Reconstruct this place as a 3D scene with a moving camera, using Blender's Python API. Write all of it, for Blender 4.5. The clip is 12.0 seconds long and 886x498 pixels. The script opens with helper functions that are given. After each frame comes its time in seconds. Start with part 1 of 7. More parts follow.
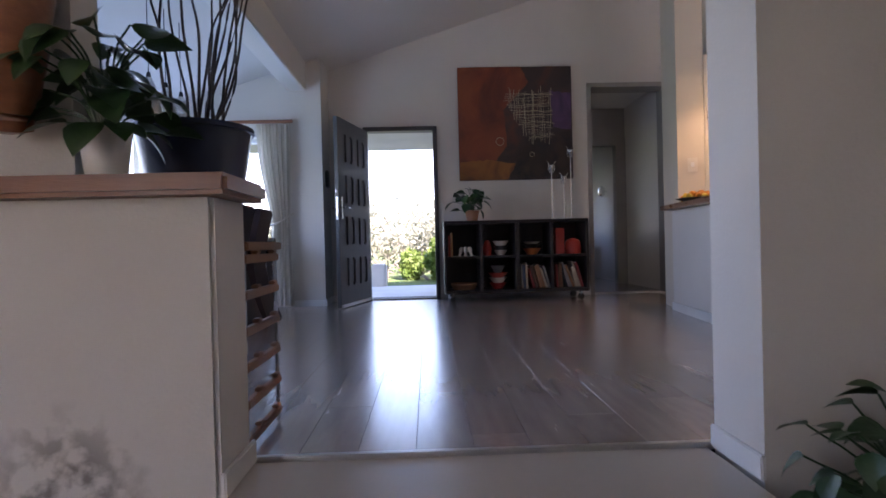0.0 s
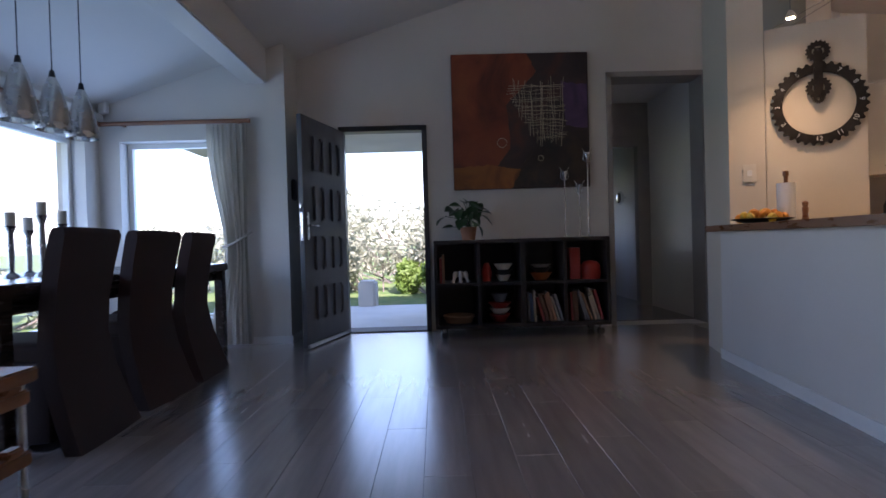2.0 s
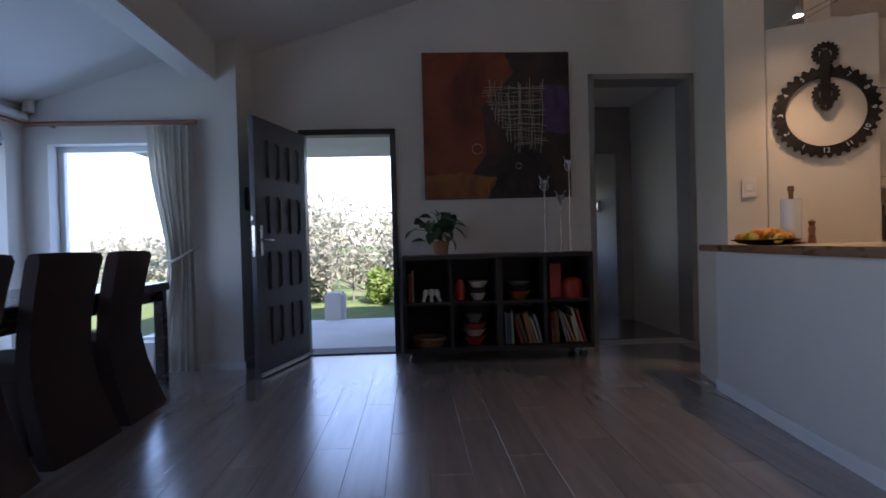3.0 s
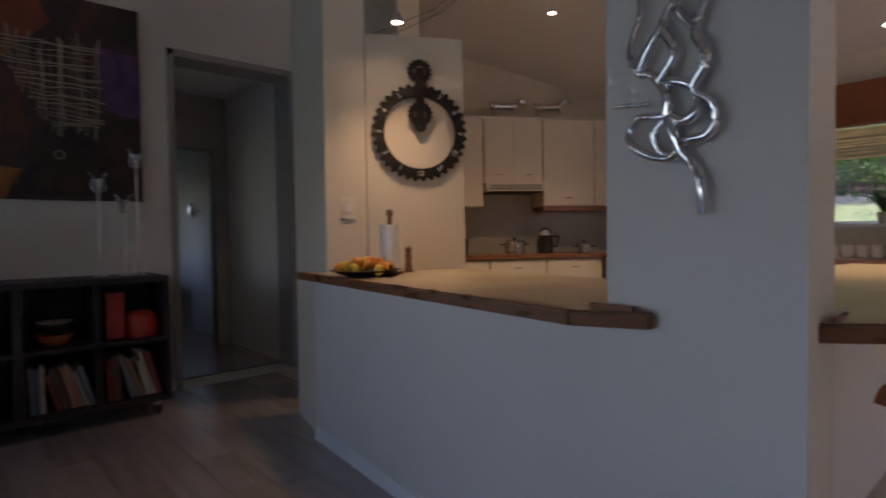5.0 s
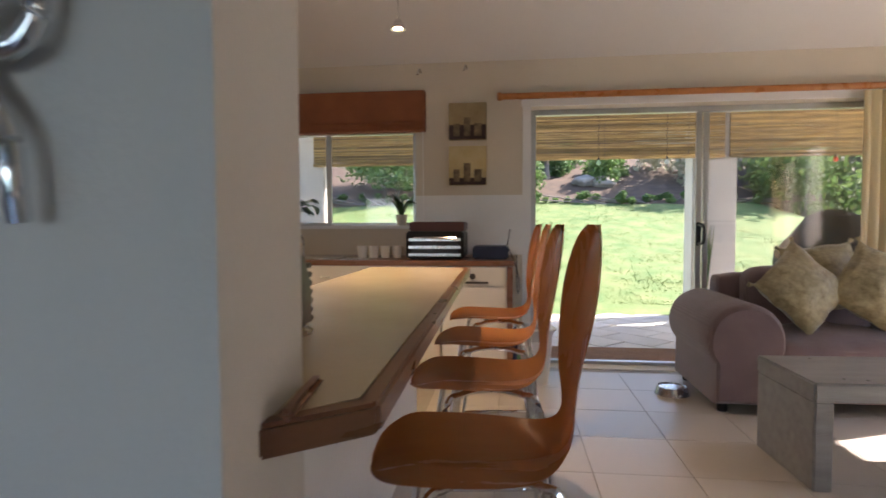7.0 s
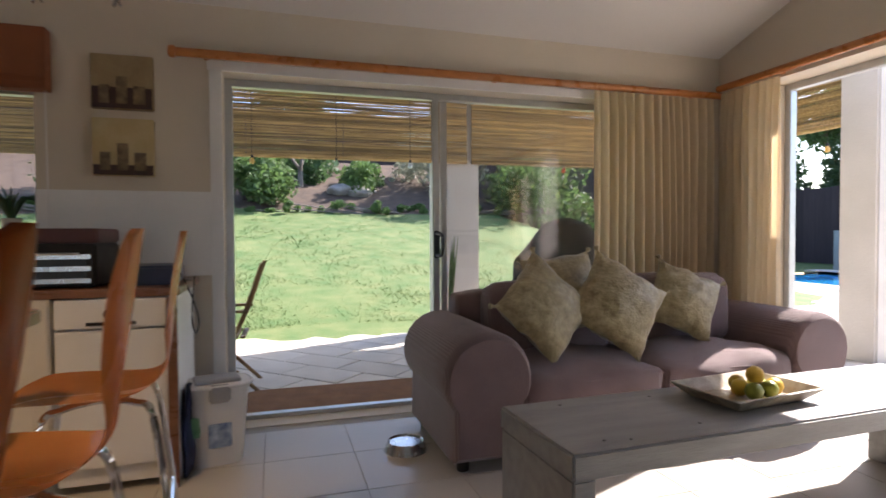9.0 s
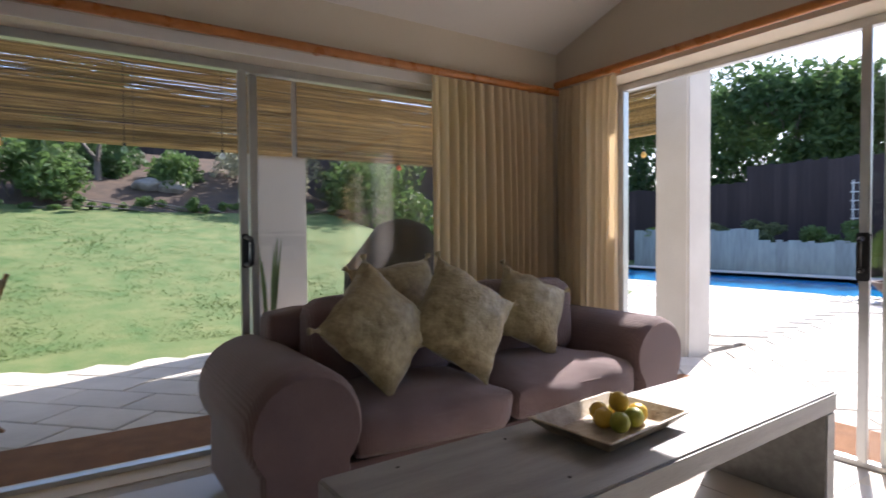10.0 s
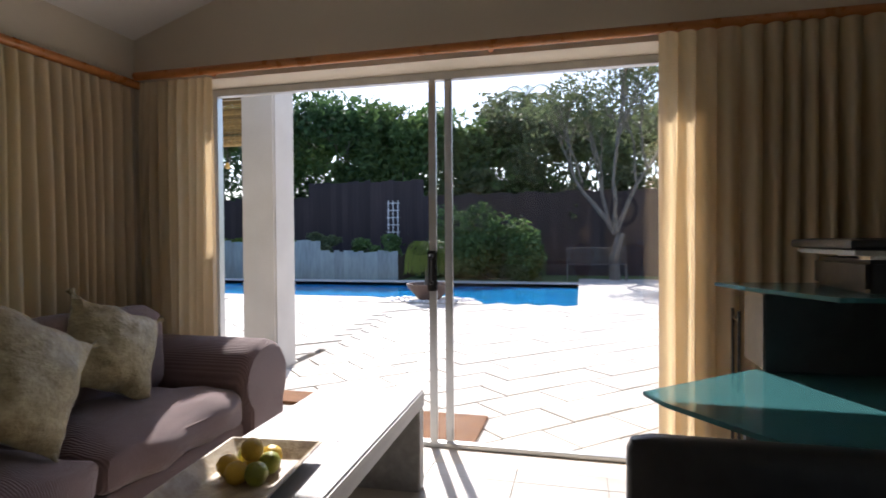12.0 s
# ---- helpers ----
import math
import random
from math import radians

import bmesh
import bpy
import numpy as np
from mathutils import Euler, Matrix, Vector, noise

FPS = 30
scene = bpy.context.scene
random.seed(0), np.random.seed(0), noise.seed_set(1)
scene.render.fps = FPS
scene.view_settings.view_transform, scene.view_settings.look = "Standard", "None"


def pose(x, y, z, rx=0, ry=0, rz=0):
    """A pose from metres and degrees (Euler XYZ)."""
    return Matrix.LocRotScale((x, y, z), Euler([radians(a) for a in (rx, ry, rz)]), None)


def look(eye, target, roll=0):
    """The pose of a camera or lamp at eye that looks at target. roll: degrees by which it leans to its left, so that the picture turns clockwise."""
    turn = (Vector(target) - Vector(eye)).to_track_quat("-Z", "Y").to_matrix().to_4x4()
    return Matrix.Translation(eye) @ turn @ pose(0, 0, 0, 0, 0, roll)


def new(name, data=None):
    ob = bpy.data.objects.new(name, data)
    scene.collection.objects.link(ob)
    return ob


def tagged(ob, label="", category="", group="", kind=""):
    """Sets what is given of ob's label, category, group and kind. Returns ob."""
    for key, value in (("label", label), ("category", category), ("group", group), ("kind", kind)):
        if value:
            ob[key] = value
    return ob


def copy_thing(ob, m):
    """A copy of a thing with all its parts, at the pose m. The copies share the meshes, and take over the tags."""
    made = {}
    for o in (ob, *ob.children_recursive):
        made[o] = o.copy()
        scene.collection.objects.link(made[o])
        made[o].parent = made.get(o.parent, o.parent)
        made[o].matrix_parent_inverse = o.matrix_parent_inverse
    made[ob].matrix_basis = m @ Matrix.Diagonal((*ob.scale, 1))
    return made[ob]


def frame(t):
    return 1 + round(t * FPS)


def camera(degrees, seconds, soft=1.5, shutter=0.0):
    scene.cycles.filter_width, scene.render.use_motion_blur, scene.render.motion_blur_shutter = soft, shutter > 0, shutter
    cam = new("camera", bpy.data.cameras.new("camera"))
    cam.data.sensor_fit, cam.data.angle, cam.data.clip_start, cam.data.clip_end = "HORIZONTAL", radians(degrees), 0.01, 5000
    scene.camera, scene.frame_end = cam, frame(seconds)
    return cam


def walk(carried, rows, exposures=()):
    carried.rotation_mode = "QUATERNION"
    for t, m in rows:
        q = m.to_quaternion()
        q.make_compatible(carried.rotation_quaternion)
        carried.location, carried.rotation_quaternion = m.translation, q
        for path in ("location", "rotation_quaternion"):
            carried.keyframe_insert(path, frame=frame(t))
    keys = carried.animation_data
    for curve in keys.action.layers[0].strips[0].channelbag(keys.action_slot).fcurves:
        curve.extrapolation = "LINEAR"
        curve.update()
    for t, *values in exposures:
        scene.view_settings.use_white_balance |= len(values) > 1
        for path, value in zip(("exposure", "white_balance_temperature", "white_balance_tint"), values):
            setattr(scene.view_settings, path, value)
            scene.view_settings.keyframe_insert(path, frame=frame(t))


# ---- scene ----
cam = camera(76.90, 12.0, soft=1.6, shutter=0.3)
# seconds, eye x y z, yaw, pitch, roll
ROWS = [
    (0.0, -0.006, 0.003, 0.651, -1.532, -0.494, 1.428),
    (0.5, 0.038, 0.301, 0.676, -0.696, -0.661, 1.623),
    (1.0, 0.066, 0.593, 0.710, -0.365, -0.700, 1.560),
    (1.5, 0.110, 0.831, 0.798, -0.355, -0.718, 1.526),
    (2.0, 0.199, 1.080, 0.887, -0.664, -0.707, 1.637),
    (2.5, 0.223, 1.301, 0.945, -1.204, -0.650, 1.594),
    (4.5, 0.569, 2.111, 1.145, -26.217, -1.254, 1.064),
    (5.0, 0.702, 2.231, 1.152, -41.543, -1.704, 0.819),
    (5.5, 0.892, 2.297, 1.172, -55.367, -2.225, 1.106),
    (6.0, 1.085, 2.317, 1.162, -65.518, -2.271, 0.930),
    (6.5, 1.261, 2.312, 1.183, -74.856, -2.521, 0.467),
    (7.0, 1.463, 2.297, 1.182, -83.257, -2.548, 0.202),
    (7.5, 1.743, 2.243, 1.158, -90.129, -2.128, 0.165),
    (9.5, 2.795, 1.691, 1.170, -114.295, -1.535, 0.404),
    (10.0, 3.045, 1.560, 1.184, -123.559, -1.625, 0.478),
    (10.5, 3.200, 1.455, 1.212, -133.579, -1.585, 0.369),
    (11.0, 3.270, 1.428, 1.234, -145.497, -1.467, 0.291),
    (11.5, 3.326, 1.471, 1.229, -157.779, -1.060, 0.269),
    (12.0, 3.338, 1.501, 1.234, -166.130, -0.957, 0.375),
]
EXPOSURES = [(0.0, 2.75, 6400, 34), (1.5, 2.3, 6100, 30), (2.5, 1.92, 6000, 29), (4.5, 1.6, 6300, 29), (5.0, 1.65, 6400, 28), (5.5, 1.98, 6300, 25), (6.0, 2.2, 6300, 23), (7.5, 2.22, 6600, 18), (9.5, 1.45, 6200, 18), (12.0, 0.84, 6100, 15)]
walk(cam, [(t, pose(x, y, z, 90 + pitch, roll, yaw)) for t, x, y, z, yaw, pitch, roll in ROWS], EXPOSURES)

# ---- light ----
SUN_DIR = Vector((0.27, -0.66, 0.63)).normalized()   # towards the sun
world = bpy.data.worlds.new("sky")
scene.world = world
world.use_nodes = True
sky = world.node_tree.nodes.new("ShaderNodeTexSky")
sky.sky_type = 'NISHITA'
sky.sun_disc = False
sky.sun_elevation = math.asin(SUN_DIR.z)
sky.sun_rotation = math.atan2(SUN_DIR.x, SUN_DIR.y)
world.node_tree.links.new(sky.outputs[0], world.node_tree.nodes["Background"].inputs[0])
world.node_tree.nodes["Background"].inputs[1].default_value = 0.15
sun = new("sun", bpy.data.lights.new("sun", 'SUN'))
sun.data.energy = 5.0
sun.data.angle = radians(0.6)
sun.data.color = (1.0, 0.93, 0.84)
sun.matrix_world = look(SUN_DIR * 30, (0, 0, 0))


def window_light(name, at, target, w, h, watts):
    """Sky light standing in a window's opening."""
    lamp = new(name, bpy.data.lights.new(name, 'AREA'))
    lamp.data.shape = 'RECTANGLE'
    lamp.data.size, lamp.data.size_y = w, h
    lamp.data.energy = watts
    lamp.data.color = (0.36, 0.62, 1.0)
    lamp.matrix_world = look(at, target)


window_light("dining_side_sky", (-3.06, 4.2, 1.07), (0.0, 4.2, 0.9), 3.4, 1.56, 7.5)
window_light("dining_end_sky", (-2.19, 6.43, 1.07), (-2.19, 0.0, 0.9), 0.86, 1.56, 2.6)

# ---- materials ----
def surface(name, a, b, rough=0.6, scale=6.0, detail=6.0, bump=0.15, bump_scale=60.0, metal=0.0, stretch=(1, 1, 1),
            vary=0.0, spec=0.5, rough_vary=0.12, sheen=0.0, transmission=0.0, alpha=1.0, subsurface=0.0):
    """A procedural surface: two colours mixed by noise at two scales, uneven gloss and a fine relief."""
    m = bpy.data.materials.new(name)
    m.use_nodes = True
    n, l = m.node_tree.nodes, m.node_tree.links
    bsdf = n["Principled BSDF"]
    tc = n.new("ShaderNodeTexCoord")
    mp = n.new("ShaderNodeMapping")
    mp.inputs["Scale"].default_value = stretch
    if vary:
        place = n.new("ShaderNodeObjectInfo")
        shift = n.new("ShaderNodeVectorMath")
        l.new(tc.outputs["Object"], shift.inputs[0])
        l.new(place.outputs["Location"], shift.inputs[1])
        l.new(shift.outputs[0], mp.inputs[0])
    else:
        l.new(tc.outputs["Object"], mp.inputs[0])
    big = n.new("ShaderNodeTexNoise")
    big.inputs["Scale"].default_value = scale
    big.inputs["Detail"].default_value = detail
    l.new(mp.outputs[0], big.inputs["Vector"])
    fine = n.new("ShaderNodeTexNoise")
    fine.inputs["Scale"].default_value = bump_scale
    fine.inputs["Detail"].default_value = 4
    l.new(mp.outputs[0], fine.inputs["Vector"])
    ramp = n.new("ShaderNodeMix")
    ramp.data_type = 'RGBA'
    ramp.inputs["A"].default_value = (*a, 1)
    ramp.inputs["B"].default_value = (*b, 1)
    add = n.new("ShaderNodeMath")
    add.operation = 'MULTIPLY_ADD'
    l.new(fine.outputs["Fac"], add.inputs[0])
    add.inputs[1].default_value = 0.35
    con = n.new("ShaderNodeMapRange")
    con.inputs["From Min"].default_value = 0.3
    con.inputs["From Max"].default_value = 0.7
    con.inputs["To Max"].default_value = 0.75
    l.new(big.outputs["Fac"], con.inputs["Value"])
    l.new(con.outputs[0], add.inputs[2])
    l.new(add.outputs[0], ramp.inputs["Factor"])
    colour = ramp.outputs["Result"]
    if vary:
        info = n.new("ShaderNodeObjectInfo")
        hsv = n.new("ShaderNodeHueSaturation")
        rng = n.new("ShaderNodeMapRange")
        rng.inputs["To Min"].default_value = 1 - vary
        rng.inputs["To Max"].default_value = 1 + vary
        l.new(info.outputs["Random"], rng.inputs["Value"])
        l.new(rng.outputs[0], hsv.inputs["Value"])
        l.new(colour, hsv.inputs["Color"])
        colour = hsv.outputs[0]
    l.new(colour, bsdf.inputs["Base Color"])
    rr = n.new("ShaderNodeMapRange")
    rr.inputs["To Min"].default_value = max(0.02, rough - rough_vary)
    rr.inputs["To Max"].default_value = min(1.0, rough + rough_vary)
    l.new(big.outputs["Fac"], rr.inputs["Value"])
    l.new(rr.outputs[0], bsdf.inputs["Roughness"])
    bsdf.inputs["Metallic"].default_value = metal
    bsdf.inputs["Specular IOR Level"].default_value = spec
    bsdf.inputs["Sheen Weight"].default_value = sheen
    bsdf.inputs["Transmission Weight"].default_value = transmission
    bsdf.inputs["Alpha"].default_value = alpha
    if bump:
        bp = n.new("ShaderNodeBump")
        bp.inputs["Strength"].default_value = bump
        bp.inputs["Distance"].default_value = 0.01
        l.new(fine.outputs["Fac"], bp.inputs["Height"])
        l.new(bp.outputs[0], bsdf.inputs["Normal"])
    return m


def ribbed(m, axis, pitch, depth, strength=0.6):
    """Adds fine parallel ribs (corduroy, boards) to a surface's relief."""
    n, l = m.node_tree.nodes, m.node_tree.links
    wave = n.new("ShaderNodeTexWave")
    wave.bands_direction = axis
    wave.inputs["Scale"].default_value = 0.314 / pitch
    wave.inputs["Distortion"].default_value = 0.6
    wave.inputs["Detail"].default_value = 1.0
    tc = n.new("ShaderNodeTexCoord")
    l.new(tc.outputs["Object"], wave.inputs["Vector"])
    bp = n.new("ShaderNodeBump")
    bp.inputs["Strength"].default_value = strength
    bp.inputs["Distance"].default_value = depth
    l.new(wave.outputs["Fac"], bp.inputs["Height"])
    bsdf = n["Principled BSDF"]
    if bsdf.inputs["Normal"].links:
        l.new(bsdf.inputs["Normal"].links[0].from_socket, bp.inputs["Normal"])
    l.new(bp.outputs[0], bsdf.inputs["Normal"])
    return m


def glow(name, colour, strength):
    m = bpy.data.materials.new(name)
    m.use_nodes = True
    b = m.node_tree.nodes["Principled BSDF"]
    b.inputs["Base Color"].default_value = (*colour, 1)
    b.inputs["Emission Color"].default_value = (*colour, 1)
    b.inputs["Emission Strength"].default_value = strength
    return m


def clear_glass(name, tint=(1, 1, 1), gloss=0.08):
    """A thin pane: see-through with a mirror gloss by Fresnel."""
    m = bpy.data.materials.new(name)
    m.use_nodes = True
    n, l = m.node_tree.nodes, m.node_tree.links
    n.remove(n["Principled BSDF"])
    tr = n.new("ShaderNodeBsdfTransparent")
    tr.inputs[0].default_value = (*tint, 1)
    gl = n.new("ShaderNodeBsdfGlossy")
    gl.inputs["Roughness"].default_value = 0.02
    lw = n.new("ShaderNodeLayerWeight")
    lw.inputs[0].default_value = 0.3
    pw = n.new("ShaderNodeMath")
    pw.operation = 'POWER'
    pw.inputs[1].default_value = 3.0
    l.new(lw.outputs["Facing"], pw.inputs[0])
    fr = n.new("ShaderNodeMath")
    fr.operation = 'MULTIPLY_ADD'
    fr.inputs[1].default_value = 0.6
    fr.inputs[2].default_value = gloss * 0.5
    l.new(pw.outputs[0], fr.inputs[0])
    mx = n.new("ShaderNodeMixShader")
    l.new(fr.outputs[0], mx.inputs[0])
    l.new(tr.outputs[0], mx.inputs[1])
    l.new(gl.outputs[0], mx.inputs[2])
    l.new(mx.outputs[0], n["Material Output"].inputs[0])
    return m


WALL = surface("wall_paint", (0.62, 0.585, 0.54), (0.7, 0.665, 0.615), 0.75, 1.3, bump=0.12, bump_scale=90)
WALL_CREAM = surface("cream_wall_paint", (0.60, 0.53, 0.425), (0.66, 0.59, 0.48), 0.7, 1.5, bump=0.1, bump_scale=90)
CEIL = surface("ceiling_paint", (0.68, 0.655, 0.62), (0.74, 0.715, 0.68), 0.8, 0.9, bump=0.05, bump_scale=40)
WHITE = surface("white_paint", (0.74, 0.73, 0.71), (0.82, 0.81, 0.79), 0.45, 3, bump=0.06, bump_scale=50)
LAMINATE = surface("grey_oak_laminate", (0.27, 0.22, 0.198), (0.37, 0.31, 0.282), 0.26, 2.2, bump=0.035, bump_scale=22,
                   stretch=(9, 0.8, 1), vary=0.12, spec=0.9, rough_vary=0.03)
LAMINATE.node_tree.nodes["Principled BSDF"].inputs["Coat Weight"].default_value = 1.0
LAMINATE.node_tree.nodes["Principled BSDF"].inputs["Coat Roughness"].default_value = 0.22
TILE = surface("stone_tile", (0.47, 0.43, 0.375), (0.53, 0.49, 0.43), 0.34, 2.2, bump=0.04, bump_scale=40, vary=0.025)
GROUT = surface("grout", (0.36, 0.33, 0.29), (0.42, 0.39, 0.34), 0.9, 20)
UNDERLAY = surface("dark_underlay", (0.06, 0.05, 0.045), (0.09, 0.08, 0.07), 0.9, 20)
CARPET = surface("cream_carpet", (0.42, 0.38, 0.32), (0.5, 0.46, 0.4), 0.95, 8, bump=0.6, bump_scale=300)
WOOD_RED = surface("red_brown_wood", (0.17, 0.062, 0.03), (0.30, 0.12, 0.055), 0.35, 4, bump=0.12, bump_scale=30, stretch=(1, 7, 7))
WOOD_RED_Y = surface("red_brown_wood_lengthwise", (0.17, 0.062, 0.03), (0.30, 0.12, 0.055), 0.3, 4, bump=0.12, bump_scale=30, stretch=(7, 1, 7))
WOOD_POLE = surface("orange_varnished_wood", (0.36, 0.125, 0.03), (0.50, 0.19, 0.05), 0.3, 5, bump=0.08, bump_scale=40, stretch=(3, 3, 3))
PLY = surface("honey_plywood", (0.45, 0.175, 0.045), (0.54, 0.22, 0.062), 0.27, 2, bump=0.0, stretch=(5, 1.2, 1.2), rough_vary=0.04)
CHROME = surface("chrome", (0.72, 0.72, 0.73), (0.8, 0.8, 0.8), 0.08, 8, bump=0.0, metal=1.0, rough_vary=0.04)
ALU = surface("aluminium_frame", (0.5, 0.5, 0.5), (0.6, 0.6, 0.59), 0.35, 10, bump=0.04, metal=0.85)
BLACK = surface("black_plastic", (0.012, 0.012, 0.013), (0.025, 0.025, 0.027), 0.4, 20, bump=0.05)
BLACKWOOD = surface("black_brown_wood", (0.009, 0.006, 0.006), (0.02, 0.013, 0.012), 0.5, 6, bump=0.1, bump_scale=40, stretch=(1, 8, 8))
STEEL = surface("brushed_steel", (0.5, 0.5, 0.49), (0.62, 0.61, 0.6), 0.25, 20, bump=0.05, metal=1.0)
GLASS = clear_glass("window_glass")

# ---- building helpers ----
def mesh_of(bm, name, material, smooth=False):
    me = bpy.data.meshes.new(name)
    bmesh.ops.recalc_face_normals(bm, faces=bm.faces)
    bm.to_mesh(me)
    bm.free()
    for m in (material if isinstance(material, (list, tuple)) else [material]):
        me.materials.append(m)
    if smooth:
        me.polygons.foreach_set("use_smooth", [True] * len(me.polygons))
        me.set_sharp_from_angle(angle=radians(40))
    return me


def part(name, bm, material, parent=None, label="", smooth=False, at=None):
    """Links a bmesh as one mesh object, under a thing or a part when one is given."""
    ob = new(name, mesh_of(bm, name, material, smooth))
    if at is not None:
        ob.matrix_world = at
    ob.parent = parent
    if label:
        tagged(ob, label)
    return ob


def thing(name, label, category, at=None, group="", kind=""):
    """An empty at a thing's base, under which its parts go."""
    ob = new(name)
    ob.empty_display_size = 0.1
    if at is not None:
        ob.matrix_world = at
    return tagged(ob, label, category, group, kind)


def single(name, bm, material, label, category, at=None, group="", kind="", smooth=False):
    """A thing of one mesh."""
    ob = part(name, bm, material, None, "", smooth, at)
    return tagged(ob, label, category, group, kind)


def box(x0, x1, y0, y1, z0, z1, bevel=0.0, bm=None, seg=2):
    bm = bm or bmesh.new()
    sub = bmesh.new() if bevel else bm
    vs = [sub.verts.new((x, y, z)) for x in (x0, x1) for y in (y0, y1) for z in (z0, z1)]
    for q in ((0, 1, 3, 2), (4, 6, 7, 5), (0, 4, 5, 1), (2, 3, 7, 6), (0, 2, 6, 4), (1, 5, 7, 3)):
        sub.faces.new([vs[i] for i in q])
    if bevel:
        bmesh.ops.bevel(sub, geom=sub.edges[:], offset=bevel, segments=seg, affect='EDGES', clamp_overlap=True)
        merge(bm, sub)
    return bm


def merge(bm, other, m=None):
    """Adds other's geometry to bm, moved by m."""
    me = bpy.data.meshes.new("tmp")
    other.to_mesh(me)
    other.free()
    if m is not None:
        me.transform(m)
    bm.from_mesh(me)
    bpy.data.meshes.remove(me)
    return bm


def prism(points, z0, z1, bevel=0.0, bm=None):
    """An upright prism over a plan outline."""
    sub = bmesh.new()
    lo = [sub.verts.new((x, y, z0)) for x, y in points]
    hi = [sub.verts.new((x, y, z1)) for x, y in points]
    sub.faces.new(lo[::-1])
    sub.faces.new(hi)
    for i in range(len(points)):
        j = (i + 1) % len(points)
        sub.faces.new((lo[i], lo[j], hi[j], hi[i]))
    if bevel:
        bmesh.ops.bevel(sub, geom=sub.edges[:], offset=bevel, segments=2, affect='EDGES', clamp_overlap=True)
    return merge(bm or bmesh.new(), sub)


def lathe(profile, n=24, bm=None, m=None):
    """A turned shape from (radius, z) pairs."""
    sub = bmesh.new()
    rings = []
    for r, z in profile:
        if r < 1e-5:
            rings.append([sub.verts.new((0, 0, z))])
        else:
            rings.append([sub.verts.new((r * math.cos(a), r * math.sin(a), z)) for a in (2 * math.pi * k / n for k in range(n))])
    for a, b in zip(rings, rings[1:]):
        for k in range(n):
            j = (k + 1) % n
            if len(a) == 1 and len(b) == 1:
                continue
            if len(a) == 1:
                sub.faces.new((a[0], b[k], b[j]))
            elif len(b) == 1:
                sub.faces.new((a[k], a[j], b[0]))
            else:
                sub.faces.new((a[k], a[j], b[j], b[k]))
    return merge(bm or bmesh.new(), sub, m)


def tube(points, radius, n=8, bm=None, closed=False, taper=None):
    """A round bar along points; taper gives a radius for each point."""
    bm = bm or bmesh.new()
    pts = [Vector(p) for p in points]
    rings = []
    up = Vector((0, 0, 1))
    for i, p in enumerate(pts):
        a = pts[i - 1] if i or closed else p
        b = pts[(i + 1) % len(pts)] if i + 1 < len(pts) or closed else p
        d = (b - a).normalized() if (b - a).length > 1e-9 else Vector((0, 0, 1))
        ref = up if abs(d.dot(up)) < 0.95 else Vector((1, 0, 0))
        u = d.cross(ref).normalized()
        w = u.cross(d).normalized()
        r = taper[i] if taper else radius
        rings.append([bm.verts.new(p + r * (u * math.cos(t) + w * math.sin(t))) for t in (2 * math.pi * k / n for k in range(n))])
    pairs = list(zip(rings, rings[1:])) + ([(rings[-1], rings[0])] if closed else [])
    for a, b in pairs:
        for k in range(n):
            j = (k + 1) % n
            bm.faces.new((a[k], a[j], b[j], b[k]))
    if not closed:
        bm.faces.new(rings[0][::-1])
        bm.faces.new(rings[-1])
    return bm


def bend(points, steps=6):
    """A smooth line through points (Catmull-Rom)."""
    p = [Vector(q) for q in points]
    p = [2 * p[0] - p[1]] + p + [2 * p[-1] - p[-2]]
    out = []
    for i in range(1, len(p) - 2):
        a, b, c, d = p[i - 1:i + 3]
        for k in range(steps):
            t = k / steps
            out.append(0.5 * (2 * b + (c - a) * t + (2 * a - 5 * b + 4 * c - d) * t * t + (3 * b - a - 3 * c + d) * t ** 3))
    return out + [p[-2]]


def structure(name, bm, material, label, at=None, smooth=False):
    return tagged(part(name, bm, material, None, "", smooth, at), label, "", "", "structure")

# ---- structure ----
RIDGE_X, RIDGE_Z, SLOPE = 2.1, 3.80, 0.325
FLOOR_LOW = -0.36


def roof(x):
    """Height of the ceiling over x: a gable along y."""
    return RIDGE_Z - SLOPE * abs(x - RIDGE_X)


def wall_piece(bm, x0, x1, y0, y1, z0, z1):
    """One block of a wall; z1 None follows the ceiling."""
    xs = [x0, x1]
    if z1 is None and x0 < RIDGE_X < x1:
        xs = [x0, RIDGE_X, x1]
    for a, b in zip(xs, xs[1:]):
        ta, tb = (z1, z1) if z1 is not None else (roof(a) + 0.05, roof(b) + 0.05)
        vs = [bm.verts.new(p) for p in ((a, y0, z0), (b, y0, z0), (b, y1, z0), (a, y1, z0),
                                        (a, y0, ta), (b, y0, tb), (b, y1, tb), (a, y1, ta))]
        for q in ((3, 2, 1, 0), (4, 5, 6, 7), (0, 1, 5, 4), (1, 2, 6, 5), (2, 3, 7, 6), (3, 0, 4, 7)):
            bm.faces.new([vs[i] for i in q])
    return bm


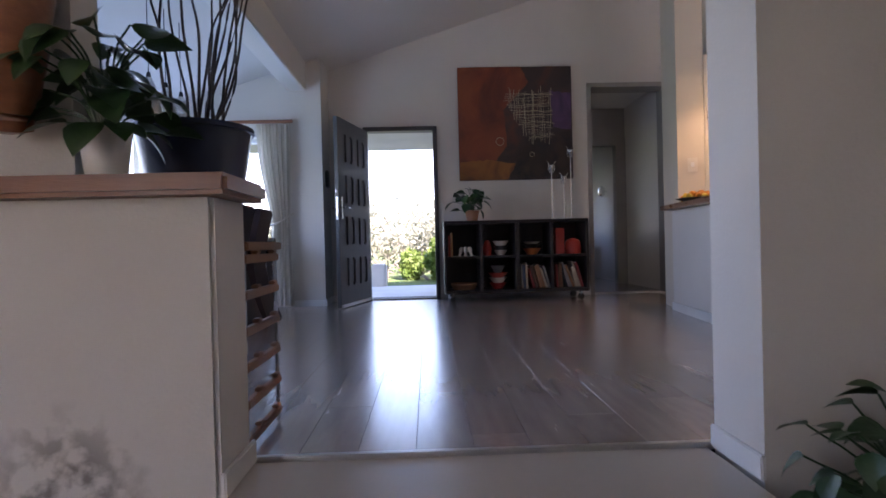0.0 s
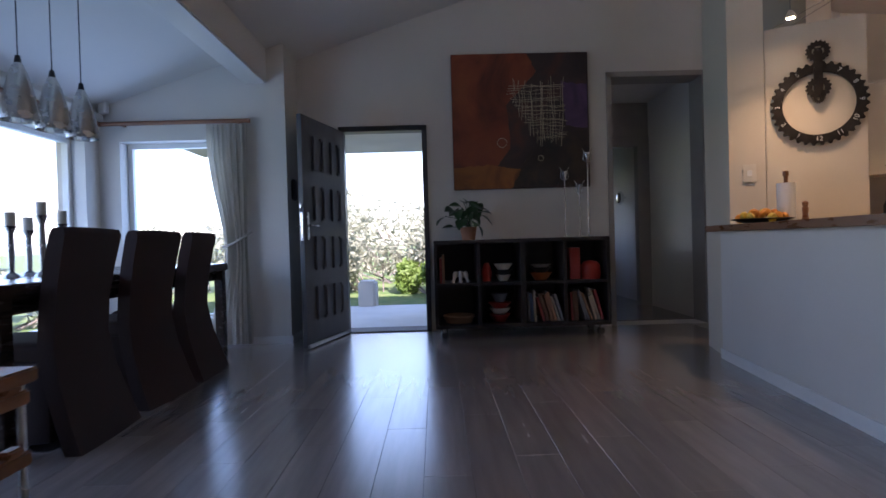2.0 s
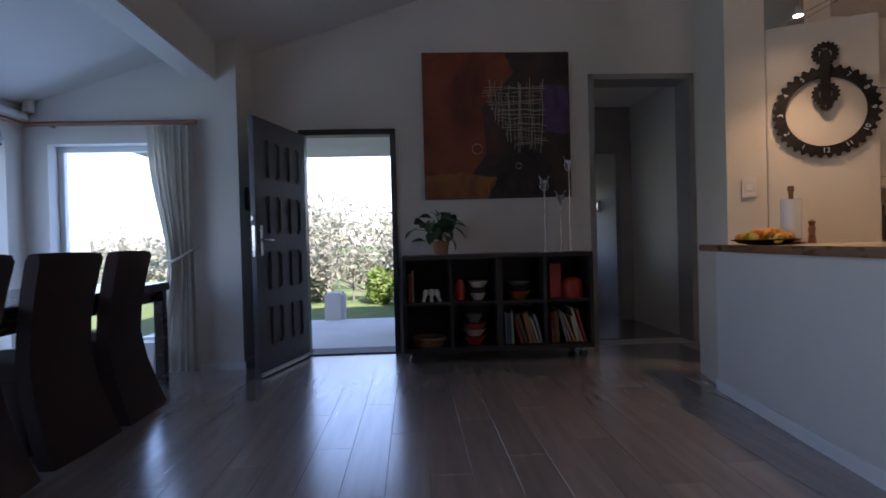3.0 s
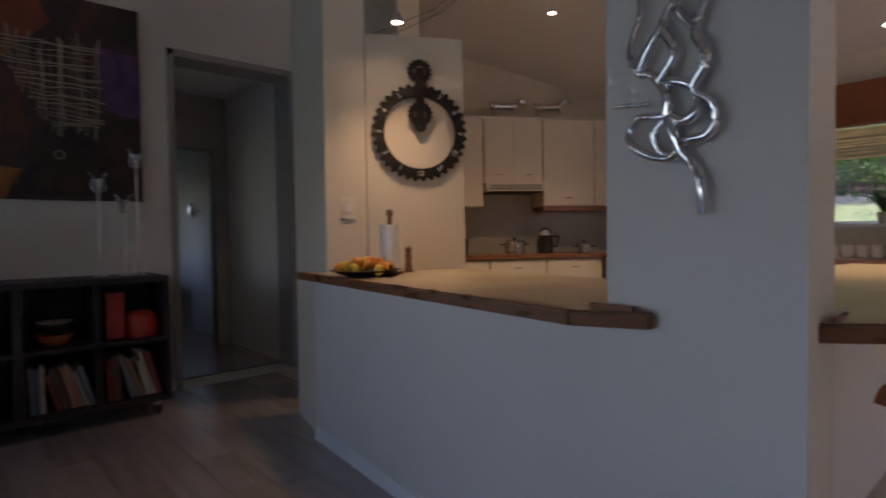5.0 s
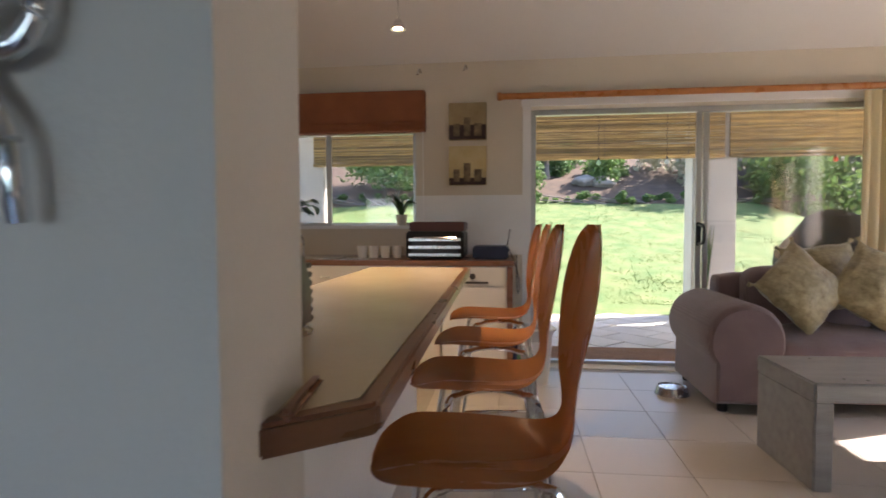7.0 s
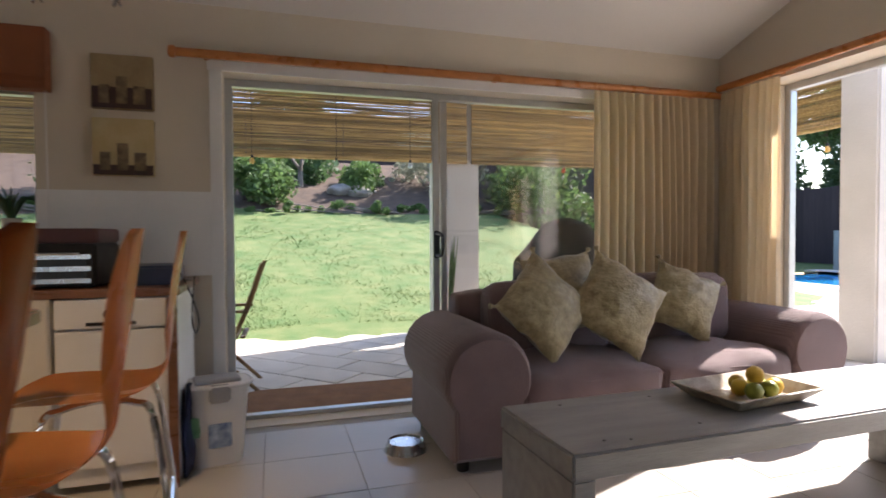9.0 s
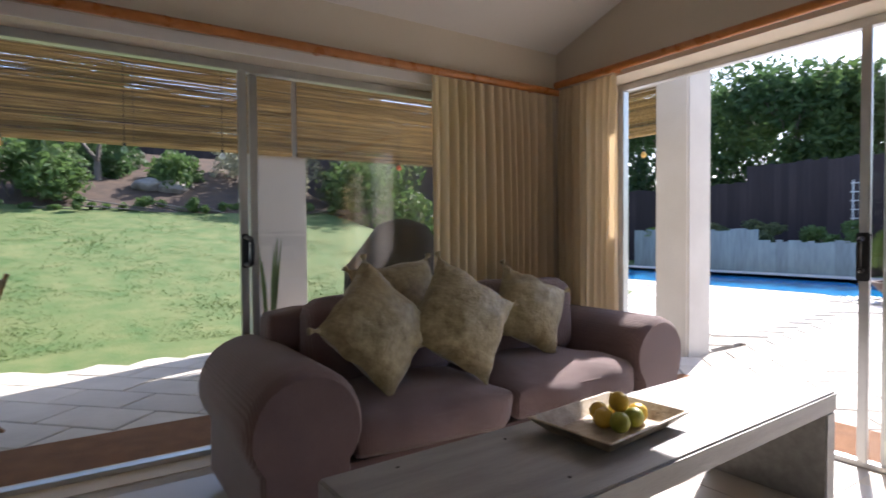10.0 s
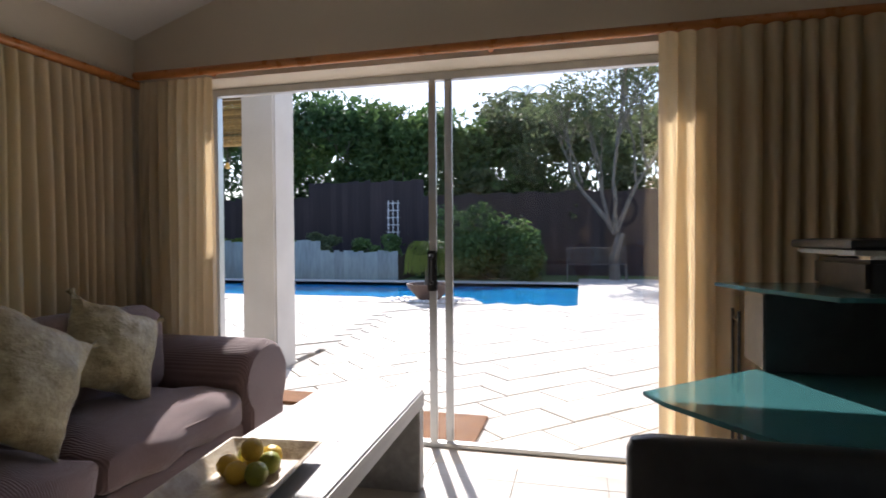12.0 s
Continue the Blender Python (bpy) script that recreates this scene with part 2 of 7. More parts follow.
def wall(name, material, label, x0, x1, y0, y1, z0=-0.4, z1=None, holes=()):
    """A wall along its longer side, with openings (from, to, sill, head) cut through."""
    bm = bmesh.new()
    along_x = (x1 - x0) > (y1 - y0)
    lo, hi = (x0, x1) if along_x else (y0, y1)

    def piece(a, b, za, zb):
        if b - a > 1e-4:
            wall_piece(bm, *((a, b, y0, y1) if along_x else (x0, x1, a, b)), za, zb)
    at = lo
    for a, b, sill, head in sorted(holes):
        piece(at, a, z0, z1)
        if sill > z0:
            piece(a, b, z0, sill)
        piece(a, b, head, z1)
        at = b
    piece(at, hi, z0, z1)
    return structure(name, bm, material, label)


ENTRY_Y, DINE_Y, DINE_X, GARDEN_X, POOL_Y, KITCHEN_Y = 6.68, 6.2, -2.85, 6.08, -1.48, 5.65
# entry wall with the front door and the passage
wall("wall_entry", WALL, "warm white painted entry wall", -1.15, 4.45, ENTRY_Y, ENTRY_Y + 0.26,
     holes=[(-0.75, 0.13, 0.0, 2.06), (1.94, 2.95, 0.0, 2.54)])
wall("wall_nib", WALL, "short wall beside the front door", -1.50, -1.15, DINE_Y, ENTRY_Y + 0.26)
wall("wall_dining", WALL, "dining room wall with a wide window", DINE_X - 0.25, -1.50, DINE_Y, DINE_Y + 0.25,
     holes=[(-2.66, -1.72, 0.25, 1.88)])
wall("wall_dining_side", WALL, "dining room side wall with a wide window", DINE_X - 0.25, DINE_X, 1.71, DINE_Y,
     holes=[(2.4, 6.0, 0.25, 1.88)])
# garden wall with kitchen window and sliding door
wall("wall_garden", WALL_CREAM, "cream wall to the garden", GARDEN_X, GARDEN_X + 0.30, POOL_Y - 0.3, KITCHEN_Y + 0.25,
     holes=[(-0.72, 2.12, 0.0, 2.13), (3.07, 4.80, 1.17, 2.00)])
wall("wall_pool", WALL_CREAM, "cream wall to the pool terrace", 1.6, GARDEN_X, POOL_Y - 0.3, POOL_Y,
     holes=[(2.84, 5.68, 0.0, 2.22)])
wall("wall_lounge_side", WALL, "painted wall of the sunken lounge", 1.35, 1.6, -3.0, 1.46)
wall("wall_lounge_end", WALL, "short painted wall at the lounge steps", 0.875, 1.6, 1.46, 1.72)
wall("wall_lounge_back", WALL, "painted back wall of the lounge with a wide opening", -4.0, 1.35, -3.25, -3.0,
     holes=[(-3.2, -1.9, -0.36, 1.7)])
wall("wall_lounge_left", WALL, "painted side wall of the lounge", -4.25, -4.0, -3.25, 1.72)
wall("wall_lounge_return", WALL, "painted wall above the planter wall", -4.0, -0.98, 1.58, 1.71)
# half wall beside the steps, with a wooden cap
def scuffed(m, at, reach):
    """Darker noisy marks that fade out with distance from a spot."""
    n, l = m.node_tree.nodes, m.node_tree.links
    tc = n.new("ShaderNodeTexCoord")
    far = n.new("ShaderNodeVectorMath")
    far.operation = 'DISTANCE'
    far.inputs[1].default_value = at
    l.new(tc.outputs["Object"], far.inputs[0])
    near = n.new("ShaderNodeMapRange")
    near.inputs["From Min"].default_value, near.inputs["From Max"].default_value = reach, reach * 0.3
    l.new(far.outputs["Value"], near.inputs["Value"])
    t = n.new("ShaderNodeTexNoise")
    t.inputs["Scale"].default_value = 16
    t.inputs["Detail"].default_value = 8
    l.new(tc.outputs["Object"], t.inputs["Vector"])
    cut = n.new("ShaderNodeMapRange")
    cut.inputs["From Min"].default_value, cut.inputs["From Max"].default_value = 0.47, 0.62
    l.new(t.outputs["Fac"], cut.inputs["Value"])
    both = n.new("ShaderNodeMath")
    both.operation = 'MULTIPLY'
    l.new(near.outputs[0], both.inputs[0])
    l.new(cut.outputs[0], both.inputs[1])
    mx = n.new("ShaderNodeMix")
    mx.data_type = 'RGBA'
    bsdf = n["Principled BSDF"]
    l.new(bsdf.inputs["Base Color"].links[0].from_socket, mx.inputs["A"])
    mx.inputs["B"].default_value = (0.26, 0.235, 0.21, 1)
    l.new(both.outputs[0], mx.inputs["Factor"])
    l.new(mx.outputs["Result"], bsdf.inputs["Base Color"])
    return m


structure("wall_half", box(-4.0, -0.56, 1.46, 1.71, -0.36, 0.80, 0.012), scuffed(surface("mottled_wall_paint", (0.62, 0.585, 0.54), (0.7, 0.665, 0.615), 0.75, 1.3, bump=0.12, bump_scale=90), (-0.95, 1.46, 0.04), 0.24), "white half wall beside the steps with a dark mottled patch")
structure("trim_half_wall_cap", box(-4.0, -0.50, 1.39, 1.74, 0.79, 0.845, 0.012), WOOD_RED, "red-brown wooden cap of the half wall")
# passage beyond the entry
# both openings are added out of view, to light the passage
wall("wall_passage_left", WALL, "passage wall with unseen openings added to let light in", 1.70, 1.94, ENTRY_Y + 0.26, 10.5, z1=2.7, holes=[(7.3, 7.75, 0.8, 2.0), (9.3, 9.9, 0.9, 1.8)])
wall("wall_passage_right", WALL, "passage wall", 2.95, 3.2, ENTRY_Y + 0.26, 10.5, z1=2.7)
wall("wall_passage_end", WALL, "passage end wall", 1.94, 2.95, 10.3, 10.5, z1=2.7)
structure("ceiling_passage", box(1.70, 3.2, ENTRY_Y + 0.26, 10.5, 2.60, 2.72), CEIL, "passage ceiling")
wall("wall_kitchen_side", WALL_CREAM, "wall between kitchen and passage", 3.15, 3.35, 5.45, ENTRY_Y)


def sloped_prism(points, z0):
    """An upright block over a plan outline that reaches up to the sloping ceiling."""
    bm = bmesh.new()
    lo = [bm.verts.new((x, y, z0)) for x, y in points]
    hi = [bm.verts.new((x, y, roof(x) + 0.05)) for x, y in points]
    bm.faces.new(lo[::-1])
    bm.faces.new(hi)
    for i in range(len(points)):
        j = (i + 1) % len(points)
        bm.faces.new((lo[i], lo[j], hi[j], hi[i]))
    return bm


# the kitchen's back run stands askew: its own frame, x along the units, y into the wall
KM = pose(6.05, 5.15, 0, 0, 0, -33) @ Matrix.Translation((-5.665, -5.31, 0))


def kitchen_plan(x, y):
    q = KM @ Vector((x, y, 0))
    return (q.x, q.y)


structure("wall_kitchen", sloped_prism([kitchen_plan(3.10, 5.652), kitchen_plan(5.94, 5.652), kitchen_plan(5.94, 5.80), kitchen_plan(3.10, 5.80)], -0.2), WALL_CREAM, "cream kitchen back wall set at an angle")
structure("wall_pillar", sloped_prism([(2.21, 4.87), (2.405, 4.775), (2.68, 5.42), (2.36, 5.52)], 0.0), WALL_CREAM, "painted pillar at the end of the bar")
CLOCK_A, CLOCK_B = Vector((2.405, 4.768)), Vector((2.892, 4.509))
clock_out = Vector((-(CLOCK_A.y - CLOCK_B.y), -(CLOCK_B.x - CLOCK_A.x))).normalized()
clock_back = -0.13 * clock_out
structure("wall_clock", prism([CLOCK_A, CLOCK_B, CLOCK_B + clock_back, CLOCK_A + clock_back], 0.0, 2.23, 0.006), WALL_CREAM, "cream angled partition that stops below the ceiling")

# bar wall: slightly askew, ends in a column
BAR_A, BAR_B = Vector((2.245, 5.20)), Vector((1.97, 2.58))
bar_dir = (BAR_A - BAR_B).normalized()
bar_in = Vector((bar_dir.y, -bar_dir.x))


def bar_at(s, d):
    """A plan point s metres along the bar from its column, d metres into the kitchen."""
    q = BAR_B + bar_dir * s + bar_in * d
    return (q.x, q.y)


structure("wall_bar", prism([bar_at(0.48, 0), bar_at(2.48, 0), bar_at(2.48, 0.14), bar_at(0.48, 0.14)], 0, 0.905), WALL, "painted half wall under the bar top")
structure("wall_column", prism([(1.972, 2.577), bar_at(0.48, 0), bar_at(0.48, 0.28), (2.25, 2.60)], 0, 3.79), WALL, "painted column beside the bar")

# ceilings
bm = bmesh.new()
for a, b, y0 in ((DINE_X - 0.6, 1.6, -3.35), (1.6, RIDGE_X, -1.95), (RIDGE_X, GARDEN_X + 0.45, -1.95)):
    vs = [bm.verts.new(p) for p in ((a, y0, roof(a)), (b, y0, roof(b)), (b, 7.2, roof(b)), (a, 7.2, roof(a)),
                                    (a, y0, roof(a) + 0.2), (b, y0, roof(b) + 0.2), (b, 7.2, roof(b) + 0.2), (a, 7.2, roof(a) + 0.2))]
    for q in ((3, 2, 1, 0), (4, 5, 6, 7), (0, 1, 5, 4), (1, 2, 6, 5), (2, 3, 7, 6), (3, 0, 4, 7)):
        bm.faces.new([vs[i] for i in q])
structure("ceiling", bm, CEIL, "sloping white ceiling")
structure("ceiling_lounge", box(-4.3, DINE_X - 0.55, -3.3, 1.75, 2.0, 2.1), CEIL, "low part of the lounge ceiling")
structure("trim_beam", box(-1.52, -1.31, 1.71, DINE_Y + 0.06, 2.38, 2.72, 0.01), CEIL, "painted beam between dining room and hall")

# floors
structure("floor_hall", box(-3.1, 3.6, 1.72, 7.0, -0.2, -0.008), UNDERLAY, "dark underlay of the laminate floor")
structure("floor_landing", box(-0.58, 0.85, 1.20, 1.715, -0.2, 0.0, 0.006), TILE, "cream landing of the lounge steps")
structure("floor_step", box(-0.58, 1.35, 0.90, 1.20, -0.36, -0.18, 0.006), TILE, "cream step down to the lounge")
structure("floor_lounge", box(-4.1, 1.4, -3.1, 1.45, -0.45, FLOOR_LOW), CARPET, "cream lounge carpet")
structure("floor_living", box(1.35, 6.38, -1.8, 2.48, -0.2, -0.006), GROUT, "grout bed of the tiled floor")
structure("floor_kitchen", box(2.0, 6.2, 2.48, 6.9, -0.2, -0.007), GROUT, "grout bed of the kitchen floor")
structure("floor_passage", box(1.7, 3.2, 7.0, 10.5, -0.2, -0.002), LAMINATE, "laminate passage floor")


# ---- baseboards and door frames ----
def board(name, x0, x1, y0, y1, label="white painted baseboard", z0=0.0, h=0.07):
    structure(name, box(x0, x1, y0, y1, z0, z0 + h, 0.004), WHITE, label)


board("baseboard_entry_left", -1.15, -0.80, 6.665, 6.68)
board("baseboard_entry_right", 0.19, 1.94, 6.665, 6.68)
board("baseboard_nib", -1.50, -1.137, 6.186, 6.20)
board("baseboard_nib_side", -1.15, -1.136, 6.20, 6.665)
board("baseboard_half_wall", -0.56, -0.545, 1.46, 1.72)
board("baseboard_lounge_end", 0.86, 0.875, 1.45, 1.72)
board("baseboard_garden", 6.065, 6.08, 2.12, 2.27)
structure("baseboard_bar", prism([bar_at(0.0, -0.014), bar_at(2.48, -0.014), bar_at(2.48, 0.0), bar_at(0.0, 0.0)], 0, 0.07), WHITE, "white painted baseboard under the bar")
structure("trim_threshold", box(-0.56, 0.875, 1.712, 1.74, -0.01, 0.014, 0.004), ALU, "metal strip at the edge of the laminate")
structure("trim_cornice_dining", box(-2.85, -2.79, 1.8, 6.2, 2.06, 2.13, 0.01), WHITE, "white cornice along the dining ceiling")
DARKTRIM = surface("dark_grey_paint", (0.055, 0.055, 0.06), (0.085, 0.085, 0.09), 0.45, 5, bump=0.1, bump_scale=40)
f = thing("door_1", "dark grey timber frame of the open front door", "door frame", kind="structure")
for n, b in (("jamb", (-0.75, -0.70, 6.655, 6.80, 0, 2.06)), ("jamb", (0.08, 0.13, 6.655, 6.80, 0, 2.06)), ("head", (-0.75, 0.13, 6.655, 6.80, 2.01, 2.062))):
    part(n, box(*b, 0.004), DARKTRIM, f)
part("sill", box(-0.75, 0.13, 6.66, 6.96, -0.02, 0.012, 0.004), surface("dark_sill", (0.08, 0.06, 0.05), (0.14, 0.11, 0.09), 0.6), f)
f = thing("door_2", "painted frame around the passage opening", "door frame", kind="structure")
PASSTRIM = surface("taupe_trim_paint", (0.30, 0.27, 0.25), (0.36, 0.33, 0.3), 0.5, 4, bump=0.05)
for n, b in (("jamb", (1.94, 1.99, 6.66, 6.95, 0, 2.54)), ("jamb", (2.90, 2.95, 6.66, 6.95, 0, 2.54)), ("head", (1.94, 2.95, 6.66, 6.95, 2.49, 2.542))):
    part(n, box(*b, 0.004), PASSTRIM, f)
f = thing("door_3", "painted inner door frame in the passage", "door frame", kind="structure")
for n, b in (("jamb", (1.94, 2.08, 8.2, 8.34, 0, 2.1)), ("jamb", (2.80, 2.95, 8.2, 8.34, 0, 2.1)), ("head", (1.94, 2.95, 8.2, 8.34, 2.05, 2.16)), ("panel", (1.94, 2.95, 8.22, 8.32, 2.16, 2.6))):
    part(n, box(*b, 0.004), PASSTRIM, f)


def pane_frame(name, label, a, b, z0, z1, axis, at, stiles=(), panes=(), w=0.045, d=0.06, material=None):
    """A framed opening in a wall: rails, stiles and glass panes; along y when axis is 'x'."""
    f = thing(name, label, "window", kind="structure")

    def put(kind, u0, u1, v0, v1, m, t=d, off=0.0, bev=0.004):
        q = (at + off - t / 2, at + off + t / 2, u0, u1, v0, v1) if axis == "x" else (u0, u1, at + off - t / 2, at + off + t / 2, v0, v1)
        return part(kind, box(*q, bev), m, f)
    m = material or ALU
    put("rail", a, b, z1 - w, z1, m)
    put("rail", a, b, z0, z0 + w * 0.6, m)
    put("stile", a, a + w, z0 + w * 0.6, z1 - w, m)
    put("stile", b - w, b, z0 + w * 0.6, z1 - w, m)
    for s, off in stiles:
        put("stile", s - w / 2, s + w / 2, z0 + w * 0.6, z1 - w, m, d * 0.45, off)
    for u0, u1, off in panes:
        g = put("pane", u0, u1, z0 + w * 0.6, z1 - w, GLASS, 0.005, off, 0.0)
        g.visible_shadow = False
    return f, put


# sliding doors
f, put = pane_frame("window_1", "aluminium sliding door to the garden, half open", -0.72, 2.12, 0.0, 2.13, "x", 6.26,
                    stiles=[(0.70, 0.016), (0.765, -0.016)], panes=[(-0.70, 0.70, 0.016), (-0.68, 0.72, -0.016)])
part("pull_handle", tube(bend([(6.22, 0.765, 1.02), (6.15, 0.755, 1.025), (6.135, 0.75, 1.08), (6.14, 0.75, 1.13), (6.16, 0.755, 1.165), (6.22, 0.765, 1.17)]), 0.013), BLACK, f, "black pull handle")
part("handle_plate", box(6.215, 6.23, 0.745, 0.785, 1.0, 1.19, 0.006), BLACK, f, "black handle plate")
f, put = pane_frame("window_2", "aluminium sliding door to the pool, half open", 2.84, 5.68, 0.0, 2.22, "y", -1.72,
                    stiles=[(4.19, 0.016), (4.10, -0.016)], panes=[(2.86, 4.10, -0.016), (2.88, 4.16, 0.016)])
part("pull_handle", tube(bend([(4.19, -1.68, 0.98), (4.19, -1.635, 0.99), (4.19, -1.63, 1.06), (4.19, -1.635, 1.13), (4.19, -1.68, 1.14)]), 0.012), BLACK, f, "black pull handle")
part("handle_plate", box(4.16, 4.22, -1.69, -1.675, 0.93, 1.17, 0.006), BLACK, f, "black handle plate")
f, put = pane_frame("window_3", "aluminium kitchen window above the sink", 3.07, 4.80, 1.17, 2.00, "x", 6.25,
                    stiles=[(3.87, 0.0)], panes=[(3.11, 3.87, 0.0), (3.87, 4.74, 0.0)])
part("window_sill", box(6.06, 6.37, 3.07, 4.78, 1.145, 1.172, 0.004), WHITE, f)
f, put = pane_frame("window_4", "white-framed dining room window", -2.66, -1.72, 0.25, 1.88, "y", 6.36, panes=[(-2.64, -1.74, 0.0)], material=WHITE)
f, put = pane_frame("window_5", "white-framed dining side window", 2.4, 6.0, 0.25, 1.88, "x", -3.0, stiles=[(4.7, 0.0)], panes=[(2.42, 4.7, 0.0), (4.7, 5.98, 0.0)], material=WHITE)
# white plaster bands round the sliding doors
structure("trim_garden_door", box(6.07, 6.085, -0.80, 2.20, 2.13, 2.19, 0.004), WHITE, "white head trim over the garden door")
structure("trim_garden_door_side", box(6.07, 6.085, 2.12, 2.19, 0.0, 2.13, 0.004), WHITE, "white side trim of the garden door")
structure("trim_splashback", box(6.068, 6.081, 2.19, 3.07, 0.93, 1.42, 0.003), WHITE, "white tiled splashback strip")

# ---- outside ----
GRASS = surface("grass", (0.03, 0.10, 0.011), (0.15, 0.175, 0.06), 0.9, 2.6, bump=1.0, bump_scale=45)
PAVING = surface("pale_paving", (0.48, 0.44, 0.385), (0.62, 0.58, 0.52), 0.8, 2.5, bump=0.25, bump_scale=40, vary=0.10)
MORTAR = surface("sandy_mortar", (0.36, 0.33, 0.285), (0.45, 0.415, 0.365), 0.95, 12, bump=0.3)
SOIL = surface("soil_mulch", (0.035, 0.022, 0.014), (0.10, 0.065, 0.042), 0.95, 3, bump=0.8, bump_scale=25)
FENCE = surface("dark_timber", (0.022, 0.015, 0.018), (0.052, 0.036, 0.038), 0.8, 4, bump=0.3, bump_scale=30, stretch=(4, 4, 0.6), vary=0.25)
PLANTERWOOD = surface("grey_green_boards", (0.24, 0.27, 0.27), (0.36, 0.40, 0.39), 0.8, 4, bump=0.25, bump_scale=30, stretch=(3, 3, 0.6), vary=0.12)
WATER = surface("pool_water", (0.012, 0.20, 0.50), (0.025, 0.33, 0.68), 0.06, 2.5, bump=0.9, bump_scale=4, rough_vary=0.03)
PLASTER = surface("outer_plaster", (0.52, 0.49, 0.45), (0.62, 0.59, 0.55), 0.85, 2, bump=0.25, bump_scale=70)
REED = surface("split_reed", (0.17, 0.10, 0.035), (0.46, 0.32, 0.13), 0.55, 5, bump=0.3, bump_scale=60, stretch=(8, 0.6, 8), vary=0.55)
FOLIAGE = [surface("foliage_" + n, a, b, 0.6, 3, bump=0.2, vary=0.2) for n, a, b in (
    ("dark", (0.036, 0.08, 0.028), (0.085, 0.15, 0.055)), ("mid", (0.06, 0.12, 0.032), (0.135, 0.21, 0.07)),
    ("olive", (0.085, 0.12, 0.05), (0.17, 0.20, 0.10)), ("bright", (0.10, 0.18, 0.03), (0.20, 0.27, 0.06)), ("grey", (0.22, 0.24, 0.16), (0.42, 0.42, 0.32)))]
for m in FOLIAGE:
    n, l = m.node_tree.nodes, m.node_tree.links
    tr = n.new("ShaderNodeBsdfTranslucent")
    l.new(n["Principled BSDF"].inputs["Base Color"].links[0].from_socket, tr.inputs[0])
    mx = n.new("ShaderNodeMixShader")
    mx.inputs[0].default_value = 0.48
    l.new(n["Principled BSDF"].outputs[0], mx.inputs[1])
    l.new(tr.outputs[0], mx.inputs[2])
    l.new(mx.outputs[0], n["Material Output"].inputs[0])
BARK = surface("grey_bark", (0.10, 0.085, 0.07), (0.20, 0.175, 0.15), 0.9, 9, bump=0.5, bump_scale=40, stretch=(1, 1, 0.4))


def ground_height(x, y):
    """Lawn that climbs away from the terrace on the garden side; level elsewhere."""
    d = min(18.0, max(0.0, x - 9.5))
    side = min(1.0, max(0.0, (y + 9.2) / 4.2))
    side = side * side * (3 - 2 * side)
    return -0.09 + side * (0.16 * d + 0.0035 * d * d)


POOL = (3.4, 16.0, -14.7, -9.4)
bm = bmesh.new()
xs = [-400, -120, -40, -20, -10, -4.2, 1.0, 3.4, 6.2] + [7.5, 8.75, 10, 11.25, 12.5, 13.75, 15, 16.0, 17.5, 18.75, 20, 21.25, 22.5, 23.75, 25] + [26.5, 28, 30, 36, 45, 80, 200, 600]
ys = [-600, -200, -80, -40, -25, -19, -17, -14.7, -12, -9.4] + [-8.6 + 1.2 * i for i in range(20)] + [16, 20, 30, 60, 200, 600]
grid = {}
for i, x in enumerate(xs):
    for j, y in enumerate(ys):
        h = ground_height(x, y)
        if -5 < x < 6.3 and -4 < y < 7:
            h = -0.6
        if y > 18 or y < -18:
            h = -0.09
        if x > 40:
            h = min(h, 3.0)
        grid[i, j] = bm.verts.new((x, y, h + (0.03 * noise.noise((x * 0.6, y * 0.6, 0)) if 9 < x < 30 else 0)))
for i in range(len(xs) - 1):
    for j in range(len(ys) - 1):
        if POOL[0] <= xs[i] < POOL[1] and POOL[2] <= ys[j] < POOL[3]:
            continue
        bm.faces.new((grid[i, j], grid[i + 1, j], grid[i + 1, j + 1], grid[i, j + 1]))
structure("ground", bm, GRASS, "green lawn rising away from the house", smooth=True)


def grass_tufts(x0, x1, y0, y1, count):
    """Short uneven blades in patches over the lawn, denser near the terrace."""
    random.seed(77)
    verts, faces = [], []
    for k in range(count):
        x, y = x0 + (x1 - x0) * random.random() ** 1.5, random.uniform(y0, y1)
        thick = noise.noise((x * 1.1, y * 1.1, 3)) + 0.6 * noise.noise((x * 3.7, y * 3.7, 5))
        if thick < random.uniform(-0.7, 0.5):
            continue
        z = ground_height(x, y) - 0.02
        h = random.uniform(0.03, 0.05) * (1 + 0.3 * max(0.0, thick))
        a = random.uniform(0, 2 * math.pi)
        dx, dy = 0.008 * math.cos(a), 0.008 * math.sin(a)
        lean = random.uniform(0.02, 0.07)
        i = len(verts)
        verts += [(x - dx, y - dy, z), (x + dx, y + dy, z), (x + lean * math.sin(a), y - lean * math.cos(a), z + h)]
        faces.append((i, i + 1, i + 2))
    me = bpy.data.meshes.new("grass")
    me.from_pydata(verts, [], faces)
    me.materials.append(GRASS_BLADE)
    tagged(new("grass", me), "short patchy green grass on the lawn", "grass", kind="stuff")


GRASS_BLADE = surface("grass_blade", (0.05, 0.15, 0.016), (0.19, 0.25, 0.07), 0.7, 3.2, bump=0.0, bump_scale=25)
grass_tufts(9.9, 19.0, -4.5, 8.0, 90000)
structure("pavement_garden", box(6.37, 9.4, -4.6, 7.4, -0.3, -0.062), MORTAR, "mortar bed of the garden terrace")
structure("pavement_pool", box(-3.0, 6.25, -9.4, -1.8, -0.3, -0.06), MORTAR, "mortar bed of the pool terrace")
structure("pavement_pool_side", box(6.25, 16.0, -9.4, -4.6, -0.3, -0.061), MORTAR, "mortar bed of the pool terrace")
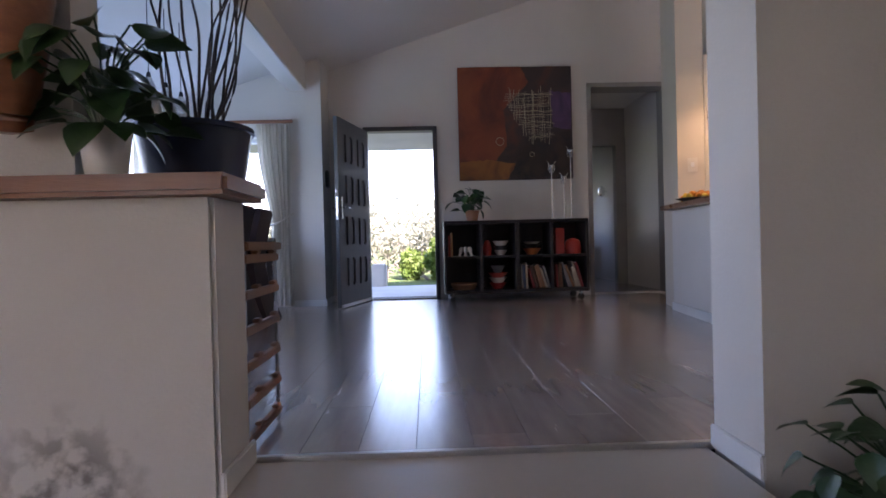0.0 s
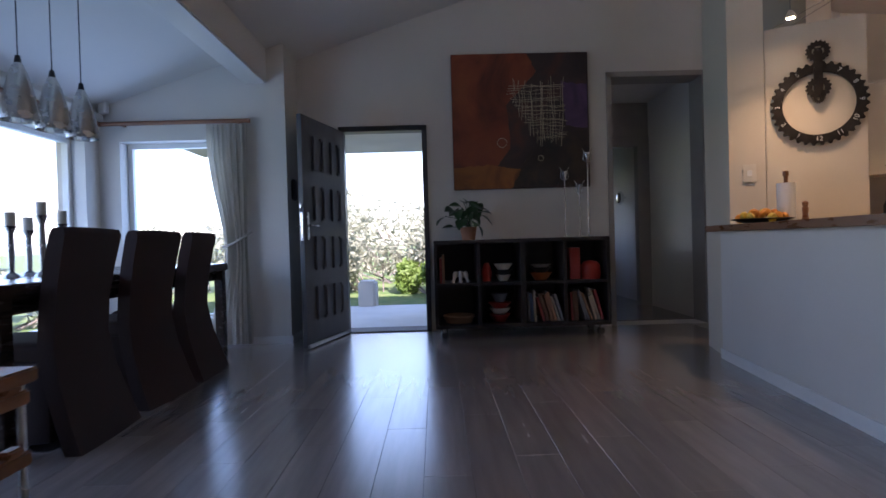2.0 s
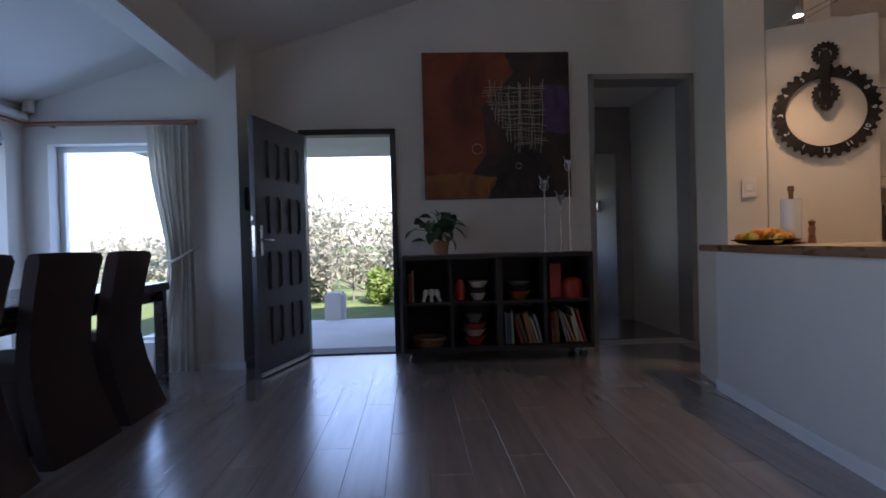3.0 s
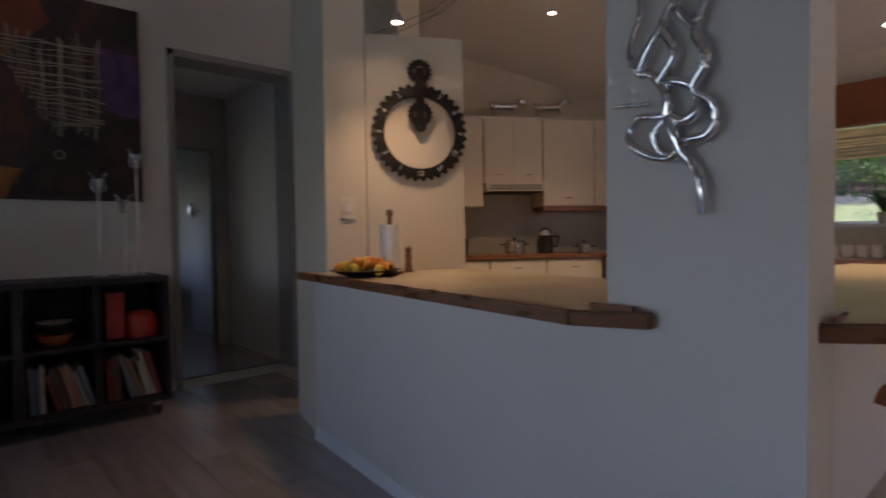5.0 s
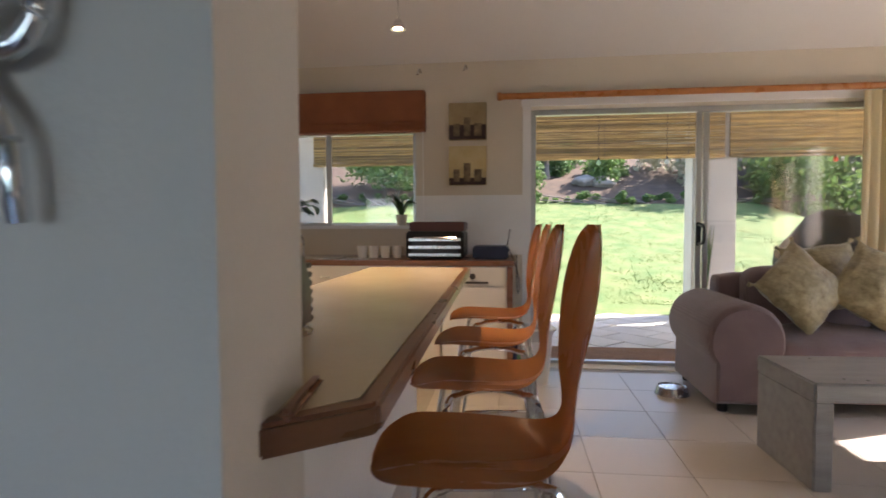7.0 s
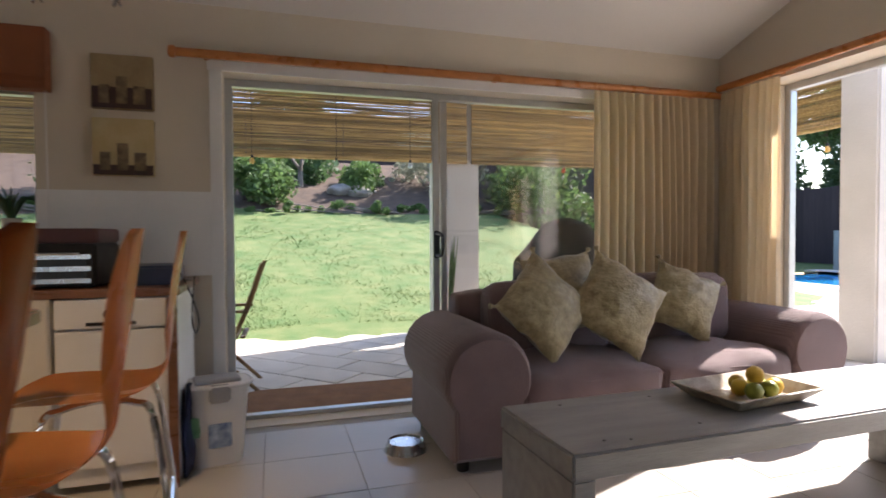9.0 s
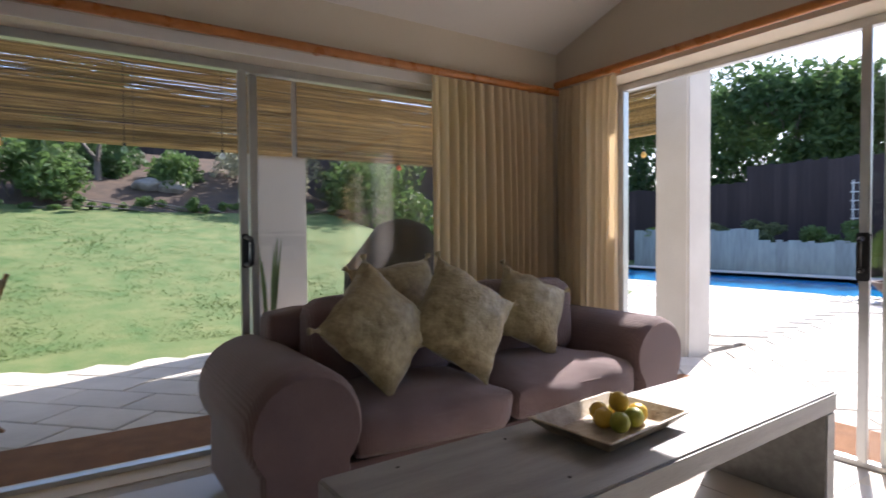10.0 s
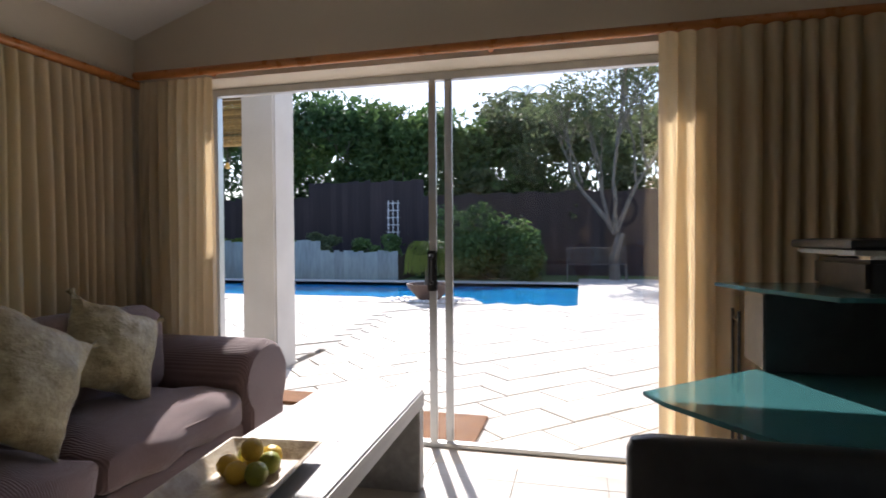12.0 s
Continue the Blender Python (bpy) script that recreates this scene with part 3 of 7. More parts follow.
structure("pavement_pool_far", box(-3.0, 3.4, -17.0, -9.4, -0.3, -0.055), PAVING, "pale paving beyond the pool")
structure("pavement_pool_back", box(3.4, 16.5, -15.6, -14.7, -0.3, -0.055), PAVING, "pale paving strip behind the pool")
# the shaded path gets a paler colour in place of sunlight
structure("pavement_entry", box(-3.0, 4.0, 6.94, 9.4, -0.3, -0.03), surface("sunlit_look_paving", (0.66, 0.64, 0.60), (0.76, 0.74, 0.70), 0.7, 3, bump=0.15, bump_scale=40), "paved entry path, paled to look sunlit")
# planting bed on the slope
bm = bmesh.new()
prev = None
for k in range(14):
    y = -9 + 1.7 * k
    row = []
    for j in range(6):
        x = 19.2 + 0.5 * math.sin(y * 0.5) + j * 1.6
        row.append(bm.verts.new((x, y, ground_height(x, y) + (0.05 if j else -0.02) + 0.09 * j * min(1, max(0, (y + 9) / 4)) + 0.06 * noise.noise((x, y, 2)))))
    if prev:
        for j in range(5):
            bm.faces.new((prev[j], prev[j + 1], row[j + 1], row[j]))
    prev = row
structure("ground_bed", bm, SOIL, "mulched planting bed above the lawn", smooth=True)
# pool
structure("pool_floor", box(POOL[0] - 0.2, POOL[1], POOL[2] - 0.2, POOL[3] + 0.2, -1.6, -1.4), surface("pool_plaster", (0.05, 0.3, 0.6), (0.08, 0.4, 0.7), 0.6), "blue plastered pool floor")
for nm, b in (("pool_wall_near", (POOL[0], POOL[1], POOL[3], POOL[3] + 0.2)), ("pool_wall_far", (POOL[0], POOL[1], POOL[2] - 0.2, POOL[2])), ("pool_wall_end", (POOL[0] - 0.2, POOL[0], POOL[2] - 0.2, POOL[3] + 0.2))):
    structure(nm, box(*b, -1.4, -0.066), PLASTER, "pale pool coping wall")
bm = bmesh.new()
nx, ny = 60, 24
g = [[bm.verts.new((POOL[0] + (POOL[1] - POOL[0]) * i / nx, POOL[2] + (POOL[3] - POOL[2]) * j / ny, -0.15 + 0.012 * noise.noise((i * 0.9, j * 1.1, 0)))) for j in range(ny + 1)] for i in range(nx + 1)]
for i in range(nx):
    for j in range(ny):
        bm.faces.new((g[i][j], g[i + 1][j], g[i + 1][j + 1], g[i][j + 1]))
structure("water", bm, WATER, "rippled bright blue pool water", smooth=True)
# paved apron that bulges into the pool
structure("pavement_apron", prism([(5.2, -9.39)] + [(6.6 + 1.35 * math.cos(a), -9.4 - 1.2 * math.sin(a)) for a in (math.pi * (1 - k / 14) for k in range(1, 12))] + [(7.9, -10.4), (16, -10.5), (16, -9.39)], -0.4, -0.045, 0.02), PAVING, "paved apron bulging into the pool")
# terrace roof and columns
structure("ceiling_terrace", box(6.39, 9.7, -4.5, 7.4, 3.12, 3.3), PLASTER, "plastered terrace ceiling")
structure("trim_terrace_beam", box(9.02, 9.4, -4.3, 7.3, 2.9, 3.119), PLASTER, "plastered beam along the terrace edge")
structure("trim_terrace_beam_end", box(6.40, 9.02, -3.84, -3.46, 2.72, 3.119), PLASTER, "plastered beam at the terrace end")
for nm, (x0, x1, y0, y1) in (("a", (9.02, 9.38, -0.60, -0.06)), ("b", (9.02, 9.38, 2.35, 2.79)), ("c", (9.02, 9.38, 4.85, 5.25)), ("d", (6.265, 6.64, -3.845, -3.45)), ("e", (9.02, 9.38, -4.25, -3.80))):
    structure("column_" + nm, box(x0, x1, y0, y1, -0.1, 3.13, 0.02), PLASTER, "square white plastered terrace column")
# porch at the front door
structure("ceiling_porch", box(-3.0, 1.6, 6.95, 8.9, 2.16, 2.32), PLASTER, "white porch soffit")
structure("column_porch", box(0.12, 0.5, 8.3, 8.7, -0.1, 2.16, 0.02), PLASTER, "white porch pillar")
structure("wall_garden_block", box(-0.98, -0.72, 9.3, 9.7, -0.2, 0.34, 0.03), PLASTER, "low white garden wall")


def reed_blind(y0, y1, x, zbot, ztop, label, along="y"):
    """A roller blind of split reeds; every reed has its own thickness and bow."""
    b = thing("reed_blind", label, "blind", group="reed blinds on the terrace")
    random.seed(int(100 * (y0 + x)))
    n = int((ztop - zbot) / 0.0155)
    for k in range(n):
        z = zbot + (ztop - zbot) * k / n
        r = random.uniform(0.0068, 0.0122)
        pts = [y0 + (y1 - y0) * j / 6 for j in range(7)]
        dz = random.uniform(-0.004, 0.004)
        line = [(x + random.uniform(-0.009, 0.009), y, z + dz * math.sin(j * 1.3 + k) + random.uniform(-0.003, 0.003)) for j, y in enumerate(pts)]
        if along == "x":
            line = [(p[1], p[0], p[2]) for p in line]
        part("reed", tube(line, r, 5), REED, b)
    roll = [(x, y0, zbot - 0.02), (x, y1, zbot - 0.02)]
    if along == "x":
        roll = [(p[1], p[0], p[2]) for p in roll]
    part("rolled_hem", tube(roll, 0.026, 8), REED, b)
    for t in (0.15, 0.5, 0.85):
        y = y0 + (y1 - y0) * t
        line = [(x - 0.02, y, zbot - 0.04), (x - 0.02, y, ztop)]
        if along == "x":
            line = [(p[1], p[0], p[2]) for p in line]
        part("cord", tube(line, 0.003, 5), BARK, b)


reed_blind(-0.42, 2.56, 8.96, 2.06, 3.08, "split-reed blind half lowered between terrace columns")
reed_blind(2.62, 4.98, 8.96, 2.02, 3.08, "split-reed blind half lowered between terrace columns")
reed_blind(-3.7, -0.48, 8.96, 2.06, 3.08, "split-reed blind half lowered between terrace columns")
reed_blind(6.72, 8.9, -3.62, 2.26, 2.72, "split-reed blind rolled up at the terrace end", "x")
# coloured bulbs hanging under the blind
GLASSBULB = [surface("bulb_" + n, c, c, 0.15, 3, bump=0) for n, c in (("amber", (0.65, 0.42, 0.12)), ("green", (0.3, 0.5, 0.3)), ("clear", (0.6, 0.65, 0.65)), ("red", (0.5, 0.08, 0.04)))]
for k, (y, x) in enumerate(((2.05, 8.90), (1.15, 8.90), (0.3, 8.90), (-1.7, 8.90), (-3.75, 7.0))):
    b = thing("string_light", "small coloured bulb hanging at the terrace edge", "light bulb", pose(x, y, 1.93 if x > 8 else 2.0), "bulbs along the terrace")
    part("bulb", lathe([(0.0, 0.0), (0.022, 0.01), (0.03, 0.035), (0.014, 0.07), (0.0, 0.072)], 12), GLASSBULB[k % 4], b, smooth=True)
    part("socket", lathe([(0.014, 0.07), (0.016, 0.10), (0.0, 0.10)], 10), BLACK, b)
    part("wire", tube([(0, 0, 0.10), (0, 0, 1.18 if x > 8 else 0.62)], 0.003, 5), BLACK, b)


# fences
def fence(name, label, a, b, base, top, width, m, step_top=None):
    f = thing(name, label, "fence")
    va, vb = Vector(a), Vector(b)
    n = max(1, int((vb - va).length / width))
    d = (vb - va) / n
    bm = box(-width * 0.53, width * 0.53, -0.02, 0.02, 0, 1, 0.004)
    me = mesh_of(bm, "board", m)
    random.seed(n)
    ang = math.atan2(d.y, d.x)
    for k in range(n):
        p = va + d * (k + 0.5)
        h = (step_top(p) if step_top else top) + random.uniform(-0.05, 0.05)
        o = new("board", me)
        z0 = ground_height(p.x, p.y) - 0.1 if base is None else base
        o.matrix_world = Matrix.Translation((p.x, p.y, z0)) @ Matrix.Rotation(ang, 4, 'Z') @ Matrix.Rotation(0.06 + random.uniform(-0.02, 0.02), 4, 'Z') @ Matrix.Diagonal((1, 1, h - z0, 1))
        o.parent = f
    return f


fence("timber_fence", "tall dark stained timber fence behind the pool", (-6, -19.2), (29, -19.2), -0.1, 3.0, 0.24, FENCE, lambda p: 3.55 if 9.3 < p.x < 14 else 2.95)
fence("timber_fence", "tall dark stained timber fence above the lawn", (28, -19), (28, 16), None, 6.6, 0.30, FENCE)
fence("planter_wall", "weathered grey-green board planter behind the pool", (9.2, -16.0), (16.5, -16.0), -0.1, 1.1, 0.17, PLANTERWOOD, lambda p: 0.86 if p.x < 12 else 1.22)
structure("soil_planter", box(9.2, 16.5, -18.0, -16.03, -0.1, 0.75), SOIL, "soil in the board planter")


# trees and shrubs
def leaf_cloud(blobs, n, size, seed, flat=0.0):
    """Leaves scattered through a set of ellipsoid clumps, denser at the skin; each leaf is a folded blade."""
    rng = np.random.default_rng(seed)
    b = np.array(blobs)
    weights = (b[:, 3] * b[:, 4] * b[:, 5]) ** 0.67
    b = b[rng.choice(len(blobs), n, p=weights / weights.sum())]

    def unit(v):
        return v / np.linalg.norm(v, axis=1, keepdims=True)
    d = unit(rng.normal(size=(n, 3)))
    lump = np.sin(3.3 * d[:, 0] + 2 * b[:, 0]) * np.sin(2.9 * d[:, 1] + 2 * b[:, 1]) + 0.5 * np.sin(6 * d[:, 2] + b[:, 2] + 4 * d[:, 0])
    r = rng.uniform(0.25, 1.0, n) ** 0.45 * (1 + 0.16 * lump)
    c = b[:, :3] + d * b[:, 3:] * r[:, None]
    u = unit(rng.normal(size=(n, 3)))
    w = unit(np.cross(u, rng.normal(size=(n, 3))))
    s = size * rng.uniform(0.6, 1.3, (n, 1))
    q = np.cross(u, w) * s * 0.18
    verts = np.stack([c - u * s, c + w * s * 0.5 + q, c + u * s, c - w * s * 0.5 + q], 1).reshape(-1, 3).tolist()
    k = 4 * np.arange(n)[:, None]
    faces = np.concatenate([k + (0, 1, 2), k + (0, 2, 3)]).tolist()
    me = bpy.data.meshes.new("leaves")
    me.from_pydata(verts, [], faces)
    return me


def limbs(bm, p, d, length, r, depth, rng, tips):
    pts = [Vector(p)]
    v = Vector(d)
    for k in range(4):
        v = (v + Vector((rng.uniform(-0.25, 0.25), rng.uniform(-0.25, 0.25), rng.uniform(-0.05, 0.2)))).normalized()
        pts.append(pts[-1] + v * length / 4)
    tube(pts, r, 6, bm, taper=[r * (1 - 0.12 * k) for k in range(5)])
    if depth == 0:
        tips.append(pts[-1])
        return
    for k in range(3 if depth > 1 else 4):
        w = (v + Vector((rng.uniform(-0.8, 0.8), rng.uniform(-0.8, 0.8), rng.uniform(-0.1, 0.6)))).normalized()
        limbs(bm, pts[-1 - (k % 2)], w, length * rng.uniform(0.6, 0.8), r * 0.55, depth - 1, rng, tips)


def tree(label, x, y, h, spread, m, n, size, seed, trunk=0.16, start=0.3, depth=2, z=None, clump=0.30):
    t = thing("tree", label, "tree")
    rng = random.Random(seed)
    bm = bmesh.new()
    tips = []
    z = ground_height(x, y) - 0.05 if z is None else z
    tube([(x, y, z), (x + 0.05, y, z + h * start * 0.5), (x + rng.uniform(-.2, .2), y, z + h * start)], trunk, 9, bm, taper=[trunk * 1.2, trunk, trunk * 0.85])
    for k in range(4):
        a = k * 1.6 + rng.uniform(-0.4, 0.4)
        limbs(bm, (x, y, z + h * start), Vector((math.cos(a) * spread / h * 1.1, math.sin(a) * spread / h * 1.1, 0.8)).normalized(), h * (1 - start) * 0.45, trunk * 0.6, depth, rng, tips)
    part("trunk", bm, BARK, t, smooth=True)
    if n:
        blobs = [(p.x, p.y, p.z, spread * clump * rng.uniform(0.7, 1.2), spread * clump * rng.uniform(0.7, 1.2), spread * clump * rng.uniform(0.5, 0.9)) for p in tips]
        me = leaf_cloud(blobs, n, size, seed)
        me.materials.append(m)
        new("crown", me).parent = t
    return t


def shrub(label, x, y, w, d, h, m, n, size, seed, z=None, name="shrub"):
    s = thing(name, label, "shrub")
    rng = random.Random(seed)
    z = ground_height(x, y) if z is None else z
    blobs = []
    bm = bmesh.new()
    for k in range(max(4, int(w * d * 2.0), int(max(w, d) * 4))):
        px, py = x + rng.uniform(-w, w) / 2, y + rng.uniform(-d, d) / 2
        pz = z + h * rng.uniform(0.14, 0.78)
        blobs.append((px, py, pz, rng.uniform(0.25, 0.45) * min(w, h, 2.2), rng.uniform(0.25, 0.45) * min(d, h, 2.2), rng.uniform(0.22, 0.34) * h))
        tube([(px * 0.4 + x * 0.6, py * 0.4 + y * 0.6, z - 0.05), (px, py, pz)], 0.018, 5, bm)
    part("stem", bm, BARK, s)
    me = leaf_cloud(blobs, n, size, seed)
    me.materials.append(m)
    new("foliage", me).parent = s
    return s


D, M, O, B, G = FOLIAGE
# behind the pool fence
for k, (x, y, h, sp, m, n) in enumerate(((13.8, -22.5, 7.4, 3.4, D, 7000), (10.8, -23.0, 7.2, 3.2, M, 7000), (8.6, -22.0, 6.6, 2.8, M, 6000), (6.3, -24.0, 7.4, 3.0, O, 5500), (17.5, -23.0, 8.2, 3.6, D, 6000), (22.0, -23.5, 8.0, 3.8, D, 6000), (3.6, -23.0, 6.4, 2.8, O, 4500), (0.4, -24, 7.0, 3.2, O, 4500))):
    tree("leafy green tree rising behind the dark fence", x, y, h, sp, m, n, 0.15, 40 + k, trunk=0.14, start=0.28)
shrub("dense green hedge behind the dark fence", 11.5, -20.6, 9.0, 1.6, 6.6, M, 15000, 0.15, 71, name="hedge")
shrub("dense green hedge behind the dark fence", 4.0, -20.6, 7.0, 1.6, 5.2, O, 9000, 0.14, 74, name="hedge")
shrub("dense low hedge along the dark fence", 11.5, -20.2, 10.0, 1.0, 4.6, D, 9000, 0.14, 76, name="hedge")
shrub("dense low hedge along the dark fence", 19.5, -20.2, 8.0, 1.0, 5.4, D, 7000, 0.15, 77, name="hedge")
shrub("dense low hedge along the dark fence", 3.0, -20.2, 8.0, 1.0, 4.0, M, 6000, 0.14, 78, name="hedge")
# between fence and pool
shrub("broad leafy shrub beside the pool", 5.9, -16.9, 3.2, 1.6, 2.6, M, 7000, 0.085, 81)
shrub("dark leafy shrub beside the pool", 7.8, -17.6, 1.8, 1.2, 1.9, D, 3000, 0.08, 82)
shrub("flowering shrub in the board planter", 10.1, -16.6, 1.9, 0.8, 0.75, M, 2600, 0.06, 83, z=0.7)
shrub("rusty flowering shrub in the board planter", 13.0, -16.8, 2.6, 0.8, 0.8, O, 2600, 0.06, 84, z=0.75)
shrub("green shrub spilling over the board planter", 15.4, -16.5, 1.6, 0.8, 0.7, B, 1800, 0.06, 85, z=0.75)
tree("small grey-barked tree with sparse leaves by the bench", 2.3, -16.6, 6.4, 3.0, O, 3400, 0.085, 91, trunk=0.15, start=0.24, depth=3, clump=0.2)
# palm behind the fence
palm = thing("palm_tree", "tall palm with feathery fronds behind the fence", "palm")
part("trunk", tube([(5.9, -26, -0.1), (5.95, -26, 4), (5.9, -26, 8.2)], 0.2, 9), BARK, palm)
random.seed(52)
for k in range(22):
    a = 2 * math.pi * k / 22
    up = random.uniform(0.1, 1.0)
    bm = bmesh.new()
    pts = [Vector((5.9, -26, 8.2)) + Vector((math.cos(a) * 2.0 * t, math.sin(a) * 2.0 * t, up * 1.5 * t - 1.7 * t * t)) for t in (0, 0.25, 0.5, 0.75, 1.0)]
    tube(pts, 0.02, 5, bm)
    q = bend(pts, 5)
    side = Vector((-math.sin(a), math.cos(a), 0))
    for i, p in enumerate(q[2:]):
        for s in (-1, 1):
            e = p + side * s * 0.45 * (1 - 0.5 * i / len(q)) + Vector((math.cos(a) * 0.12, math.sin(a) * 0.12, -0.22))
            vs = [bm.verts.new(p), bm.verts.new(p + Vector((math.cos(a), math.sin(a), 0)) * 0.05), bm.verts.new(e)]
            bm.faces.new(vs)
    part("frond", bm, M, palm)
# bowl planter on the apron
bp = thing("bowl_planter", "wide brown bowl planter with a grassy palm by the pool", "planter", pose(6.5, -10.05, -0.045))
part("bowl", lathe([(0.0, 0.0), (0.22, 0.0), (0.46, 0.26), (0.50, 0.34), (0.46, 0.34), (0.4, 0.26), (0.0, 0.24)], 28), surface("brown_clay", (0.10, 0.06, 0.045), (0.17, 0.11, 0.085), 0.7, 5, bump=0.2), bp, smooth=True)
part("trunk", tube([(0, 0, 0.24), (0.02, 0, 0.5), (0, 0, 0.95)], 0.07, 8, taper=[0.13, 0.07, 0.05]), BARK, bp)
random.seed(60)
bm = bmesh.new()
for k in range(150):
    a, r, h = random.uniform(0, 6.28), random.uniform(0.15, 0.5), random.uniform(0.2, 0.45)
    pts = [Vector((0, 0, 0.93)), Vector((math.cos(a) * r * 0.5, math.sin(a) * r * 0.5, 0.95 + h * 0.7)), Vector((math.cos(a) * r, math.sin(a) * r, 0.95 + h * 0.3)), Vector((math.cos(a) * r * 1.15, math.sin(a) * r * 1.15, 0.95 - h))]
    tube(bend(pts, 3), 0.008, 3, bm)
tagged(part("grass_tuft", bm, B, bp), kind="stuff")
# pebbles
bm = bmesh.new()
for k in range(120):
    a, r = random.uniform(0, 6.28), random.uniform(0.5, 1.0)
    lathe([(0.0, 0.0), (0.045, 0.012), (0.03, 0.035), (0.0, 0.04)], 6, bm, pose(6.5 + r * math.cos(a), -9.95 + 0.6 * r * math.sin(a), -0.047, 0, 0, k))
tagged(part("pebbles", bm, WHITE), "loose white pebbles round the bowl planter", "pebbles", "", "stuff")
# trellis and bench
tr = thing("trellis", "white garden trellis in front of the dark fence", "trellis")
for x in (9.72, 9.9, 10.08):
    part("upright", tube([(x, -17.6, 0.5), (x, -17.6, 2.65)], 0.018, 6), WHITE, tr)
for k in range(7):
    part("rung", tube([(9.66, -17.6, 1.0 + 0.26 * k), (10.14, -17.6, 1.0 + 0.26 * k)], 0.015, 6), WHITE, tr)
bench = thing("garden_bench", "weathered grey slatted garden bench by the fence", "bench")
for k in range(22):
    x = 2.0 + 1.75 * k / 21
    part("slat", tube([(x, -16.15, 0.42), (x, -16.42, 0.46), (x, -16.52, 0.95)], 0.014, 5), BARK, bench)
for x in (2.0, 3.75):
    part("leg", tube([(x, -16.15, -0.06), (x, -16.15, 0.43)], 0.022, 6), BARK, bench)
    part("leg", tube([(x, -16.45, -0.06), (x, -16.45, 0.45)], 0.022, 6), BARK, bench)
part("rail", tube([(1.98, -16.52, 0.95), (3.77, -16.52, 0.95)], 0.02, 6), BARK, bench)
# garden slope planting
shrub("round dark shrub above the lawn", 21.0, 2.6, 2.4, 2.0, 2.0, M, 3800, 0.10, 101)
shrub("green shrub above the lawn", 22.2, -1.2, 2.2, 1.6, 1.5, M, 2600, 0.10, 102)
shrub("dark shrub by the upper fence", 24.5, 0.5, 3.0, 1.4, 1.6, D, 2600, 0.11, 103)
shrub("leafy shrub by the upper fence", 22.5, -4.2, 3.6, 2.4, 2.6, G, 4800, 0.10, 104)
shrub("leafy shrub by the upper fence", 20.5, 6.5, 3.0, 2.4, 2.2, M, 3600, 0.10, 105)
shrub("low clipped edging along the lawn", 19.3, -2.5, 0.5, 11.0, 0.35, M, 4200, 0.06, 106, name="edging")
shrub("low clipped edging along the lawn", 19.3, 6.0, 0.5, 6.0, 0.35, M, 2200, 0.06, 107, name="edging")
tree("small pale-barked tree above the lawn", 22.6, 0.9, 4.0, 1.6, M, 1800, 0.10, 110, trunk=0.10, start=0.22, depth=2)
shrub("dark leafy shrub at the lawn's edge", 20.5, -6.8, 4.5, 3.0, 2.6, M, 5000, 0.11, 108)
shrub("dark leafy shrub at the lawn's edge", 16.5, -9.6, 4.5, 2.0, 2.2, D, 4500, 0.10, 109)
tree("white-flowering tree at the lawn's edge", 21.5, -6.2, 4.4, 2.4, G, 4200, 0.11, 111, trunk=0.12, start=0.35, depth=2)
tree("bare pale tree beyond the kitchen window", 12.5, 7.6, 4.2, 2.6, G, 900, 0.09, 112, trunk=0.09, start=0.16, depth=3)
shrub("grey-green shrub beyond the kitchen window", 11.5, 8.4, 2.6, 2.0, 1.6, G, 3000, 0.09, 113)
ROCK = surface("grey_rock", (0.20, 0.18, 0.16), (0.36, 0.33, 0.30), 0.9, 5, bump=0.5, bump_scale=20)
random.seed(70)
for k, (x, y, s) in enumerate(((21.6, -0.35, 0.40), (21.5, -0.95, 0.46), (21.9, -1.3, 0.30))):
    bm = bmesh.new()
    bmesh.ops.create_icosphere(bm, subdivisions=3, radius=s)
    for v in bm.verts:
        v.co *= 1 + 0.35 * noise.noise(v.co * 3 + Vector((k * 5, 0, 0)))
        v.co.z *= 0.6
    single("garden_rock", bm, ROCK, "rough grey rock in the planting bed", "rock", pose(x, y, ground_height(x, y) + 0.28), "rocks above the lawn", smooth=False)
# front garden
for k, (x, y, w, h, m) in enumerate(((0.3, 11.4, 1.6, 0.85, B), (-0.9, 12.4, 2.6, 1.25, G), (1.6, 12.2, 2.4, 1.2, G), (-2.6, 11.8, 1.8, 1.1, G), (0.2, 15.0, 6.0, 2.1, G), (-2.5, 18.0, 6.0, 2.6, G), (2.5, 18.5, 6.0, 2.5, G), (-4.8, 13.4, 3.0, 1.5, G), (3.4, 14.0, 3.0, 1.5, G))):
    shrub("sunlit grey-green shrub in the front garden", x, y, w, 1.6, h, m, 3200, 0.075, 120 + k)
for k, (x, y, w, d, h) in enumerate(((-6.5, 5.2, 1.6, 3.0, 1.0), (-5.8, 8.2, 2.5, 1.5, 1.1))):
    shrub("low shrub outside the dining window", x, y, w, d, h, G, 2200, 0.08, 130 + k)
# folding chair on the terrace
WOODCH = surface("oiled_garden_wood", (0.20, 0.10, 0.04), (0.32, 0.17, 0.07), 0.5, 6, bump=0.15)
gc = thing("folding_chair", "slatted wooden folding chair on the terrace", "chair", pose(7.3, 2.22, -0.05, 0, 0, 178))
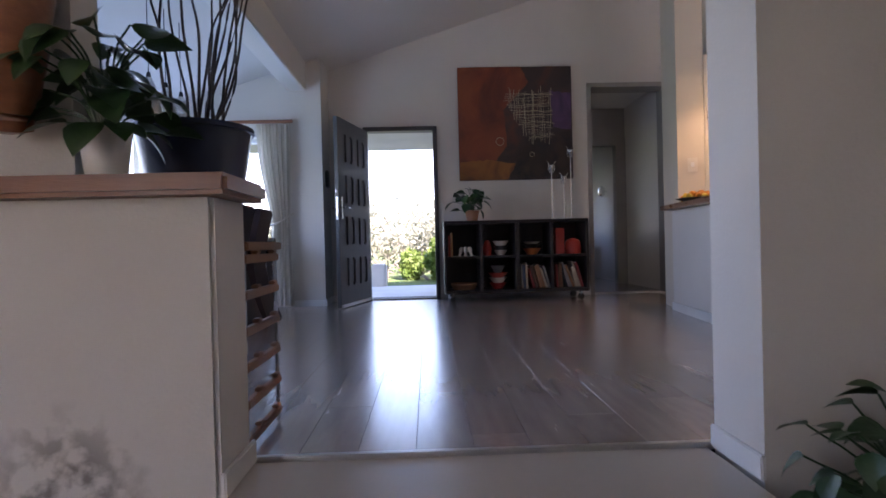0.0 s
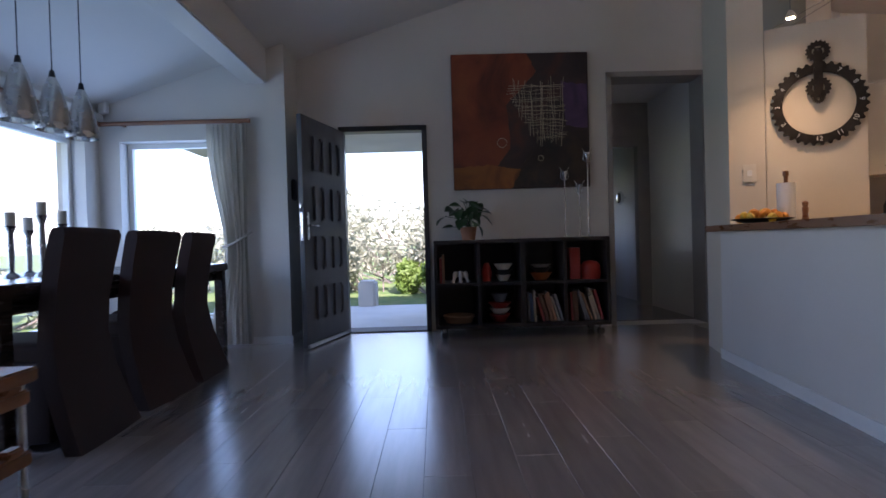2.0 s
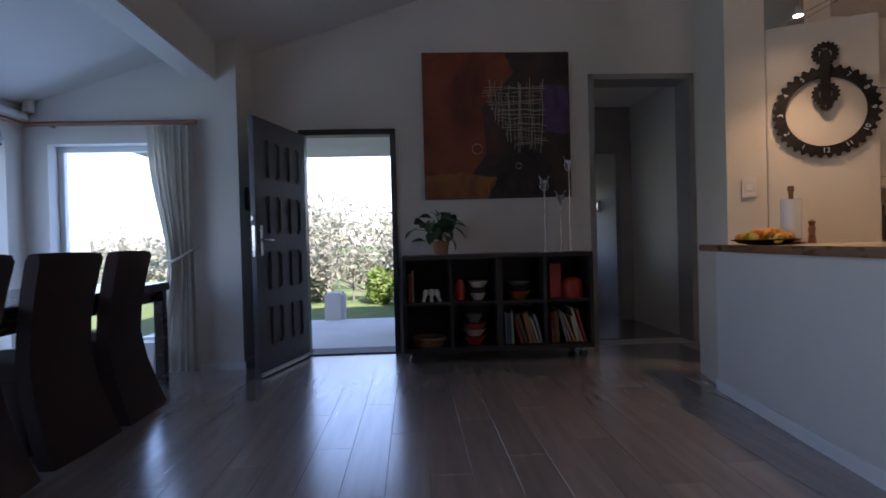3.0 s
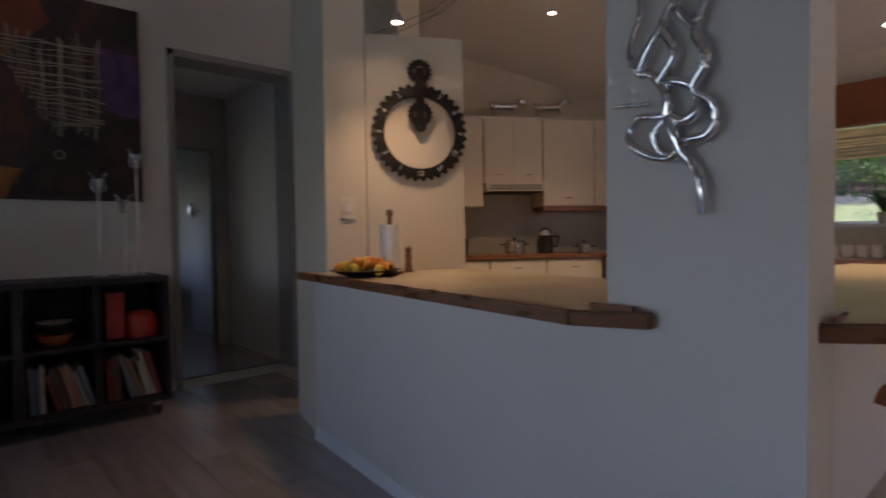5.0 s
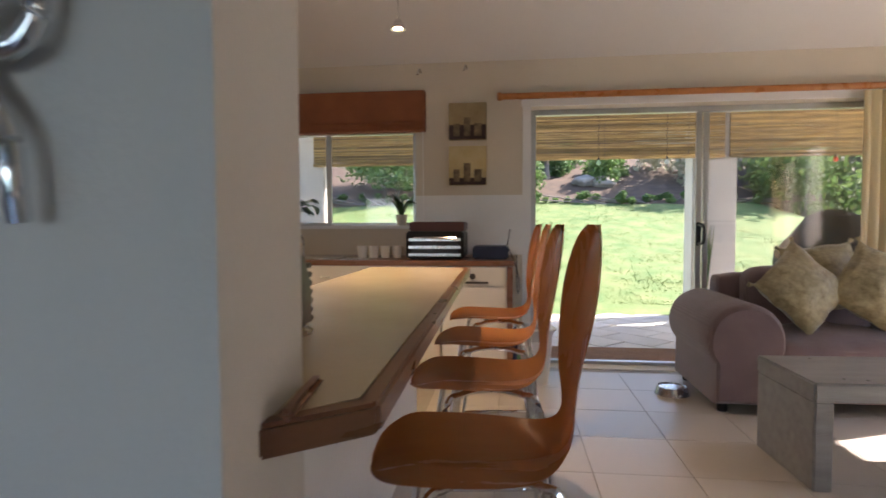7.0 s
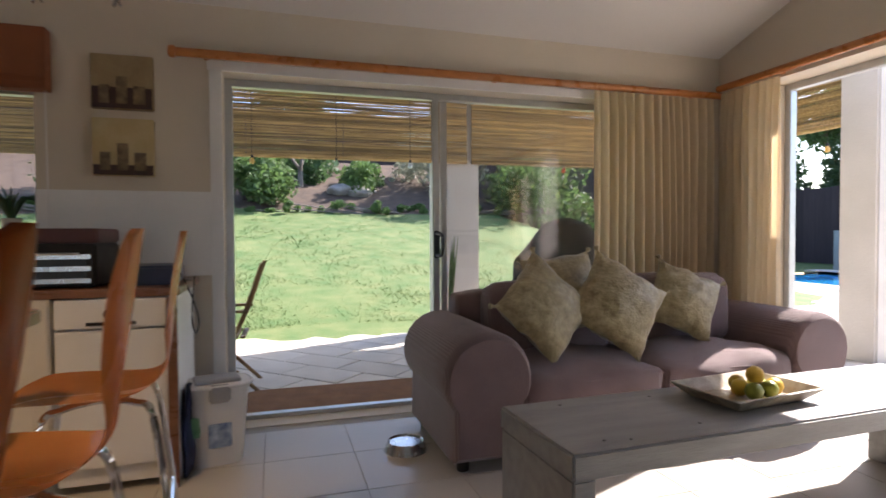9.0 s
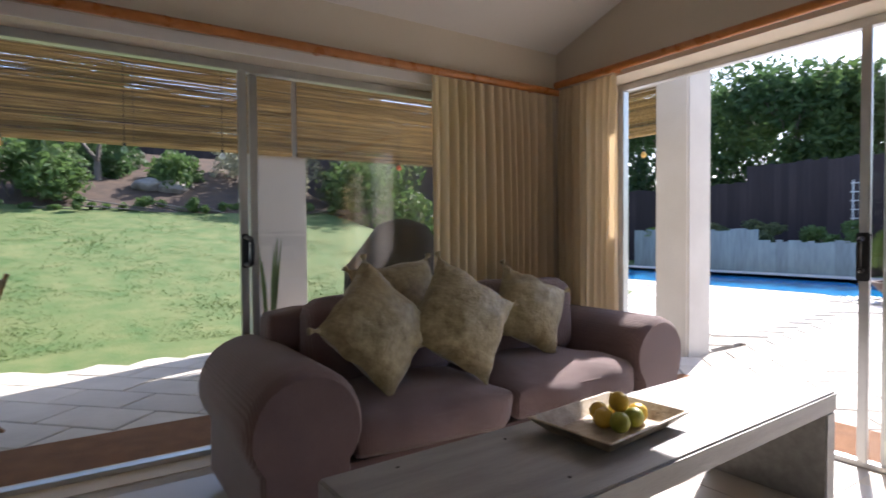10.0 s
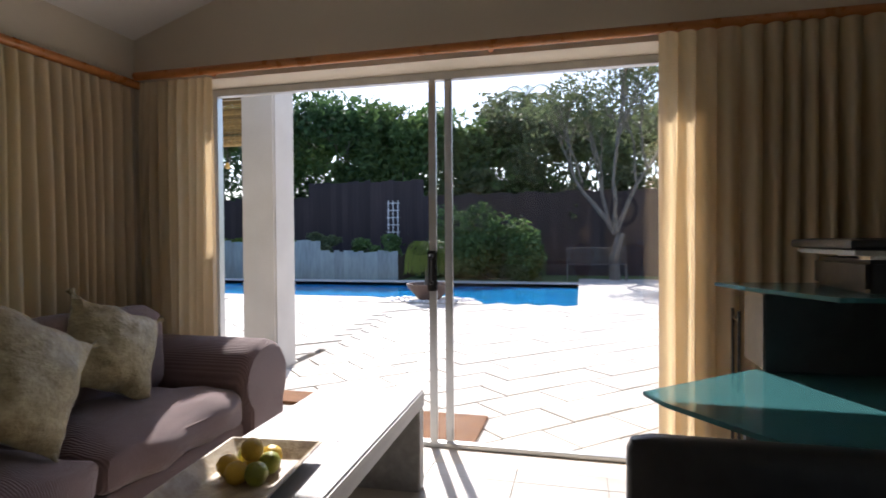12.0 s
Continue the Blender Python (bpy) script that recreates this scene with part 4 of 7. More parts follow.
for s in (-0.22, 0.22):
    part("leg", tube([(s, -0.26, 0.0), (s, 0.08, 0.42), (s, 0.17, 0.62), (s, 0.30, 1.0)], 0.016, 6), WOODCH, gc)
    part("leg", tube([(s * 0.9, 0.26, 0.0), (s * 0.9, -0.18, 0.44)], 0.016, 6), WOODCH, gc)
    part("armrest", box(s - 0.025, s + 0.025, -0.22, 0.20, 0.62, 0.64, 0.004), WOODCH, gc)
for k in range(7):
    part("seat_slat", box(-0.21, 0.21, -0.20 + 0.055 * k, -0.16 + 0.055 * k, 0.42, 0.436, 0.003), WOODCH, gc)
for k in range(6):
    part("back_slat", box(-0.2 + 0.068 * k, -0.16 + 0.068 * k, 0.0, 0.014, 0.0, 0.46, 0.003), WOODCH, gc, at=None).matrix_basis = pose(0, 0.13, 0.54, -19, 0, 0)
# pot with tall spiky leaves on the terrace
sp = thing("spiky_plant", "tall thin spiky plant in a terracotta pot", "plant", pose(8.6, -0.05, -0.05))
part("pot", lathe([(0.0, 0.0), (0.12, 0.0), (0.17, 0.30), (0.15, 0.30), (0.1, 0.26), (0.0, 0.26)], 20), surface("terrace_terracotta", (0.30, 0.14, 0.07), (0.4, 0.2, 0.1), 0.8), sp, smooth=True)
random.seed(77)
for k in range(12):
    a, r = random.uniform(0, 6.28), random.uniform(0.05, 0.16)
    part("blade", tube([(0.03 * math.cos(a), 0.03 * math.sin(a), 0.26), (r * 0.6 * math.cos(a), r * 0.6 * math.sin(a), 0.7), (r * math.cos(a), r * math.sin(a), random.uniform(0.9, 1.25))], 0.012, 5, taper=[0.014, 0.012, 0.002]), M, sp)
# covered grill behind the sofa window
gr = thing("covered_grill", "grill under a black fitted cover on the terrace", "grill", pose(7.3, -0.72, -0.05))
bm = bmesh.new()
prev = None
for z, a, b in ((0.0, 0.36, 0.42), (0.5, 0.34, 0.42), (0.95, 0.33, 0.40), (1.12, 0.30, 0.36), (1.30, 0.22, 0.22), (1.36, 0.08, 0.06)):
    ring = []
    for k in range(24):
        t = 2 * math.pi * k / 24
        f = 1 + 0.05 * math.sin(5 * t + z * 4)
        ring.append(bm.verts.new((a * f * math.cos(t), b * f * math.sin(t) - 0.1 * (z > 1.1), z)))
    if prev:
        for k in range(24):
            bm.faces.new((prev[k], prev[(k + 1) % 24], ring[(k + 1) % 24], ring[k]))
    prev = ring
bm.faces.new(prev)
part("cover", bm, surface("matte_black_cover", (0.012, 0.012, 0.013), (0.022, 0.022, 0.024), 0.85, 8, bump=0.2, spec=0.2), gr, smooth=True)
part("cart", box(-0.25, 0.25, -0.3, 0.3, 0.0, 0.06, 0.01), BLACK, gr)

# ---- living room ----
CORD = ribbed(surface("mauve_corduroy", (0.145, 0.088, 0.082), (0.215, 0.138, 0.13), 0.9, 5, bump=0.25, bump_scale=120, sheen=0.35), 'Y', 0.0095, 0.003, 0.7)
CUSHION = surface("olive_gold_brocade", (0.17, 0.125, 0.045), (0.42, 0.34, 0.18), 0.45, 26, detail=3.0, bump=0.5, bump_scale=70, sheen=0.3)
TABLEWOOD = surface("grey_weathered_wood", (0.21, 0.205, 0.195), (0.34, 0.33, 0.315), 0.42, 3, bump=0.3, bump_scale=26, stretch=(8, 0.9, 8))
CURTAIN = surface("cream_curtain_cloth", (0.80, 0.72, 0.57), (0.86, 0.78, 0.64), 0.9, 4, bump=0.3, bump_scale=200, sheen=0.2)


def thin_cloth(m, share):
    """Lets a share of the light through a cloth."""
    n, l = m.node_tree.nodes, m.node_tree.links
    tr = n.new("ShaderNodeBsdfTranslucent")
    tr.inputs[0].default_value = (0.92, 0.77, 0.50, 1)
    mx = n.new("ShaderNodeMixShader")
    mx.inputs[0].default_value = share
    l.new(n["Principled BSDF"].outputs[0], mx.inputs[1])
    l.new(tr.outputs[0], mx.inputs[2])
    l.new(mx.outputs[0], n["Material Output"].inputs[0])


thin_cloth(CURTAIN, 0.4)
CURTAIN_PALE = surface("pale_grey_curtain_cloth", (0.58, 0.56, 0.53), (0.68, 0.66, 0.63), 0.9, 4, bump=0.3, bump_scale=200, sheen=0.2)
thin_cloth(CURTAIN_PALE, 0.15)


def soft_box(x0, x1, y0, y1, z0, z1, r, puff=0.0, seed=0, seg=4, rough=0.0):
    """A rounded, subdivided block whose faces bulge: upholstery."""
    bm = box(x0, x1, y0, y1, z0, z1)
    bmesh.ops.subdivide_edges(bm, edges=bm.edges[:], cuts=11, use_grid_fill=True)
    c = Vector(((x0 + x1) / 2, (y0 + y1) / 2, (z0 + z1) / 2))
    h = Vector(((x1 - x0) / 2, (y1 - y0) / 2, (z1 - z0) / 2))
    for v in bm.verts:
        d = v.co - c
        inner = Vector([max(-(h[i] - r), min(h[i] - r, d[i])) for i in range(3)])
        off = d - inner
        if off.length > 1e-6:
            off = off.normalized() * r
        q = inner + off
        n = [q[i] / h[i] for i in range(3)]
        q.z += puff * max(0, n[2]) * max(0, 1 - n[0] ** 2) * max(0, 1 - n[1] ** 2)
        q.x += 0.5 * puff * n[0] * max(0, 1 - n[1] ** 2) * max(0, 1 - n[2] ** 2)
        if rough:
            q += rough * noise.noise_vector((q + c) * 6 + Vector((seed, 0, 0))) + Vector((0, 0, 0.5 * rough * noise.noise((q + c) * 19)))
        v.co = c + q
    return bm


def roll_arm(y0, y1, x0, x1, h):
    """A scroll arm: a straight panel with a round roll on top, padded front."""
    bm = bmesh.new()
    cy = (y0 + y1) / 2
    r = (y1 - y0) / 2
    prof = [(y0 + 0.05, 0.06), (y1 - 0.05, 0.06)]
    zc = h - r
    for k in range(19):
        a = radians(-40 + k * 260 / 18)
        prof.append((cy + r * math.cos(a), zc + r * math.sin(a)))
    rings = []
    xs = [x0, x0 + 0.02, x0 + 0.05] + [x0 + 0.05 + (x1 - x0 - 0.05) * i / 5 for i in range(1, 6)]
    for i, x in enumerate(xs):
        s = (0.90, 0.97, 1.0)[i] if i < 3 else 1.0
        rings.append([bm.verts.new((x + (0.014 * noise.noise((x * 5, y * 7, z * 7))), cy + (y - cy) * s, 0.36 + (z - 0.36) * s)) for y, z in prof])
    n = len(prof)
    for a, b in zip(rings, rings[1:]):
        for k in range(n):
            bm.faces.new((a[k], a[(k + 1) % n], b[(k + 1) % n], b[k]))
    bm.faces.new(rings[0])
    bm.faces.new(rings[-1][::-1])
    return bm


sofa = thing("sofa", "mauve-brown corduroy two-seater sofa with rolled arms and loose cushions", "sofa", pose(0, 0, 0))
part("base", soft_box(5.07, 5.88, -1.20, 0.80, 0.07, 0.28, 0.03), CORD, sofa, smooth=True)
part("arm", roll_arm(0.62, 1.08, 5.02, 5.88, 0.69), CORD, sofa, smooth=True)
part("arm", roll_arm(-1.48, -1.04, 5.02, 5.88, 0.69), CORD, sofa, smooth=True)
part("seat_cushion", soft_box(5.03, 5.70, -0.17, 0.66, 0.27, 0.455, 0.06, 0.06, 1, rough=0.022), CORD, sofa, smooth=True)
part("seat_cushion", soft_box(5.03, 5.70, -1.07, -0.18, 0.27, 0.455, 0.06, 0.06, 2, rough=0.022), CORD, sofa, smooth=True)
part("backrest", soft_box(5.68, 5.90, -1.16, 0.80, 0.2, 0.82, 0.07), CORD, sofa, smooth=True)
part("back_cushion", soft_box(5.50, 5.74, -0.17, 0.66, 0.44, 0.86, 0.09, 0.03, 3, rough=0.015), CORD, sofa, smooth=True)
part("back_cushion", soft_box(5.50, 5.74, -1.07, -0.18, 0.44, 0.88, 0.09, 0.03, 4, rough=0.015), CORD, sofa, smooth=True)
for y0, y1 in ((-0.17, 0.66), (-1.07, -0.18)):
    part("piping", tube(bend([(5.045, y0 + 0.04, 0.405), (5.02, (y0 + y1) / 2, 0.415), (5.045, y1 - 0.04, 0.405)]), 0.006), CORD, sofa, smooth=True)
for x in (5.12, 5.82):
    for y in (-1.36, 0.96):
        part("foot", lathe([(0.0, 0.0), (0.03, 0.0), (0.036, 0.08), (0.0, 0.08)], 12, m=pose(x, y, 0)), BLACKWOOD, sofa)


def pillow(w, t, seed):
    """A square scatter cushion with pulled corners and creases."""
    bm = bmesh.new()
    n = 18
    g = {}
    for s in (1, -1):
        for i in range(n + 1):
            for j in range(n + 1):
                u, v = 2 * i / n - 1, 2 * j / n - 1
                edge = max(0.0, (1 - u * u) * (1 - v * v))
                if s < 0 and edge == 0:
                    g[s, i, j] = g[1, i, j]
                    continue
                pull = 1 - 0.10 * (1 - max(abs(u), abs(v)) ** 2) - 0.07 * (1 - min(abs(u), abs(v)) ** 2) * max(abs(u), abs(v)) ** 3
                p = Vector((u * w / 2 * pull, v * w / 2 * pull, s * t / 2 * edge ** 0.42))
                p += 0.016 * noise.noise_vector(Vector((u * 2.3 + seed, v * 2.3, s)))
                p.z += 0.008 * noise.noise(Vector((u * 7, v * 7, seed)))
                g[s, i, j] = bm.verts.new(p)
        for i in range(n):
            for j in range(n):
                q = [g[s, i, j], g[s, i + 1, j], g[s, i + 1, j + 1], g[s, i, j + 1]]
                bm.faces.new(q if s > 0 else q[::-1])
    return bm


def corner_knots(w):
    """The tied corners of a scatter cushion."""
    out = []
    for sx in (-1, 1):
        for sy in (-1, 1):
            bm = bmesh.new()
            out.append(bm)
            lathe([(0.0, -0.03), (0.014, -0.025), (0.006, 0.0), (0.018, 0.028), (0.0, 0.034)], 8, bm,
                  Matrix.Translation((sx * w * 0.49, sy * w * 0.49, 0)) @ Matrix.Rotation(math.atan2(sy, sx), 4, 'Z') @ Matrix.Rotation(radians(90), 4, 'Y'))
    return out


def stand_pillow(name, label, x, y, z, lean, spin, yaw, w=0.47, seed=0):
    """lean: back tilt; spin: turn in its own plane."""
    m = Matrix.Translation((x, y, z)) @ Matrix.Rotation(radians(yaw), 4, 'Z') @ Matrix.Rotation(radians(-90 + lean), 4, 'Y') @ Matrix.Rotation(radians(spin), 4, 'Z')
    c = thing(name, label, "cushion", m, "cushions on the sofa")
    part("cover", pillow(w, 0.24, seed), CUSHION, c, smooth=True)
    for b in corner_knots(w):
        part("corner_knot", b, CUSHION, c, smooth=True)
    return c


stand_pillow("scatter_cushion", "olive gold brocade cushion standing on its corner", 5.30, 0.42, 0.76, 24, 40, 12, 0.47, 1)
stand_pillow("scatter_cushion", "olive gold brocade cushion standing on its corner", 5.28, -0.03, 0.76, 24, 54, -4, 0.48, 5)
stand_pillow("scatter_cushion", "olive gold brocade cushion leaning on the arm", 5.42, -0.60, 0.745, 24, 64, -10, 0.42, 9)
stand_pillow("scatter_cushion", "olive gold brocade cushion behind two others", 5.56, 0.16, 0.80, 18, 6, 0, 0.48, 13)

# coffee table: thick plank top on two plank ends
table = thing("coffee_table", "grey weathered plank coffee table with slab ends", "coffee table", Matrix.Translation((4.29, 0.95, 0)) @ Matrix.Rotation(radians(1.9), 4, 'Z') @ Matrix.Translation((-4.29, -0.95, 0)))
part("tabletop", box(4.03, 4.56, -1.17, 0.985, 0.40, 0.486, 0.008), TABLEWOOD, table)
part("side_panel", box(4.034, 4.556, 0.90, 0.981, 0.0, 0.401, 0.006), TABLEWOOD, table)
part("side_panel", box(4.034, 4.556, -1.166, -1.08, 0.0, 0.401, 0.006), TABLEWOOD, table)
for x, y in ((4.24, 0.72), (4.22, 0.63), (4.27, 0.30), (4.62, 0.66), (4.60, 0.25), (4.3, -0.5), (4.5, -0.9)):
    part("knot", lathe([(0.0, 0.0012), (0.006, 0.0012), (0.007, 0.0)], 10, m=pose(x - 0.13, y + 0.1, 0.4858)), BLACKWOOD, table, "dark knot in the plank")

# wooden tray with citrus fruit
TRAYWOOD = surface("patinated_tray", (0.15, 0.085, 0.04), (0.58, 0.50, 0.35), 0.5, 13, bump=0.3, bump_scale=60)
bm = bmesh.new()
w, l = 0.17, 0.245
hi = 0.055
rings = []
for sx, sy, z in ((0.68, 0.72, 0.0), (1.0, 1.0, hi), (0.94, 0.95, hi + 0.004), (0.66, 0.70, 0.012)):
    rings.append([bm.verts.new((a * w * sx, b * l * sy, z)) for a, b in ((-1, -1), (1, -1), (1, 1), (-1, 1))])
for a, b in zip(rings, rings[1:]):
    for k in range(4):
        bm.faces.new((a[k], a[(k + 1) % 4], b[(k + 1) % 4], b[k]))
bm.faces.new(rings[0][::-1])
bm.faces.new(rings[-1])
bmesh.ops.bevel(bm, geom=bm.edges[:], offset=0.003, segments=1, affect='EDGES')
TRAY = (4.345, 0.0)
single("fruit_tray", bm, TRAYWOOD, "shallow square wooden tray with a patinated gold finish", "tray", pose(*TRAY, 0.4865, 0, 0, 6))
LEMON = surface("yellow_citrus_skin", (0.60, 0.36, 0.03), (0.72, 0.50, 0.06), 0.4, 9, bump=0.25, bump_scale=160)
LIME = surface("green_citrus_skin", (0.16, 0.22, 0.03), (0.42, 0.40, 0.05), 0.4, 5, bump=0.25, bump_scale=160)
for i, (x, y, z, m) in enumerate(((-0.045, 0.03, 0, LIME), (0.01, 0.055, 0, LEMON), (-0.055, -0.04, 0, LIME), (0.0, -0.02, 0, LEMON), (0.045, -0.07, 0, LIME), (-0.02, -0.095, 0, LEMON), (0.055, 0.005, 0, LEMON), (-0.01, -0.01, 0.05, LEMON))):
    r = 0.036
    fruit = single("citrus_fruit", lathe([(0.0, 0.0), (0.015, 0.002), (0.029, 0.013), (r, 0.034), (0.030, 0.055), (0.015, 0.066), (0.006, 0.068), (0.0, 0.066)], 16), m,
                   "small ripe yellow citrus fruit in the tray" if m is LEMON else "small green citrus fruit in the tray", "fruit",
                   pose(TRAY[0] + x, TRAY[1] + y - 0.03, 0.499 + z, 14 * i % 40 - 20, 10 * i % 30 - 15, 40 * i), "fruit in the tray", smooth=True)

# metal pet bowl
single("pet_bowl", lathe([(0.0, 0.004), (0.072, 0.004), (0.09, 0.05), (0.096, 0.053), (0.118, 0.0), (0.112, 0.0), (0.09, 0.045), (0.0, 0.04)], 28), STEEL, "brushed steel pet bowl on the tiled floor", "bowl", pose(5.46, 1.17, 0.0), smooth=True)

# curtains and poles
def drape(a, b, z0, z1, folds, depth, axis, at, seed, gather=None):
    """A pleated hanging: a wavy sheet with thickness. gather: (height, width share) of a tie-back."""
    bm = bmesh.new()
    nx, nz = folds * 14, 22
    rows = []
    for j in range(nz + 1):
        z = z0 + (z1 - z0) * j / nz
        k = 1.0
        shift = 0.0
        if gather:
            g, share, to = gather
            w = math.exp(-((z - g) / 0.42) ** 2)
            k = 1 - (1 - share) * w if z < g else 1 - (1 - share) * math.exp(-((z - g) / 0.6) ** 2)
            shift = to * (1 - k)
        row = []
        for i in range(nx + 1):
            t = i / nx
            u = a + (b - a) * (shift + t * k)
            ph = t * folds * 2 * math.pi + 1.1 * math.sin(t * 9 + seed) + 0.7 * math.sin(t * 17 + 2 * seed) + 0.5 * noise.noise((t * 5, z * 0.8, seed))
            amp = depth * (0.7 + 0.5 * noise.noise((t * 7 + seed, z * 0.5, 0)))
            amp *= 0.55 + 0.45 * min(1.0, (z1 - z) / 0.25)
            off = (-amp if axis == "x" else amp) * (2.0 * abs(math.sin(ph / 2)) ** 0.6 - 1.0) + 0.012 * noise.noise((t * 23 + seed, z * 0.9, 4))
            row.append(bm.verts.new((at + off, u, z) if axis == "x" else (u, at + off, z)))
        rows.append(row)
    for p, q in zip(rows, rows[1:]):
        for i in range(nx):
            bm.faces.new((p[i], p[i + 1], q[i + 1], q[i]))
    bmesh.ops.solidify(bm, geom=bm.faces[:], thickness=0.003)
    return bm


single("curtain", drape(-1.36, -0.32, 0.02, 2.165, 15, 0.052, "x", 5.995, 3), CURTAIN, "pleated cream curtain beside the garden door", "curtain", group="cream curtains", smooth=True)
single("curtain", drape(5.44, 5.94, 0.02, 2.20, 8, 0.050, "y", -1.385, 5), CURTAIN, "pleated cream curtain in the corner by the pool door", "curtain", group="cream curtains", smooth=True)
single("curtain", drape(1.66, 2.97, 0.02, 2.22, 15, 0.058, "y", -1.375, 8), CURTAIN, "pleated cream curtain drawn back, lit from behind", "curtain", group="cream curtains", smooth=True)
rod = thing("curtain_pole", "orange varnished wooden curtain pole over the garden door", "curtain pole")
part("pole", tube([(6.0, y, 2.20) for y in (2.36, 1.0, -0.4, -1.42)], 0.026, 12), WOOD_POLE, rod, smooth=True)
part("finial", lathe([(0.0, 0.0), (0.03, 0.005), (0.036, 0.02), (0.03, 0.04), (0.0, 0.05)], 16, m=pose(6.0, 2.35, 2.20, -90)), WOOD_POLE, rod, smooth=True)
for y in (2.2, 0.4, -1.2):
    part("bracket", box(6.02, 6.08, y - 0.015, y + 0.015, 2.185, 2.215, 0.004), WOOD_POLE, rod)
rod = thing("curtain_pole", "orange varnished wooden curtain pole over the pool door", "curtain pole")
part("pole", tube([(x, -1.40, 2.25) for x in (6.0, 4.0, 1.66)], 0.026, 12), WOOD_POLE, rod, smooth=True)
for x in (5.5, 3.8, 2.0):
    part("bracket", box(x - 0.015, x + 0.015, -1.48, -1.42, 2.235, 2.265, 0.004), WOOD_POLE, rod)

# glass desk with black back, and a black chair
DESKGLASS = surface("frosted_green_glass", (0.07, 0.24, 0.25), (0.10, 0.29, 0.30), 0.14, 2, bump=0.02, transmission=0.5, spec=0.6, rough_vary=0.05)
desk = thing("computer_desk", "black desk with green frosted glass shelves", "desk")
part("glass_top", prism([(3.15, -0.36), (2.72, -0.76), (1.66, -0.76), (1.66, 0.62), (2.55, 0.45), (3.10, -0.24)], 0.735, 0.75, 0.003), DESKGLASS, desk, "frosted green glass desktop")
part("glass_shelf", prism([(2.80, -1.02), (1.66, -1.10), (1.66, -0.45), (2.58, -0.42), (2.74, -0.80)], 1.035, 1.05, 0.003), DESKGLASS, desk, "frosted green glass shelf")
part("back_panel", box(1.66, 2.58, -1.06, -0.98, 0.0, 1.034, 0.005), BLACK, desk)
part("side_panel", box(2.35, 2.40, -0.98, -0.60, 0.0, 0.734, 0.005), BLACK, desk)
part("cabinet", box(1.66, 2.70, -0.97, -0.72, 0.752, 1.034, 0.006), BLACK, desk)
part("leg", tube([(2.78, -0.55, 0.0), (2.78, -0.55, 0.734)], 0.03, 12), BLACK, desk)
printer = thing("printer", "dark flatbed printer with a pale lid edge", "printer", pose(0, 0, 0))
part("body", box(1.75, 2.45, -0.98, -0.55, 1.0505, 1.16, 0.015), BLACK, printer)
part("lid_edge", box(1.72, 2.50, -1.0, -0.52, 1.175, 1.19, 0.006), WHITE, printer, "pale lid edge")
part("lid", soft_box(1.70, 2.52, -1.02, -0.50, 1.19, 1.23, 0.015), BLACK, printer, smooth=True)
part("post", box(2.36, 2.44, -0.64, -0.56, 1.16, 1.175, 0.004), STEEL, printer)
rack = thing("magazine_rack", "thin black metal rack beside the desk", "rack")
for y in (-1.22, -1.12):
    part("upright", tube([(2.68, y, 0.0), (2.68, y, 0.92)], 0.007, 8), BLACK, rack)
part("crossbar", tube([(2.68, -1.22, 0.88), (2.68, -1.12, 0.88)], 0.006, 8), BLACK, rack)
part("crossbar", tube([(2.68, -1.22, 0.3), (2.68, -1.12, 0.3)], 0.006, 8), BLACK, rack)
chair = thing("desk_chair", "black leather office chair at the glass desk", "chair")
part("backrest", soft_box(2.62, 3.24, 0.16, 0.24, 0.40, 0.80, 0.035), BLACK, chair, smooth=True)
part("seat", soft_box(2.66, 3.20, -0.28, 0.20, 0.40, 0.48, 0.035), BLACK, chair, smooth=True)
part("stem", tube([(2.93, -0.05, 0.08), (2.93, -0.05, 0.41)], 0.025, 12), CHROME, chair)
for k in range(5):
    a = radians(72 * k + 20)
    part("foot", tube([(2.93, -0.05, 0.09), (2.93 + 0.27 * math.cos(a), -0.05 + 0.27 * math.sin(a), 0.035)], 0.016, 8), BLACK, chair)
    part("castor", lathe([(0.0, -0.012), (0.028, -0.012), (0.028, 0.012), (0.0, 0.012)], 12, m=pose(2.93 + 0.27 * math.cos(a), -0.05 + 0.27 * math.sin(a), 0.028, 90, 0, 20 * k)), BLACK, chair)

# door mats
COIR = surface("brown_coir", (0.17, 0.075, 0.03), (0.27, 0.13, 0.055), 0.95, 8, bump=0.8, bump_scale=220)
single("door_mat", prism([(6.40, 0.55), (6.98, 0.55), (7.04, 0.62), (7.04, 1.98), (6.98, 2.06), (6.40, 2.06)], -0.05, -0.028, 0.006), COIR, "long brown coir mat outside the garden door", "mat")
single("door_mat", prism([(3.98, -2.42), (4.95, -2.42), (4.95, -1.83), (3.98, -1.83)], -0.045, -0.022, 0.006), COIR, "brown coir mat outside the pool door", "mat")
single("door_mat", prism([(5.45, -2.72), (5.85, -2.72), (5.85, -2.42), (5.45, -2.42)], -0.045, -0.022, 0.006), COIR, "small brown mat on the pool terrace", "mat")

# ---- bar and kitchen ----
TOPLAM = surface("cream_laminate_top", (0.60, 0.50, 0.34), (0.67, 0.57, 0.40), 0.22, 3, bump=0.03, bump_scale=60, rough_vary=0.06)
CABWHITE = surface("cream_cabinet_paint", (0.66, 0.61, 0.52), (0.72, 0.67, 0.58), 0.35, 3, bump=0.03)
EDGEWOOD = surface("brown_edge_wood", (0.17, 0.07, 0.03), (0.23, 0.10, 0.045), 0.3, 6, bump=0.01, bump_scale=40, stretch=(1.2, 1.2, 6))


